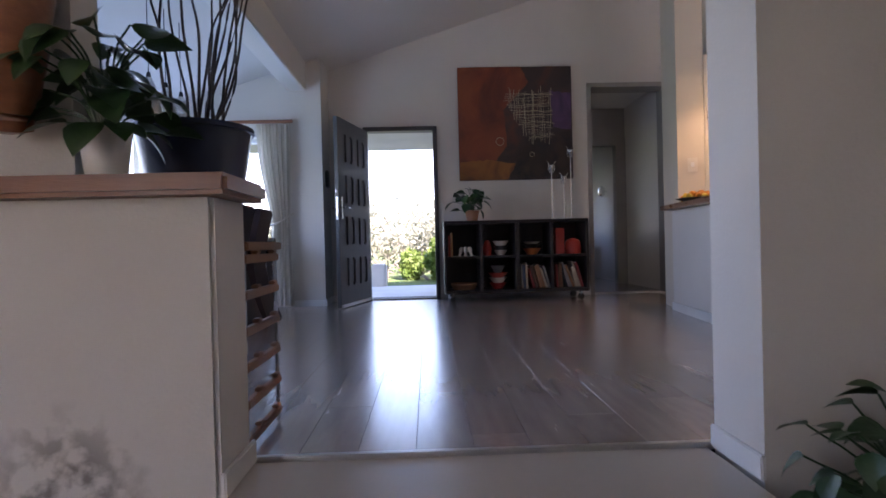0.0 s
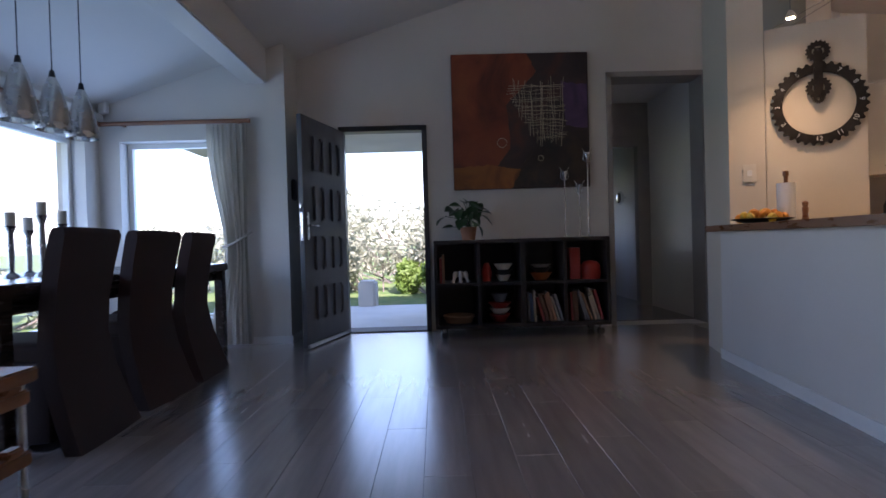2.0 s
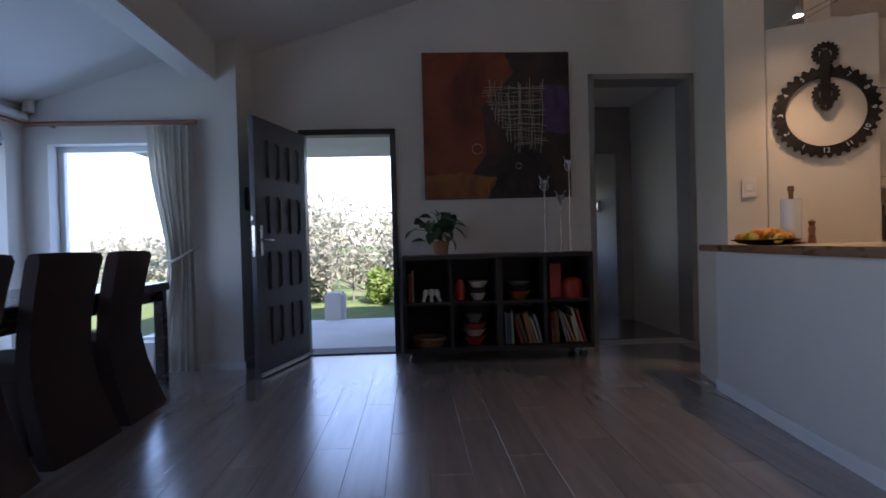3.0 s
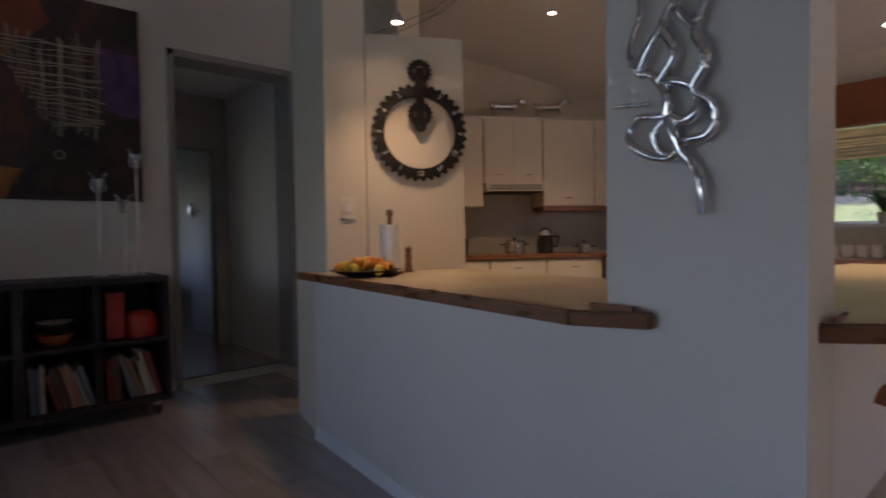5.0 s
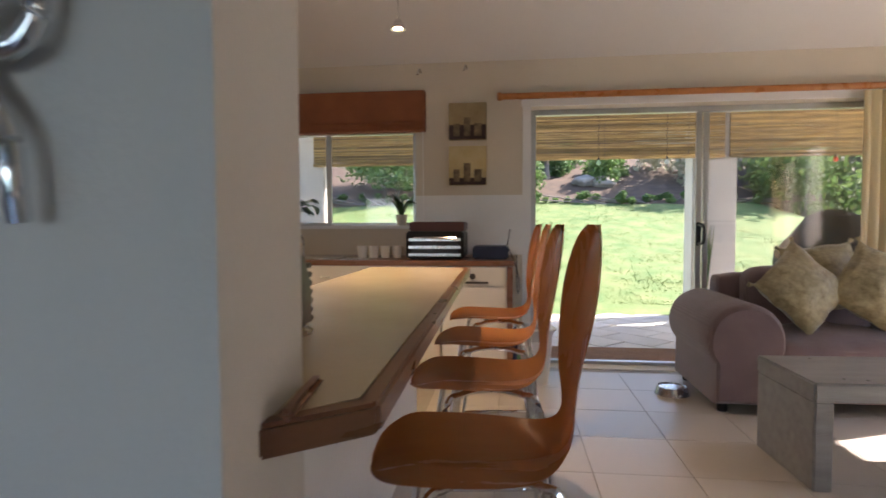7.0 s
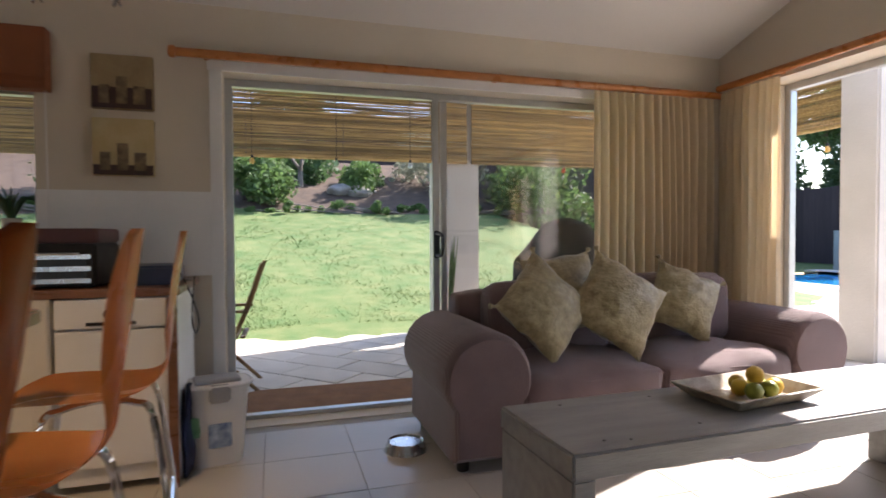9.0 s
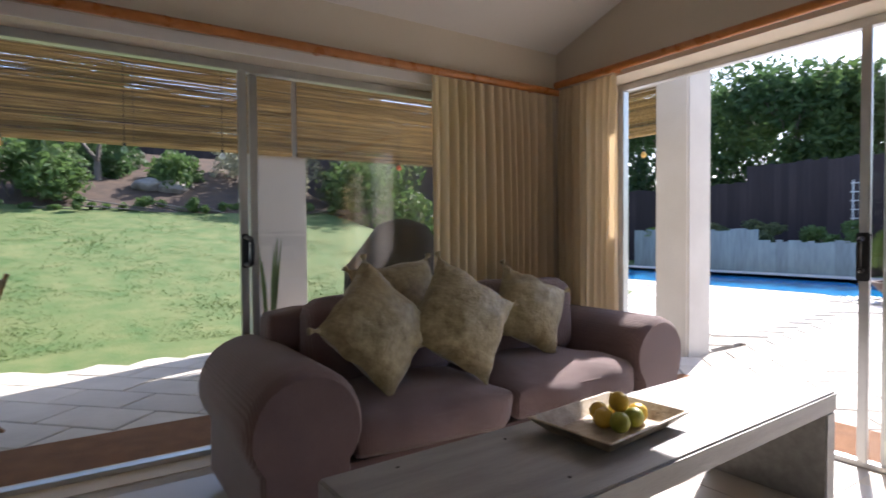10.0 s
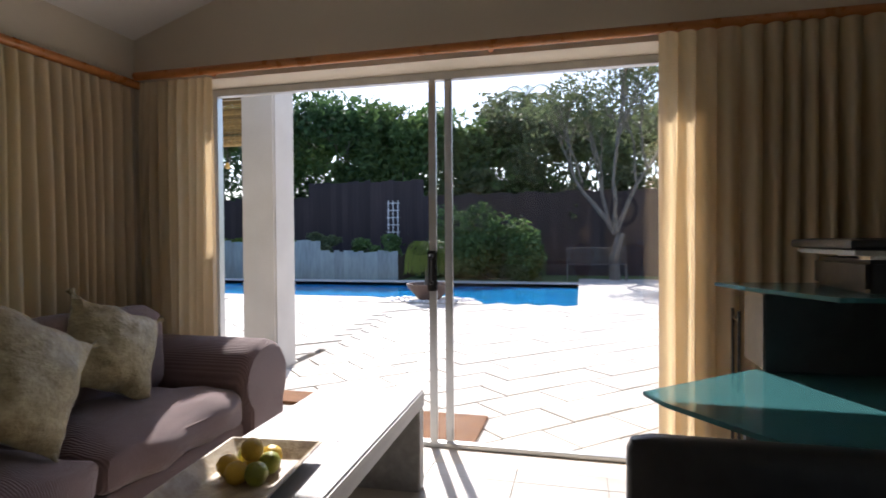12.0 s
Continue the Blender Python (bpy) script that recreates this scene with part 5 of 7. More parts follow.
def strip(points, inset, z0, z1, bm=None):
    """A band of wood along an open plan line, inset to its inner side."""
    bm = bm or bmesh.new()
    pts = [Vector(p) for p in points]
    for a, b in zip(pts, pts[1:]):
        d = (b - a).normalized()
        n = Vector((-d.y, d.x)) * inset
        prism([a, b, b + n, a + n], z0, z1, 0.006, bm)
    return bm


bar = thing("bar_counter", "cream laminate bar top with a brown wooden edge", "bar counter")
edge = [bar_at(2.50, -0.10), bar_at(0.50, -0.13), bar_at(0.33, -0.03), bar_at(0.33, -0.001)]
part("top", prism([bar_at(2.49, -0.07), bar_at(0.52, -0.10), bar_at(0.36, -0.014), bar_at(0.482, -0.014), bar_at(0.482, 0.72), bar_at(2.10, 0.72), bar_at(2.30, 0.0), bar_at(2.49, 0.0)], 0.908, 0.945), TOPLAM, bar)
part("edge_trim", strip(edge, 0.032, 0.906, 0.948), EDGEWOOD, bar, "brown wooden edge")
part("corner_trim", strip([bar_at(0.36, -0.03), bar_at(0.50, -0.03)], 0.028, 0.948, 0.962), EDGEWOOD, bar, "brown wooden corner strip")

LED_Z = 0.945
ledge = thing("breakfast_bar", "long cream breakfast bar top with a rounded wooden edge", "bar counter")
part("top", prism([(2.275, 3.06), (2.265, 2.625), (2.10, 2.605), (2.20, 2.50), (4.45, 2.535), (4.50, 2.60), (4.50, 3.06)], LED_Z - 0.036, LED_Z), TOPLAM, ledge)
part("edge_trim", strip([(2.06, 2.60), (2.17, 2.465), (4.47, 2.505), (4.53, 2.58)], 0.034, LED_Z - 0.04, LED_Z + 0.003), EDGEWOOD, ledge, "brown wooden edge")
part("corner_trim", strip([(2.09, 2.572), (2.25, 2.588)], -0.02, LED_Z + 0.0005, LED_Z + 0.016), EDGEWOOD, ledge, "brown wooden corner strip")
structure("wall_breakfast_bar", box(2.275, 4.46, 2.80, 2.92, 0, LED_Z - 0.037), WHITE, "white panel under the breakfast bar")

# bar stools
def stool(m):
    s = thing("bar_stool", "honey plywood bar stool on chrome tube legs", "bar stool", m, "stools at the breakfast bar")
    bm = bmesh.new()
    # one bent shell: seat then waist then back; local y forward is +y
    prof = [(0.262, 0.648, 0.02), (0.25, 0.660, 0.105), (0.222, 0.670, 0.165), (0.17, 0.680, 0.205), (0.06, 0.676, 0.212), (-0.05, 0.672, 0.195), (-0.11, 0.678, 0.155), (-0.155, 0.70, 0.098),
            (-0.180, 0.74, 0.064), (-0.190, 0.80, 0.068), (-0.199, 0.88, 0.102), (-0.211, 0.97, 0.136), (-0.223, 1.05, 0.143), (-0.235, 1.12, 0.117), (-0.242, 1.16, 0.076), (-0.246, 1.18, 0.024)]
    prof = [tuple(q) for q in bend(prof, 4)]
    cols = 13
    rows = []
    for y, z, w in prof:
        row = []
        for i in range(cols):
            u = 2 * i / (cols - 1) - 1
            dish = 0.016 * u * u
            back = max(0.0, min(1.0, (z - 0.70) / 0.15))
            row.append(bm.verts.new((u * w, y + back * dish * 1.4, z + (1 - back) * dish)))
        rows.append(row)
    for a, b in zip(rows, rows[1:]):
        for i in range(cols - 1):
            bm.faces.new((a[i], a[i + 1], b[i + 1], b[i]))
    bmesh.ops.solidify(bm, geom=bm.faces[:], thickness=0.012)
    part("shell", bm, PLY, s, smooth=True)
    for sx in (-1, 1):
        part("leg", tube(bend([(sx * 0.06, 0.0, 0.655), (sx * 0.12, 0.10, 0.652), (sx * 0.155, 0.15, 0.61), (sx * 0.185, 0.19, 0.3), (sx * 0.21, 0.22, 0.0)]), 0.011), CHROME, s, smooth=True)
        part("leg", tube(bend([(sx * 0.06, 0.0, 0.655), (sx * 0.12, -0.09, 0.652), (sx * 0.155, -0.14, 0.61), (sx * 0.185, -0.18, 0.3), (sx * 0.21, -0.21, 0.0)]), 0.011), CHROME, s, smooth=True)
        part("stretcher", tube([(sx * 0.193, 0.20, 0.2), (sx * 0.193, -0.19, 0.2)], 0.008), CHROME, s)
        part("foot_cap", lathe([(0.0, 0.0), (0.015, 0.0), (0.014, 0.02), (0.0, 0.02)], 10, m=pose(sx * 0.21, 0.22, 0)), BLACK, s)
        part("foot_cap", lathe([(0.0, 0.0), (0.015, 0.0), (0.014, 0.02), (0.0, 0.02)], 10, m=pose(sx * 0.21, -0.21, 0)), BLACK, s)
    part("footrest", tube([(-0.188, 0.195, 0.26), (0.188, 0.195, 0.26)], 0.009), CHROME, s)
    part("stretcher", tube([(-0.186, -0.182, 0.28), (0.186, -0.182, 0.28)], 0.008), CHROME, s)
    part("stretcher", tube([(-0.172, 0.178, 0.42), (0.172, 0.178, 0.42)], 0.007), CHROME, s)
    part("mount", lathe([(0.0, 0.645), (0.07, 0.645), (0.075, 0.662), (0.0, 0.662)], 16), BLACK, s)
    return s


first = stool(pose(2.69, 2.34, 0, 0, 0, 8))
for x, r in ((3.30, 2), (3.90, -2), (4.55, 3)):
    copy_thing(first, pose(x, 2.36, 0, 0, 0, r + 5))

# toaster on the breakfast bar
TOASTMETAL = surface("dark_bronze_metal", (0.13, 0.118, 0.105), (0.2, 0.185, 0.165), 0.33, 12, bump=0.1, metal=0.7)
ts = thing("toaster", "dark metallic four-slice toaster with a ribbed end", "toaster", pose(2.47, 2.82, LED_Z, 0, 0, -6))
bm = bmesh.new()
prev = None
for x, w, h in ((-0.20, 0.085, 0.17), (0.0, 0.092, 0.192), (0.13, 0.09, 0.185), (0.16, 0.086, 0.178)):
    ring = [bm.verts.new(p) for p in ((x, -w, 0.018), (x, -w * 1.02, h * 0.6), (x, -w * 0.8, h), (x, w * 0.8, h), (x, w * 1.02, h * 0.6), (x, w, 0.018))]
    if prev:
        for k in range(6):
            bm.faces.new((prev[k], prev[(k + 1) % 6], ring[(k + 1) % 6], ring[k]))
    else:
        bm.faces.new(ring)
    prev = ring
bm.faces.new(prev[::-1])
bmesh.ops.bevel(bm, geom=bm.edges[:], offset=0.012, segments=2, affect='EDGES')
part("body", bm, TOASTMETAL, ts, smooth=True)
part("base", box(-0.195, 0.165, -0.088, 0.088, 0.0, 0.02, 0.006), STEEL, ts, "steel base plate")
for k in range(7):
    z = 0.035 + 0.019 * k
    part("rib", tube([(0.165 - 0.0005 * k, -0.08, z), (0.185 - 0.003 * k, 0.0, z), (0.165 - 0.0005 * k, 0.08, z)], 0.007, 6), TOASTMETAL, ts)
part("top_plate", box(-0.17, 0.12, -0.05, 0.05, 0.186, 0.194, 0.003), BLACK, ts)

# sculpture on the column
face = Vector((BAR_B.x, BAR_B.y)) + bar_dir * 0.24
bm = bmesh.new()


def vine(pts, r0, r1):
    q = bend([(-0.028 - 0.004 * math.sin(1.7 * i), u, v) for i, (u, v) in enumerate(pts)], 6)
    tube(q, r0, 10, bm, taper=[1.12 * (r0 + (r1 - r0) * i / (len(q) - 1)) for i in range(len(q))])


vine([(-0.036, 0.016), (-0.02, -0.024), (-0.004, -0.068), (0.023, -0.10), (0.044, -0.135), (0.05, -0.175), (0.048, -0.214)], 0.013, 0.010)
vine([(-0.036, 0.016), (-0.035, 0.064), (-0.057, 0.10), (-0.085, 0.125), (-0.115, 0.135), (-0.135, 0.20), (-0.11, 0.28), (-0.12, 0.36)], 0.013, 0.007)
vine([(-0.036, 0.016), (-0.076, 0.02), (-0.112, 0.024), (-0.14, 0.0), (-0.144, -0.025)], 0.012, 0.008)
vine([(-0.144, -0.023), (-0.12, -0.05), (-0.08, -0.073), (-0.035, -0.081), (-0.004, -0.07)], 0.009, 0.012)
vine([(-0.057, 0.10), (-0.017, 0.093), (0.027, 0.072), (0.039, 0.037), (0.031, 0.01), (0.003, -0.002), (-0.03, 0.016)], 0.012, 0.012)
vine([(-0.01, -0.05), (0.024, -0.046), (0.057, -0.04), (0.077, -0.009), (0.07, 0.03), (0.036, 0.055)], 0.012, 0.009)
vine([(-0.085, 0.055), (-0.14, 0.06), (-0.19, 0.066)], 0.006, 0.004)
vine([(-0.036, 0.016), (-0.07, -0.02), (-0.06, -0.06), (-0.03, -0.078)], 0.009, 0.009)
vine([(0.027, 0.072), (0.06, 0.13), (0.03, 0.20), (0.06, 0.28), (0.04, 0.36), (0.07, 0.43)], 0.013, 0.007)
vine([(-0.057, 0.10), (-0.015, 0.16), (-0.05, 0.23), (-0.015, 0.30), (-0.06, 0.37), (-0.04, 0.45)], 0.013, 0.007)
vine([(-0.115, 0.135), (-0.08, 0.19), (-0.05, 0.23)], 0.010, 0.010)
vine([(0.03, 0.20), (-0.005, 0.25), (-0.015, 0.30)], 0.010, 0.010)
single("wall_sculpture", bm, CHROME, "polished cast metal vine sculpture on the blue-lit column", "sculpture",
       Matrix.Translation((face.x, face.y + 0.006, 1.40)) @ Matrix.Rotation(math.atan2(-bar_dir.x, bar_dir.y) + math.pi, 4, 'Z') @ Matrix.Scale(-1, 4, (1, 0, 0)), smooth=True)

# gear wall clock
clock_at = CLOCK_A.lerp(CLOCK_B, 0.53) + clock_out * 0.012
clock = thing("wall_clock", "large black metal gear wall clock with white numbers", "clock", Matrix.Translation((clock_at.x, clock_at.y, 1.70)) @ Matrix.Rotation(math.atan2(clock_out.x, -clock_out.y), 4, 'Z') @ Matrix.Scale(0.70, 4))


def gear(r_in, r_out, teeth, tooth, depth):
    bm = bmesh.new()
    n = teeth * 4
    rings = []
    for y in (0, -depth):
        outer = []
        inner = []
        for k in range(n):
            a = 2 * math.pi * k / n
            r = r_out + (tooth if k % 4 in (1, 2) else 0)
            outer.append(bm.verts.new((r * math.cos(a), y, r * math.sin(a))))
            inner.append(bm.verts.new((r_in * math.cos(a), y, r_in * math.sin(a))))
        rings.append((outer, inner))
    (o1, i1), (o2, i2) = rings
    for k in range(n):
        j = (k + 1) % n
        bm.faces.new((o1[k], o1[j], i1[j], i1[k]))
        bm.faces.new((o2[k], i2[k], i2[j], o2[j]))
        bm.faces.new((o1[k], o2[k], o2[j], o1[j]))
        bm.faces.new((i1[k], i1[j], i2[j], i2[k]))
    return bm


IRON = surface("black_iron", (0.014, 0.012, 0.011), (0.035, 0.029, 0.025), 0.5, 14, bump=0.2, metal=0.6)
part("dial_gear", gear(0.282, 0.356, 36, 0.024, 0.02), IRON, clock)
for z, r in ((0.47, 0.085), (0.14, 0.088), (0.05, 0.042)):
    g = part("drive_gear", gear(r * 0.55, r, 16, 0.012, 0.02), IRON, clock)
    g.location = (0, -0.022, z)
    h = part("gear_hub", gear(0.012, r * 0.28, 8, 0.004, 0.02), IRON, clock)
    h.location = (0, -0.022, z)
    for k in range(4):
        a = radians(45 + 90 * k)
        part("gear_spoke", tube([(r * 0.2 * math.cos(a), -0.032, z + r * 0.2 * math.sin(a)), (r * 0.62 * math.cos(a), -0.032, z + r * 0.62 * math.sin(a))], 0.008, 6), IRON, clock)
part("drive_arm", box(-0.035, 0.035, -0.045, -0.02, 0.06, 0.48, 0.006), IRON, clock)
NUMWHITE = surface("white_number_paint", (0.7, 0.7, 0.68), (0.78, 0.78, 0.76), 0.6)
for k in range(12):
    a = radians(-90 - 30 * (k if k else 12))
    c = bpy.data.curves.new("number", 'FONT')
    c.body = str(k or 12)
    c.size = 0.056
    c.align_x, c.align_y = 'CENTER', 'CENTER'
    c.extrude = 0.001
    c.materials.append(NUMWHITE)
    t = new("number", c)
    t.parent = clock
    spin = 90 - math.degrees(a) if math.sin(a) > -0.2 else -90 - math.degrees(a)
    t.matrix_basis = Matrix.Translation((0.320 * math.cos(a), -0.0225, 0.320 * math.sin(a))) @ Matrix.Rotation(radians(spin), 4, 'Y') @ Matrix.Rotation(radians(90), 4, 'X')

# light switch, kitchen roll, fruit plate
sw = thing("light_switch", "cream plastic light switch on the pillar", "switch", pose(2.318, 4.816, 1.29, 0, 0, -26))
part("plate", box(-0.04, 0.04, -0.010, 0.001, -0.06, 0.06, 0.003), CABWHITE, sw)
part("rocker", box(-0.015, 0.015, -0.016, -0.010, -0.02, 0.02, 0.002), WHITE, sw)
roll = thing("kitchen_roll", "white paper roll on a wooden stand", "kitchen roll", pose(2.40, 4.56, 0.9455))
part("base", lathe([(0.0, 0.0), (0.07, 0.0), (0.07, 0.012), (0.0, 0.012)], 20), EDGEWOOD, roll)
part("paper", lathe([(0.02, 0.013), (0.052, 0.013), (0.052, 0.25), (0.02, 0.25)], 24), WHITE, roll, smooth=True)
part("rod", lathe([(0.0, 0.012), (0.012, 0.012), (0.012, 0.29), (0.018, 0.30), (0.016, 0.325), (0.0, 0.33)], 12), EDGEWOOD, roll, smooth=True)
single("pepper_mill", lathe([(0.0, 0.0), (0.024, 0.0), (0.016, 0.05), (0.02, 0.09), (0.014, 0.10), (0.02, 0.125), (0.0, 0.14)], 16), EDGEWOOD, "small wooden pepper mill on the bar", "pepper mill", pose(2.52, 4.56, 0.9455), smooth=True)
plate = single("fruit_plate", lathe([(0.0, 0.0), (0.08, 0.0), (0.165, 0.026), (0.178, 0.03), (0.165, 0.032), (0.08, 0.008), (0.0, 0.008)], 32), IRON, "wide dark metal plate on the bar", "plate", pose(2.22, 4.52, 0.9455), smooth=True)
ORANGE = surface("orange_fruit_skin", (0.62, 0.18, 0.02), (0.75, 0.34, 0.04), 0.45, 7, bump=0.2, bump_scale=120)
random.seed(4)
for k in range(16):
    a, r = 2.4 * k, 0.028 + 0.0075 * k
    single("dried_fruit", lathe([(0.0, -0.02), (0.02, -0.016), (0.03, 0.0), (0.02, 0.016), (0.0, 0.02)], 10), ORANGE if k % 3 else LEMON, "small orange ornamental fruit on the plate", "fruit",
           pose(2.22 + r * math.cos(a), 4.52 + r * math.sin(a), 0.978 + max(0, 0.05 - 0.35 * r) , 30 * k, 20 * k, 0), "fruit on the plate", smooth=True)

# kitchen cabinets on the back wall
SPLASH = surface("grey_splashback", (0.36, 0.34, 0.31), (0.42, 0.40, 0.37), 0.3, 4, bump=0.05)
structure("trim_kitchen_splash", box(3.30, 5.88, 5.638, 5.649, 0.92, 1.60), SPLASH, "grey splashback over the worktop", KM)


def cabinet(name, label, x0, x1, y0, y1, z0, z1, doors, face_axis="y", group=""):
    """A cabinet unit with inset doors and knobs on its front face (low y, or low x)."""
    c = thing(name, label, "cabinet", group=group)
    part("body", box(x0, x1, y0, y1, z0, z1, 0.003), CABWHITE, c)
    a0, a1 = (x0, x1) if face_axis == "y" else (y0, y1)
    step = (a1 - a0) / doors
    for k in range(doors):
        u0, u1 = a0 + step * k + 0.004, a0 + step * (k + 1) - 0.004
        b = (u0, u1, y0 - 0.020, y0 - 0.001, z0 + 0.004, z1 - 0.004) if face_axis == "y" else (x0 - 0.020, x0 - 0.001, u0, u1, z0 + 0.004, z1 - 0.004)
        d = part("door", box(*b, 0.005), CABWHITE, c)
        i = 0.055
        b = (u0 + i, u1 - i, y0 - 0.0245, y0 - 0.0205, z0 + i, z1 - i) if face_axis == "y" else (x0 - 0.0245, x0 - 0.0205, u0 + i, u1 - i, z0 + i, z1 - i)
        part("panel", box(*b, 0.0018), CABWHITE, d)
        kz = z0 + 0.08 if z0 > 1 else z1 - 0.08
        ku = u0 + 0.5 * (u1 - u0)
        p = (ku, y0 - 0.03, kz) if face_axis == "y" else (x0 - 0.03, ku, kz)
        e = (0.035, 0, 0) if face_axis == "y" else (0, 0.035, 0)
        part("handle", tube([tuple(q - w for q, w in zip(p, e)), tuple(q + w for q, w in zip(p, e))], 0.005, 6), STEEL, d)
    return c


for label, a, b, z0, doors in (("cream wall cabinet with a panelled door", 3.45, 3.98, 1.40, 1), ("short cream wall cabinet above the cooker hood", 3.985, 4.58, 1.63, 2),
                               ("cream wall cabinet with panelled doors", 4.585, 5.12, 1.40, 1), ("cream wall cabinet in the corner", 5.125, 5.64, 1.40, 1)):
    cabinet("wall_cabinet", label, a, b, 5.31, 5.637, z0, 2.26, doors, group="kitchen wall cabinets").matrix_world = KM
structure("trim_cabinet_shelf", box(4.59, 5.64, 5.30, 5.637, 1.35, 1.398, 0.004), EDGEWOOD, "brown wooden strip under the wall cabinets", KM)
structure("trim_cabinet_cornice", box(3.43, 5.66, 5.285, 5.637, 2.262, 2.28, 0.004), CABWHITE, "cornice over the wall cabinets", KM)
hood = thing("cooker_hood", "cream cooker hood with a slotted front", "cooker hood", KM @ Matrix.Translation((-0.002, 0, 0.045)))
part("body", prism([(3.99, 5.20), (4.58, 5.20), (4.58, 5.635), (3.99, 5.635)], 1.50, 1.578, 0.006), CABWHITE, hood)
for k in range(3):
    part("slot", box(4.02, 4.55, 5.196, 5.201, 1.515 + 0.018 * k, 1.523 + 0.018 * k), BLACK, hood)
part("filter", box(4.03, 4.55, 5.24, 5.60, 1.488, 1.499, 0.002), IRON, hood)
for k in range(3):
    cabinet("base_cabinet", "cream kitchen base cabinet with a panelled door", 3.42 + 0.56 * k, 3.975 + 0.56 * k, 5.08, 5.637, 0.1, 0.885, 1, group="kitchen base cabinets").matrix_world = KM
tops = thing("worktop", "dark brown wooden-edged kitchen worktop", "worktop")
part("top", box(3.40, 5.64, 5.04, 5.637, 0.889, 0.928, 0.006), EDGEWOOD, tops, at=KM)
part("top", box(5.36, 6.07, 2.26, 5.039, 0.886, 0.925, 0.006), EDGEWOOD, tops)
for k, (a, b) in enumerate(((2.78, 3.33), (3.335, 3.88), (3.885, 4.43), (4.435, 5.03))):
    cabinet("base_cabinet", "cream kitchen base cabinet with a panelled door", 5.36, 5.94, a, b, 0.1, 0.885, 1, "x", "kitchen base cabinets")
dw = thing("dishwasher", "white dishwasher under the end of the worktop", "dishwasher")
part("body", box(5.38, 5.94, 2.31, 2.77, 0.04, 0.884, 0.004), WHITE, dw)
part("door", box(5.355, 5.379, 2.315, 2.765, 0.12, 0.74, 0.006), WHITE, dw)
part("control_panel", box(5.350, 5.379, 2.315, 2.765, 0.75, 0.88, 0.006), WHITE, dw)
part("knob", lathe([(0.0, 0.0), (0.022, 0.0), (0.02, 0.014), (0.0, 0.014)], 14, m=pose(5.35, 2.55, 0.815, 0, -90)), BLACK, dw)
part("handle_slot", box(5.347, 5.351, 2.44, 2.64, 0.765, 0.78), BLACK, dw)
structure("trim_worktop_end", box(5.36, 5.94, 2.275, 2.305, 0.0, 0.885, 0.003), WHITE, "white end panel of the kitchen units")
structure("trim_worktop_post", box(5.33, 5.358, 2.27, 2.31, 0.0, 0.885, 0.003), EDGEWOOD, "brown wooden edge of the end panel")
sink = thing("sink", "steel sink with a curved mixer tap", "sink")
part("basin_rim", box(5.40, 5.86, 3.55, 4.30, 0.9255, 0.931, 0.002), STEEL, sink)
part("tap", tube(bend([(5.82, 3.95, 0.93), (5.82, 3.95, 1.03), (5.78, 3.95, 1.09), (5.70, 3.95, 1.08), (5.66, 3.95, 1.05)]), 0.011), CHROME, sink, smooth=True)
part("tap_lever", tube([(5.82, 3.95, 1.03), (5.84, 4.03, 1.09)], 0.007), CHROME, sink)
part("drainer", box(5.42, 5.84, 3.32, 3.545, 0.9255, 0.929, 0.001), STEEL, sink)
for k, y in enumerate((3.14, 3.23, 3.32, 3.41)):
    single("mug", lathe([(0.0, 0.0), (0.032, 0.0), (0.04, 0.09), (0.036, 0.09), (0.028, 0.008), (0.0, 0.008)], 16), WHITE, "white mug on the draining board", "mug", pose(5.62, y, 0.9295), "mugs by the sink", smooth=True)
oven = thing("toaster_oven", "steel countertop oven with a dark lid on top", "oven")
part("body", box(5.45, 5.86, 2.62, 3.04, 0.935, 1.13, 0.01), IRON, oven)
for k in range(3):
    part("front_bar", box(5.436, 5.442, 2.64, 3.02, 0.95 + 0.055 * k, 0.972 + 0.055 * k, 0.002), STEEL, oven)
part("glass_door", box(5.442, 5.45, 2.66, 3.0, 0.96, 1.08, 0.004), BLACK, oven)
part("door_handle", tube([(5.425, 2.68, 1.085), (5.425, 2.98, 1.085)], 0.007), CHROME, oven)
part("lid", box(5.48, 5.86, 2.62, 3.02, 1.131, 1.20, 0.008), surface("maroon_lid", (0.07, 0.02, 0.018), (0.11, 0.035, 0.03), 0.5), oven, "maroon lid")
for y in (2.66, 3.0):
    part("foot", box(5.50, 5.53, y - 0.015, y + 0.015, 0.9255, 0.936), BLACK, oven)
phone = thing("phone_base", "dark blue desk phone with cables at the worktop end", "telephone")
part("body", box(5.50, 5.80, 2.30, 2.56, 0.926, 1.02, 0.012), surface("navy_plastic", (0.008, 0.012, 0.04), (0.015, 0.02, 0.06), 0.4), phone)
part("cable", tube(bend([(5.6, 2.30, 1.0), (5.62, 2.24, 0.85), (5.70, 2.22, 0.72), (5.66, 2.23, 0.66), (5.60, 2.24, 0.75), (5.72, 2.24, 0.95)]), 0.004, 6), BLACK, phone, smooth=True)
part("antenna", tube([(5.78, 2.31, 1.02), (5.80, 2.29, 1.14)], 0.004, 6), BLACK, phone)
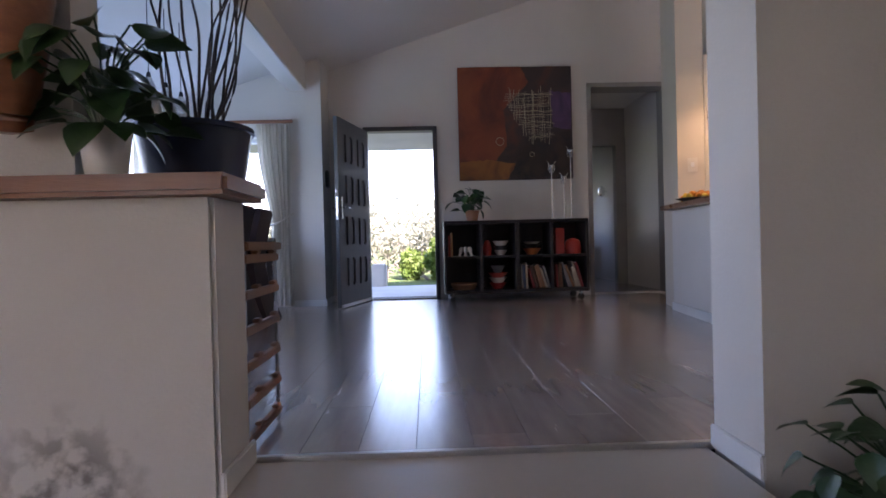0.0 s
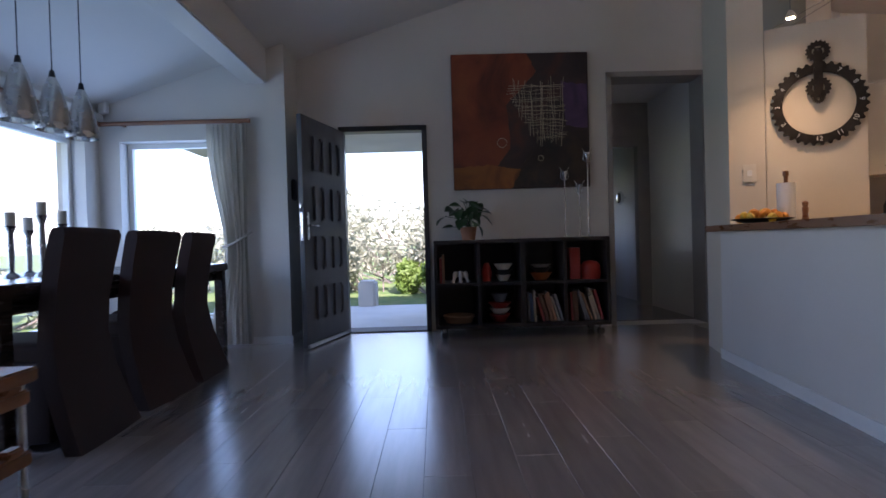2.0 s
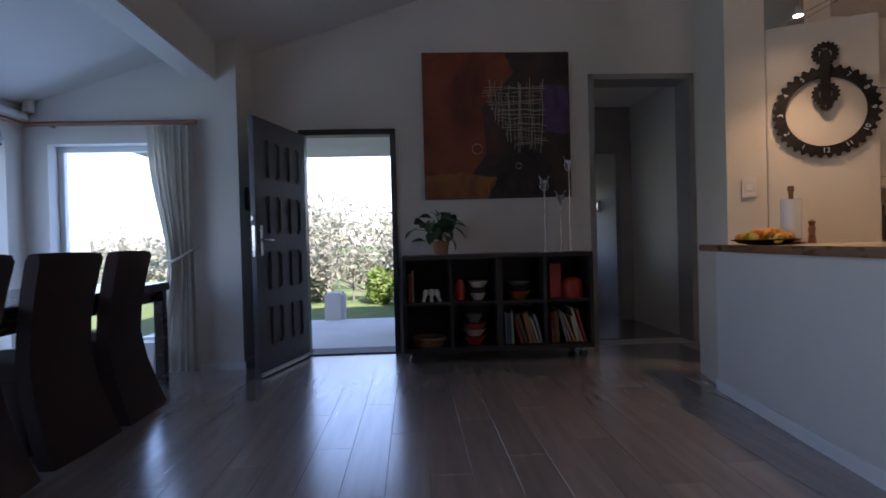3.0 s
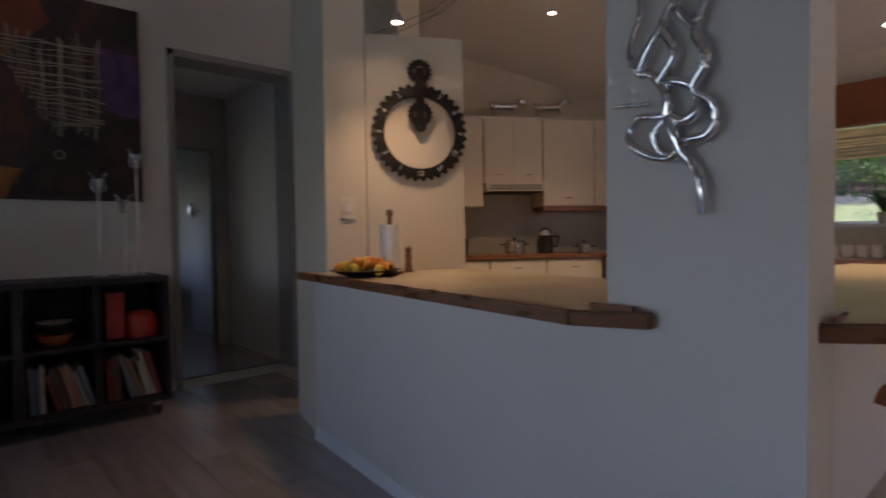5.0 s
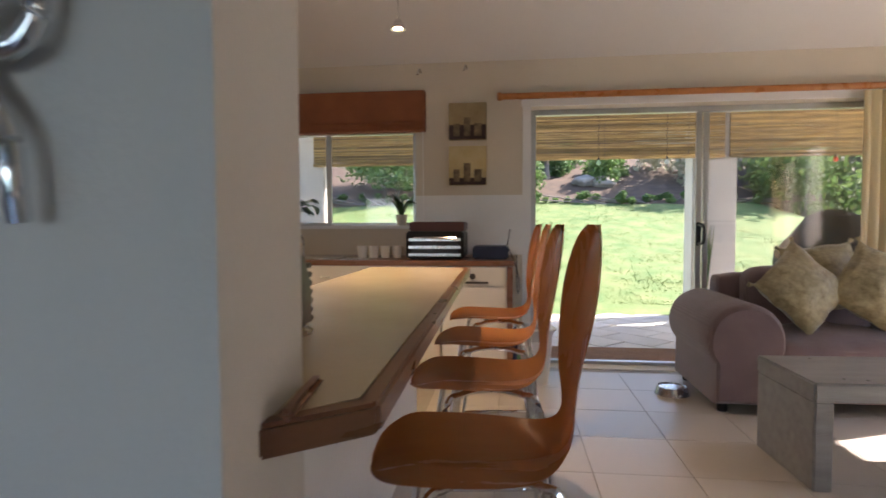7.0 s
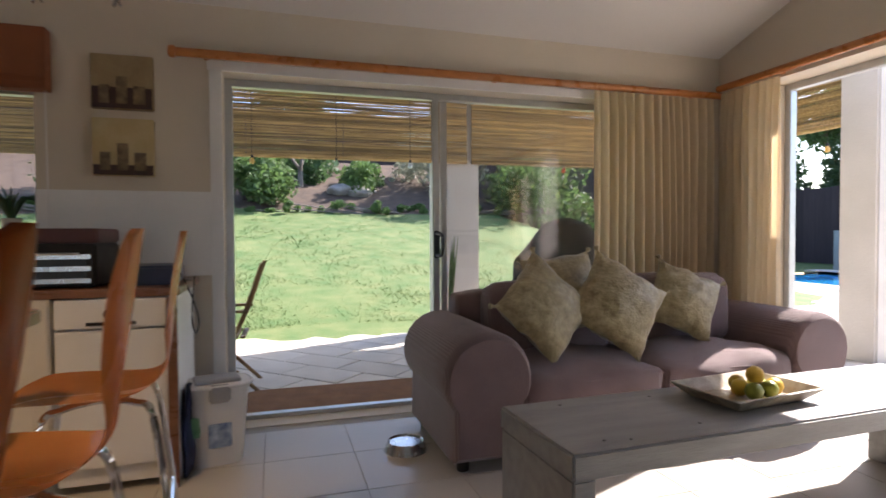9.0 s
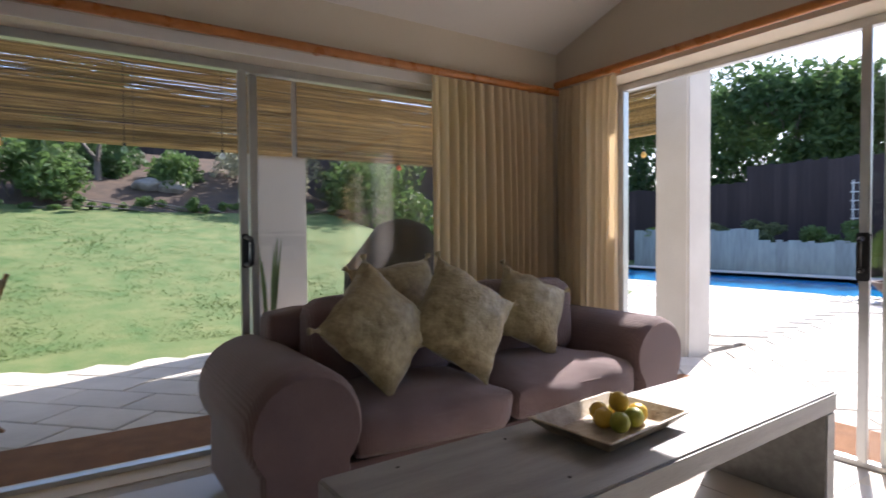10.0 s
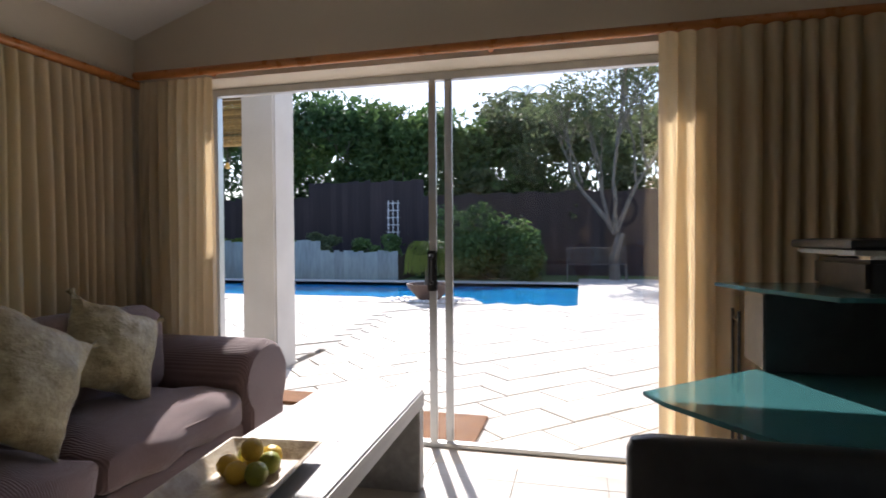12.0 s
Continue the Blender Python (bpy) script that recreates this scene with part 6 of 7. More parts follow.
# hob pots, coffee maker, bottles
def pot(x, y, r, h, label):
    p = thing("cooking_pot", label, "pot", KM @ pose(x, y, 0.9285))
    part("body", lathe([(0.0, 0.0), (r, 0.0), (r, h), (r * 0.96, h), (r * 0.96, 0.01), (0.0, 0.01)], 20), STEEL, p, smooth=True)
    part("lid", lathe([(r * 1.03, h), (r * 1.03, h + 0.006), (r * 0.4, h + 0.025), (0.0, h + 0.028)], 20), STEEL, p, smooth=True)
    part("knob", lathe([(0.0, h + 0.027), (0.008, h + 0.027), (0.016, h + 0.045), (0.0, h + 0.05)], 10), BLACK, p, smooth=True)
    for s in (-1, 1):
        part("handle", tube([(s * r, -0.02, h * 0.75), (s * (r + 0.05), 0.0, h * 0.78), (s * r, 0.02, h * 0.75)], 0.006, 6), BLACK, p)


pot(4.30, 5.34, 0.10, 0.12, "steel cooking pot with a lid on the hob")
pot(5.05, 5.40, 0.07, 0.08, "small steel saucepan on the worktop")
coffee = thing("coffee_maker", "dark coffee maker with a chrome top on the worktop", "coffee maker", KM @ pose(4.62, 5.36, 0.9285))
part("body", lathe([(0.0, 0.0), (0.08, 0.0), (0.085, 0.10), (0.07, 0.18), (0.0, 0.18)], 20), BLACK, coffee, smooth=True)
part("dome", lathe([(0.072, 0.18), (0.068, 0.22), (0.04, 0.25), (0.0, 0.26)], 20), CHROME, coffee, smooth=True)
part("handle", tube(bend([(0.08, 0, 0.17), (0.14, 0, 0.16), (0.13, 0, 0.08), (0.08, 0, 0.06)]), 0.009), BLACK, coffee)
for x, h in ((3.66, 0.30), (3.76, 0.24), (3.72, 0.34)):
    single("bottle", lathe([(0.0, 0.0), (0.035, 0.0), (0.036, h * 0.6), (0.014, h * 0.75), (0.014, h), (0.0, h)], 16), BLACK, "dark glass bottle on the worktop", "bottle", KM @ pose(x + 0.03, 5.22 + (x - 3.66) * 1.2, 0.9285), "bottles on the worktop", smooth=True)
for x, r in ((4.22, 8), (4.68, -6)):
    w = thing("wire_animal", "small silver wire animal ornament on the cabinet", "ornament", KM @ pose(x, 5.42, 2.2805, 0, 0, r), "ornaments on the cabinets")
    part("body", tube(bend([(-0.14, 0, 0.13), (0.0, 0, 0.12), (0.13, 0, 0.13)]), 0.035, 10), STEEL, w, smooth=True)
    part("head", tube(bend([(0.13, 0, 0.14), (0.18, 0, 0.19), (0.24, 0, 0.17)]), 0.024, 8), STEEL, w, smooth=True)
    for lx in (-0.11, 0.11):
        for ly in (-0.025, 0.025):
            part("leg", tube([(lx, ly, 0.12), (lx * 1.1, ly, 0.0)], 0.008, 6), STEEL, w)
# pelmet, wall prints, hooks, window plants
PELMET = surface("terracotta_cloth", (0.22, 0.07, 0.028), (0.30, 0.105, 0.045), 0.85, 6, bump=0.3, bump_scale=200)
bl = thing("roman_blind", "terracotta cloth blind raised above the kitchen window", "blind")
part("cloth", soft_box(5.98, 6.075, 2.98, 4.90, 1.94, 2.27, 0.008), PELMET, bl, smooth=True)
for k in range(3):
    part("fold", box(5.973, 5.982, 2.985, 4.895, 1.945 + 0.03 * k, 1.96 + 0.03 * k, 0.003), PELMET, bl)
part("cord", tube([(6.03, 3.0, 1.95), (6.04, 3.0, 1.22)], 0.003, 6), WHITE, bl)
def canvas_print(z0, z1, dark):
    p = thing("canvas_print", "small square canvas print in dusky gold and brown", "picture", group="prints by the window")
    part("canvas", box(6.045, 6.079, 2.48, 2.79, z0, z1, 0.003), surface("print_ground", (0.26, 0.18, 0.08) if dark else (0.45, 0.33, 0.14), (0.42, 0.33, 0.18) if dark else (0.6, 0.5, 0.28), 0.7, 6), p)
    part("print_band", box(6.042, 6.046, 2.485, 2.785, z0 + 0.004, z0 + (0.12 if dark else 0.06)), surface("print_shade", (0.03, 0.018, 0.02), (0.09, 0.05, 0.04), 0.7, 15), p)
    for k in range(3):
        part("print_shape", box(6.039, 6.0425, 2.52 + 0.09 * k, 2.58 + 0.085 * k, z0 + 0.03, z0 + 0.13 + 0.05 * (k % 2)), surface("print_shape_%s" % "abc"[k], (0.05, 0.03, 0.02), (0.30, 0.22, 0.12), 0.7, 22), p)


canvas_print(1.87, 2.17, True)
canvas_print(1.50, 1.82, False)
for y, z in ((3.02, 2.43), (2.64, 2.45)):
    single("wall_hook", tube(bend([(6.08, y, z), (6.04, y + 0.01, z + 0.02), (6.01, y + 0.02, z - 0.03)]), 0.008, 6), STEEL, "small metal hook high on the wall", "hook", group="wall hooks")

# cable spotlights
BULB = glow("warm_halogen", (1.0, 0.72, 0.40), 40)
def spot(x, y, z, watts, label):
    s = thing("spotlight", label, "spotlight", pose(x, y, z), "halogen spotlights")
    part("shade", lathe([(0.012, 0.055), (0.018, 0.05), (0.036, 0.004), (0.034, 0.004), (0.016, 0.046)], 18), CHROME, s, smooth=True)
    part("bulb", lathe([(0.0, 0.006), (0.022, 0.008), (0.0, 0.03)], 14), BULB, s, "glowing bulb")
    part("stem", tube([(0, 0, 0.05), (0, 0, roof(x) - z)], 0.003, 6), STEEL, s)
    lamp = new("spot_lamp", bpy.data.lights.new("spot_lamp", 'SPOT'))
    lamp.data.energy = watts
    lamp.data.color = (1.0, 0.68, 0.36)
    lamp.data.spot_size = radians(110)
    lamp.data.spot_blend = 1.0
    lamp.data.shadow_soft_size = 0.03
    lamp.location = (x, y, z - 0.01)


spot(4.28, 2.855, 2.16, 19, "small chrome halogen spotlight over the breakfast bar")
spot(2.34, 4.39, 2.15, 7, "small chrome halogen spotlight over the bar")
spot(4.15, 4.85, 2.78, 34, "small chrome halogen spotlight in the kitchen")
wires = thing("light_cable", "thin steel cable that carries the spotlights", "cable")
part("cable", tube([(2.45, 5.0, 2.24), (2.5, 4.3, 2.235), (2.2, 3.0, 2.30)], 0.003, 6), STEEL, wires)
part("cable", tube([(2.56, 5.0, 2.24), (2.55, 4.3, 2.235), (2.25, 3.06, 2.30)], 0.003, 6), STEEL, wires)

# bin by the worktop end
pail = thing("storage_bin", "white plastic pet food bin with a grey lid and printed label", "bin", pose(5.62, 2.13, 0, 0, 0, 12))
bm = bmesh.new()
prev = None
for z, a, b in ((0.0, 0.085, 0.12), (0.36, 0.105, 0.15), (0.40, 0.118, 0.165), (0.415, 0.118, 0.165)):
    ring = []
    for k in range(28):
        t = 2 * math.pi * k / 28
        ring.append(bm.verts.new((a * abs(math.cos(t)) ** 0.6 * (1 if math.cos(t) > 0 else -1), b * abs(math.sin(t)) ** 0.6 * (1 if math.sin(t) > 0 else -1), z)))
    if prev:
        for k in range(28):
            bm.faces.new((prev[k], prev[(k + 1) % 28], ring[(k + 1) % 28], ring[k]))
    else:
        bm.faces.new(ring[::-1])
    prev = ring
bm.faces.new(prev)
part("body", bm, WHITE, pail, smooth=True)
GREY = surface("grey_plastic", (0.30, 0.30, 0.31), (0.38, 0.38, 0.39), 0.5, 6, bump=0.05)
part("lid", soft_box(-0.075, 0.075, -0.11, 0.11, 0.412, 0.435, 0.01), GREY, pail, "grey lid", smooth=True)
part("rim", tube([(0.122 * abs(math.cos(t)) ** 0.6 * (1 if math.cos(t) > 0 else -1), 0.168 * abs(math.sin(t)) ** 0.6 * (1 if math.sin(t) > 0 else -1), 0.408) for t in (2 * math.pi * k / 28 for k in range(28))], 0.011, 8, closed=True), WHITE, pail, smooth=True)
part("spout", box(-0.135, -0.10, -0.05, 0.05, 0.33, 0.42, 0.01), GREY, pail)
part("label", box(-0.112, -0.094, -0.055, 0.055, 0.10, 0.22, 0.004), surface("blue_print", (0.02, 0.07, 0.25), (0.5, 0.6, 0.7), 0.5, 25), pail, "blue and white printed label")
part("label", box(-0.092, -0.06, 0.09, 0.139, 0.16, 0.26, 0.004), surface("green_print", (0.05, 0.22, 0.10), (0.2, 0.42, 0.22), 0.5, 18), pail, "green printed label")
single("folded_bag", soft_box(5.42, 5.60, 2.235, 2.262, 0.0, 0.42, 0.012, 0.01, 3, rough=0.02), surface("navy_cloth", (0.01, 0.016, 0.05), (0.025, 0.035, 0.09), 0.8, 8, bump=0.4), "folded navy cloth bag against the end panel", "bag", smooth=True)

# ---- hall and dining room ----
DOORPAINT = surface("dark_grey_door_paint", (0.075, 0.075, 0.08), (0.115, 0.115, 0.12), 0.5, 5, bump=0.15, bump_scale=50, stretch=(3, 3, 0.6))
hinge, free = Vector((-0.70, 6.655)), Vector((-0.92, 5.83))
ang = math.degrees(math.atan2(free.y - hinge.y, free.x - hinge.x))
leaf = thing("front_door", "dark grey timber front door with raised mouldings, wide open", "door", pose(hinge.x, hinge.y, 0.012, 0, 0, ang))
L = (free - hinge).length
part("leaf", box(0.0, L, -0.045, 0.0, 0.0, 2.0, 0.004), DOORPAINT, leaf)
for side, y in (("front", 0.006), ("back", -0.051)):
    for row in range(4):
        z0 = 0.22 + 0.44 * row
        for k in range(4):
            x0 = 0.12 + 0.175 * k
            bm = bmesh.new()
            box(x0, x0 + 0.028, y - 0.012, y + 0.012, z0, z0 + 0.30, 0.006, bm)
            for e in (z0, z0 + 0.27):
                box(x0 - 0.03 * (k % 2) , x0 + 0.028 + 0.03 * (1 - k % 2), y - 0.010, y + 0.010, e, e + 0.03, 0.006, bm)
            part("moulding", bm, DOORPAINT, leaf)
part("handle_plate", box(L - 0.085, L - 0.045, 0.001, 0.008, 0.93, 1.16, 0.002), STEEL, leaf)
part("handle", tube(bend([(L - 0.065, 0.006, 1.05), (L - 0.065, 0.05, 1.05), (L - 0.10, 0.055, 1.05), (L - 0.17, 0.055, 1.045)]), 0.009), STEEL, leaf, "steel lever handle", smooth=True)
part("handle", tube(bend([(L - 0.065, -0.05, 1.05), (L - 0.065, -0.095, 1.05), (L - 0.17, -0.10, 1.045)]), 0.009), STEEL, leaf, "steel lever handle", smooth=True)
part("lock_plate", box(L - 0.0005, L + 0.003, -0.034, -0.010, 0.92, 1.16, 0.001), STEEL, leaf)
part("deadbolt", box(L, L + 0.02, -0.03, -0.014, 1.20, 1.23, 0.002), STEEL, leaf)
part("weather_bar", box(0.0, L, 0.0005, 0.022, 0.0, 0.03, 0.005), ALU, leaf)
single("intercom", box(-1.149, -1.115, 6.33, 6.43, 1.32, 1.52, 0.01), BLACK, "black intercom handset on the nib wall", "intercom")

# painting
art = thing("painting", "large abstract canvas in rust, black and purple", "painting")


def painted(name, stops, scale, seed, warp=1.5):
    """Brushed paint: colours along a distorted noise."""
    m = surface(name, (0.1, 0.05, 0.05), (0.2, 0.1, 0.1), 0.5, 3, bump=0.3, bump_scale=90)
    n, l = m.node_tree.nodes, m.node_tree.links
    tc = n.new("ShaderNodeTexCoord")
    mp = n.new("ShaderNodeMapping")
    mp.inputs["Location"].default_value = (seed, seed * 2, 0)
    l.new(tc.outputs["Object"], mp.inputs[0])
    t = n.new("ShaderNodeTexNoise")
    t.inputs["Scale"].default_value = scale
    t.inputs["Detail"].default_value = 7
    t.inputs["Distortion"].default_value = warp
    l.new(mp.outputs[0], t.inputs["Vector"])
    r = n.new("ShaderNodeValToRGB")
    e = r.color_ramp.elements
    e[0].position, e[0].color = stops[0][0], (*stops[0][1], 1)
    e[1].position, e[1].color = stops[-1][0], (*stops[-1][1], 1)
    for p, c in stops[1:-1]:
        k = e.new(p)
        k.color = (*c, 1)
    l.new(t.outputs["Fac"], r.inputs[0])
    l.new(r.outputs[0], n["Principled BSDF"].inputs["Base Color"])
    return m


RUST = painted("rust_paint", [(0.3, (0.06, 0.014, 0.010)), (0.5, (0.20, 0.042, 0.018)), (0.7, (0.28, 0.075, 0.025))], 1.6, 2)
DARKP = painted("dark_paint", [(0.3, (0.018, 0.012, 0.014)), (0.55, (0.05, 0.028, 0.026)), (0.75, (0.11, 0.035, 0.022))], 2.2, 5)
OCHREP = painted("ochre_paint", [(0.3, (0.12, 0.035, 0.014)), (0.55, (0.30, 0.115, 0.022)), (0.75, (0.20, 0.06, 0.02))], 2.5, 7)
PURPLE = painted("purple_paint", [(0.35, (0.05, 0.025, 0.075)), (0.6, (0.12, 0.06, 0.16))], 2.5, 9)
BLACKP = painted("black_paint", [(0.35, (0.010, 0.009, 0.010)), (0.65, (0.05, 0.028, 0.02))], 3.5, 3)
THREAD = surface("pale_paint_strokes", (0.36, 0.31, 0.20), (0.54, 0.48, 0.35), 0.6, 12, bump=0.3)
X0, X1, Z0, Z1 = 0.39, 1.75, 1.40, 2.74
part("canvas", box(X0, X1, 6.635, 6.675, Z0, Z1, 0.004), DARKP, art)


def patch(name, pts, m, y):
    """A ragged-edged field of paint on the canvas."""
    bm = bmesh.new()
    q = []
    for (a, b), (c, d) in zip(pts, pts[1:] + pts[:1]):
        for k in range(8):
            t = k / 8
            u, v = a + (c - a) * t, b + (d - b) * t
            j = 0.012 if 0.01 < u < 0.99 and 0.01 < v < 0.99 else 0
            q.append((min(1, max(0, u + j * noise.noise((u * 30, v * 30, y * 100)))), min(1, max(0, v + j * noise.noise((v * 30, u * 30, 3))))))
    lo = [bm.verts.new((X0 + u * (X1 - X0), y, Z0 + v * (Z1 - Z0))) for u, v in q]
    hi = [bm.verts.new((X0 + u * (X1 - X0), y + 0.0035, Z0 + v * (Z1 - Z0))) for u, v in q]
    bm.faces.new(lo)
    bm.faces.new(hi[::-1])
    for k in range(len(lo)):
        bm.faces.new((lo[k], lo[(k + 1) % len(lo)], hi[(k + 1) % len(lo)], hi[k]))
    part(name, bm, m, art)


patch("paint_field", [(0.0, 0.16), (0.30, 0.14), (0.42, 0.30), (0.40, 0.62), (0.62, 0.86), (0.55, 1.0), (0.0, 1.0)], RUST, 6.6312)
patch("paint_field", [(0.0, 0.0), (0.42, 0.0), (0.50, 0.14), (0.24, 0.18), (0.0, 0.16)], OCHREP, 6.6305)
patch("paint_field", [(0.44, 0.02), (0.98, 0.02), (0.98, 0.42), (0.70, 0.40), (0.56, 0.28), (0.50, 0.15)], BLACKP, 6.6300)
patch("paint_field", [(0.83, 0.46), (0.99, 0.44), (0.99, 0.76), (0.80, 0.78)], PURPLE, 6.6308)
random.seed(11)
strokes = bmesh.new()
def stroke(a, b, w):
    pa, pb = Vector(a), Vector(b)
    pts = [pa.lerp(pb, k / 5) + Vector((random.uniform(-.008, .008), random.uniform(-.008, .008))) for k in range(6)]
    tube([(X0 + u * (X1 - X0), 6.628, Z0 + v * (Z1 - Z0)) for u, v in pts], w, 5, strokes)


for k in range(20):
    v = 0.36 + 0.40 * k / 19
    lo = 0.41 + max(0, 0.70 - v) * 0.62 + random.uniform(-0.02, 0.02)
    stroke((lo, v), (0.80 + random.uniform(-0.03, 0.04), v + random.uniform(-0.02, 0.02)), random.uniform(0.0012, 0.0034))
for k in range(19):
    u = 0.43 + 0.37 * k / 18
    bot = max(0.32, 0.72 - (u - 0.40) * 1.9) + random.uniform(-0.02, 0.03)
    stroke((u, bot), (u + random.uniform(-0.02, 0.02), 0.74 + random.uniform(-0.03, 0.08)), random.uniform(0.0012, 0.0034))
for cx, cz, r in ((0.36, 0.34, 0.035), (0.64, 0.22, 0.02)):
    tube([(X0 + (cx + r * math.cos(a)) * 1.36, 6.628, Z0 + (cz + r * math.sin(a)) * 1.34) for a in (2 * math.pi * k / 18 for k in range(18))], 0.003, 5, strokes, closed=True)
tagged(part("paint_stroke", strokes, THREAD, art, "woven net of pale paint strokes"), kind="stuff")

# bookcase
case = thing("bookcase", "black-brown open bookcase on castors, two rows of four bays", "bookcase")
CX0, CX1, CY0, CY1, CZ0, CZ1 = 0.17, 1.76, 6.09, 6.56, 0.10, 0.90
part("top", box(CX0, CX1, CY0, CY1, CZ1 - 0.035, CZ1, 0.004), BLACKWOOD, case)
part("bottom", box(CX0, CX1, CY0, CY1, CZ0, CZ0 + 0.035, 0.004), BLACKWOOD, case)
part("shelf", box(CX0 + 0.03, CX1 - 0.03, CY0 + 0.005, CY1 - 0.01, 0.485, 0.51, 0.003), BLACKWOOD, case)
part("back_panel", box(CX0 + 0.01, CX1 - 0.01, CY1 - 0.012, CY1 - 0.002, CZ0 + 0.03, CZ1 - 0.03), BLACKWOOD, case)
for k in range(5):
    x = CX0 + (CX1 - CX0 - 0.03) * k / 4
    w = 0.045 if k == 2 else 0.03
    part("upright", box(x, x + w, CY0 + 0.002, CY1 - 0.012, CZ0 + 0.034, CZ1 - 0.034, 0.003), BLACKWOOD, case)
for x in (CX0 + 0.08, CX1 - 0.08):
    for y in (CY0 + 0.07, CY1 - 0.07):
        part("castor", lathe([(0.0, -0.014), (0.036, -0.014), (0.036, 0.014), (0.0, 0.014)], 14, m=pose(x, y, 0.037, 90, 0, 25)), BLACK, case)
        part("castor_fork", box(x - 0.012, x + 0.012, y - 0.02, y + 0.02, 0.06, 0.101, 0.003), STEEL, case)
bay = lambda k: CX0 + 0.03 + (CX1 - CX0 - 0.03) * k / 4
UP, DOWN = 0.5105, 0.1355
RED = surface("red_lacquer", (0.36, 0.025, 0.015), (0.46, 0.045, 0.025), 0.35, 6, bump=0.05)
CREAMC = surface("cream_ceramic", (0.55, 0.50, 0.42), (0.65, 0.60, 0.52), 0.3, 6, bump=0.05)
TERRA = surface("orange_glaze", (0.42, 0.10, 0.03), (0.52, 0.16, 0.05), 0.3, 6)
BOOKS = [surface("book_cover_" + n, c, tuple(min(1, q * 1.4) for q in c), 0.6, 10, vary=0.1) for n, c in
         (("cream", (0.34, 0.29, 0.22)), ("red", (0.20, 0.03, 0.025)), ("tan", (0.24, 0.12, 0.06)), ("grey", (0.16, 0.16, 0.17)), ("blue", (0.05, 0.08, 0.16)), ("brown", (0.10, 0.05, 0.03)))]
random.seed(21)
def book(x, z, t, h, lean, m, d=0.20):
    b = thing("book", "upright book leaning on the bookcase shelf", "book", pose(x, CY0 + 0.05, z, 0, lean, 0), "books in the bookcase")
    part("cover", box(0, t, 0.0, d, 0.0, h, 0.002), m, b)
    part("page_block", box(0.003, t - 0.003, 0.004, d + 0.0008, 0.004, h + 0.0006), CREAMC, b, "cream page block")


for k, count in ((2, 9), (3, 9)):
    x = bay(k) + 0.04
    for i in range(count):
        t = random.uniform(0.014, 0.032)
        lean = -random.uniform(0, 3) if i < 3 else -random.uniform(9, 20)
        book(x + 0.05 * (i >= 3), DOWN + 0.004, t, random.uniform(0.22, 0.30), lean, random.choice(BOOKS))
        x += t + 0.004 if i < 2 else t + 0.010
for k, x in enumerate((bay(0) + 0.02, bay(0) + 0.045)):
    book(x, UP, 0.02, 0.23 + 0.03 * k, 0, BOOKS[1 + k])


def bowl_stack(x, z, stack, label):
    for r, h, m, up in stack:
        single("bowl", lathe([(0.0, 0.0), (r * 0.5, 0.0), (r, h), (r * 0.95, h), (r * 0.45, 0.01), (0.0, 0.01)], 24), m, label, "bowl", pose(x, CY0 + 0.17, z + up), "bowls in the bookcase", smooth=True)


bowl_stack(bay(1) + 0.22, UP, ((0.075, 0.06, CREAMC, 0.0), (0.085, 0.06, BLACK, 0.05), (0.09, 0.06, CREAMC, 0.10)), "stacked dark and cream ceramic bowl")
bowl_stack(bay(1) + 0.18, DOWN, ((0.10, 0.07, RED, 0.0), (0.105, 0.06, CREAMC, 0.07), (0.11, 0.06, RED, 0.12), (0.08, 0.08, BOOKS[3], 0.18)), "stacked striped ceramic bowl")
bowl_stack(bay(2) + 0.18, UP, ((0.105, 0.07, TERRA, 0.0), (0.10, 0.05, BLACK, 0.07), (0.10, 0.03, CREAMC, 0.115)), "stacked orange and cream bowl")
single("vase", lathe([(0.0, 0.0), (0.04, 0.0), (0.05, 0.08), (0.035, 0.14), (0.02, 0.17), (0.0, 0.17)], 20), RED, "dark red ceramic vase in the bookcase", "vase", pose(bay(1) + 0.07, CY0 + 0.2, UP), smooth=True)
single("red_box", box(0, 0.10, 0, 0.14, 0, 0.29, 0.004), RED, "tall red lacquered box in the bookcase", "box", pose(bay(3) + 0.05, CY0 + 0.12, UP))
single("red_pot", lathe([(0.0, 0.0), (0.085, 0.0), (0.095, 0.05), (0.085, 0.13), (0.06, 0.16), (0.02, 0.17), (0.0, 0.17)], 24), RED, "round glossy red lidded pot", "pot", pose(bay(3) + 0.25, CY0 + 0.15, UP), smooth=True)
for k in range(3):
    single("silver_ornament", lathe([(0.0, 0.0), (0.02, 0.0), (0.012, 0.03), (0.026, 0.07), (0.02, 0.10), (0.0, 0.11)], 14), CREAMC, "small silver and cream ornament on the shelf", "ornament",
           pose(bay(0) + 0.14 + 0.07 * k, CY0 + 0.12, UP, 0, 18 - 18 * k, 0), "ornaments in the bookcase", smooth=True)
single("basket", lathe([(0.0, 0.0), (0.12, 0.0), (0.15, 0.06), (0.145, 0.07), (0.11, 0.01), (0.0, 0.01)], 24), BOOKS[2], "low woven basket on the lower shelf", "basket", pose(bay(0) + 0.19, CY0 + 0.2, DOWN), smooth=True)


# leafy plants
LEAF = surface("dark_green_leaf", (0.014, 0.042, 0.014), (0.036, 0.088, 0.026), 0.35, 5, bump=0.15, bump_scale=60)


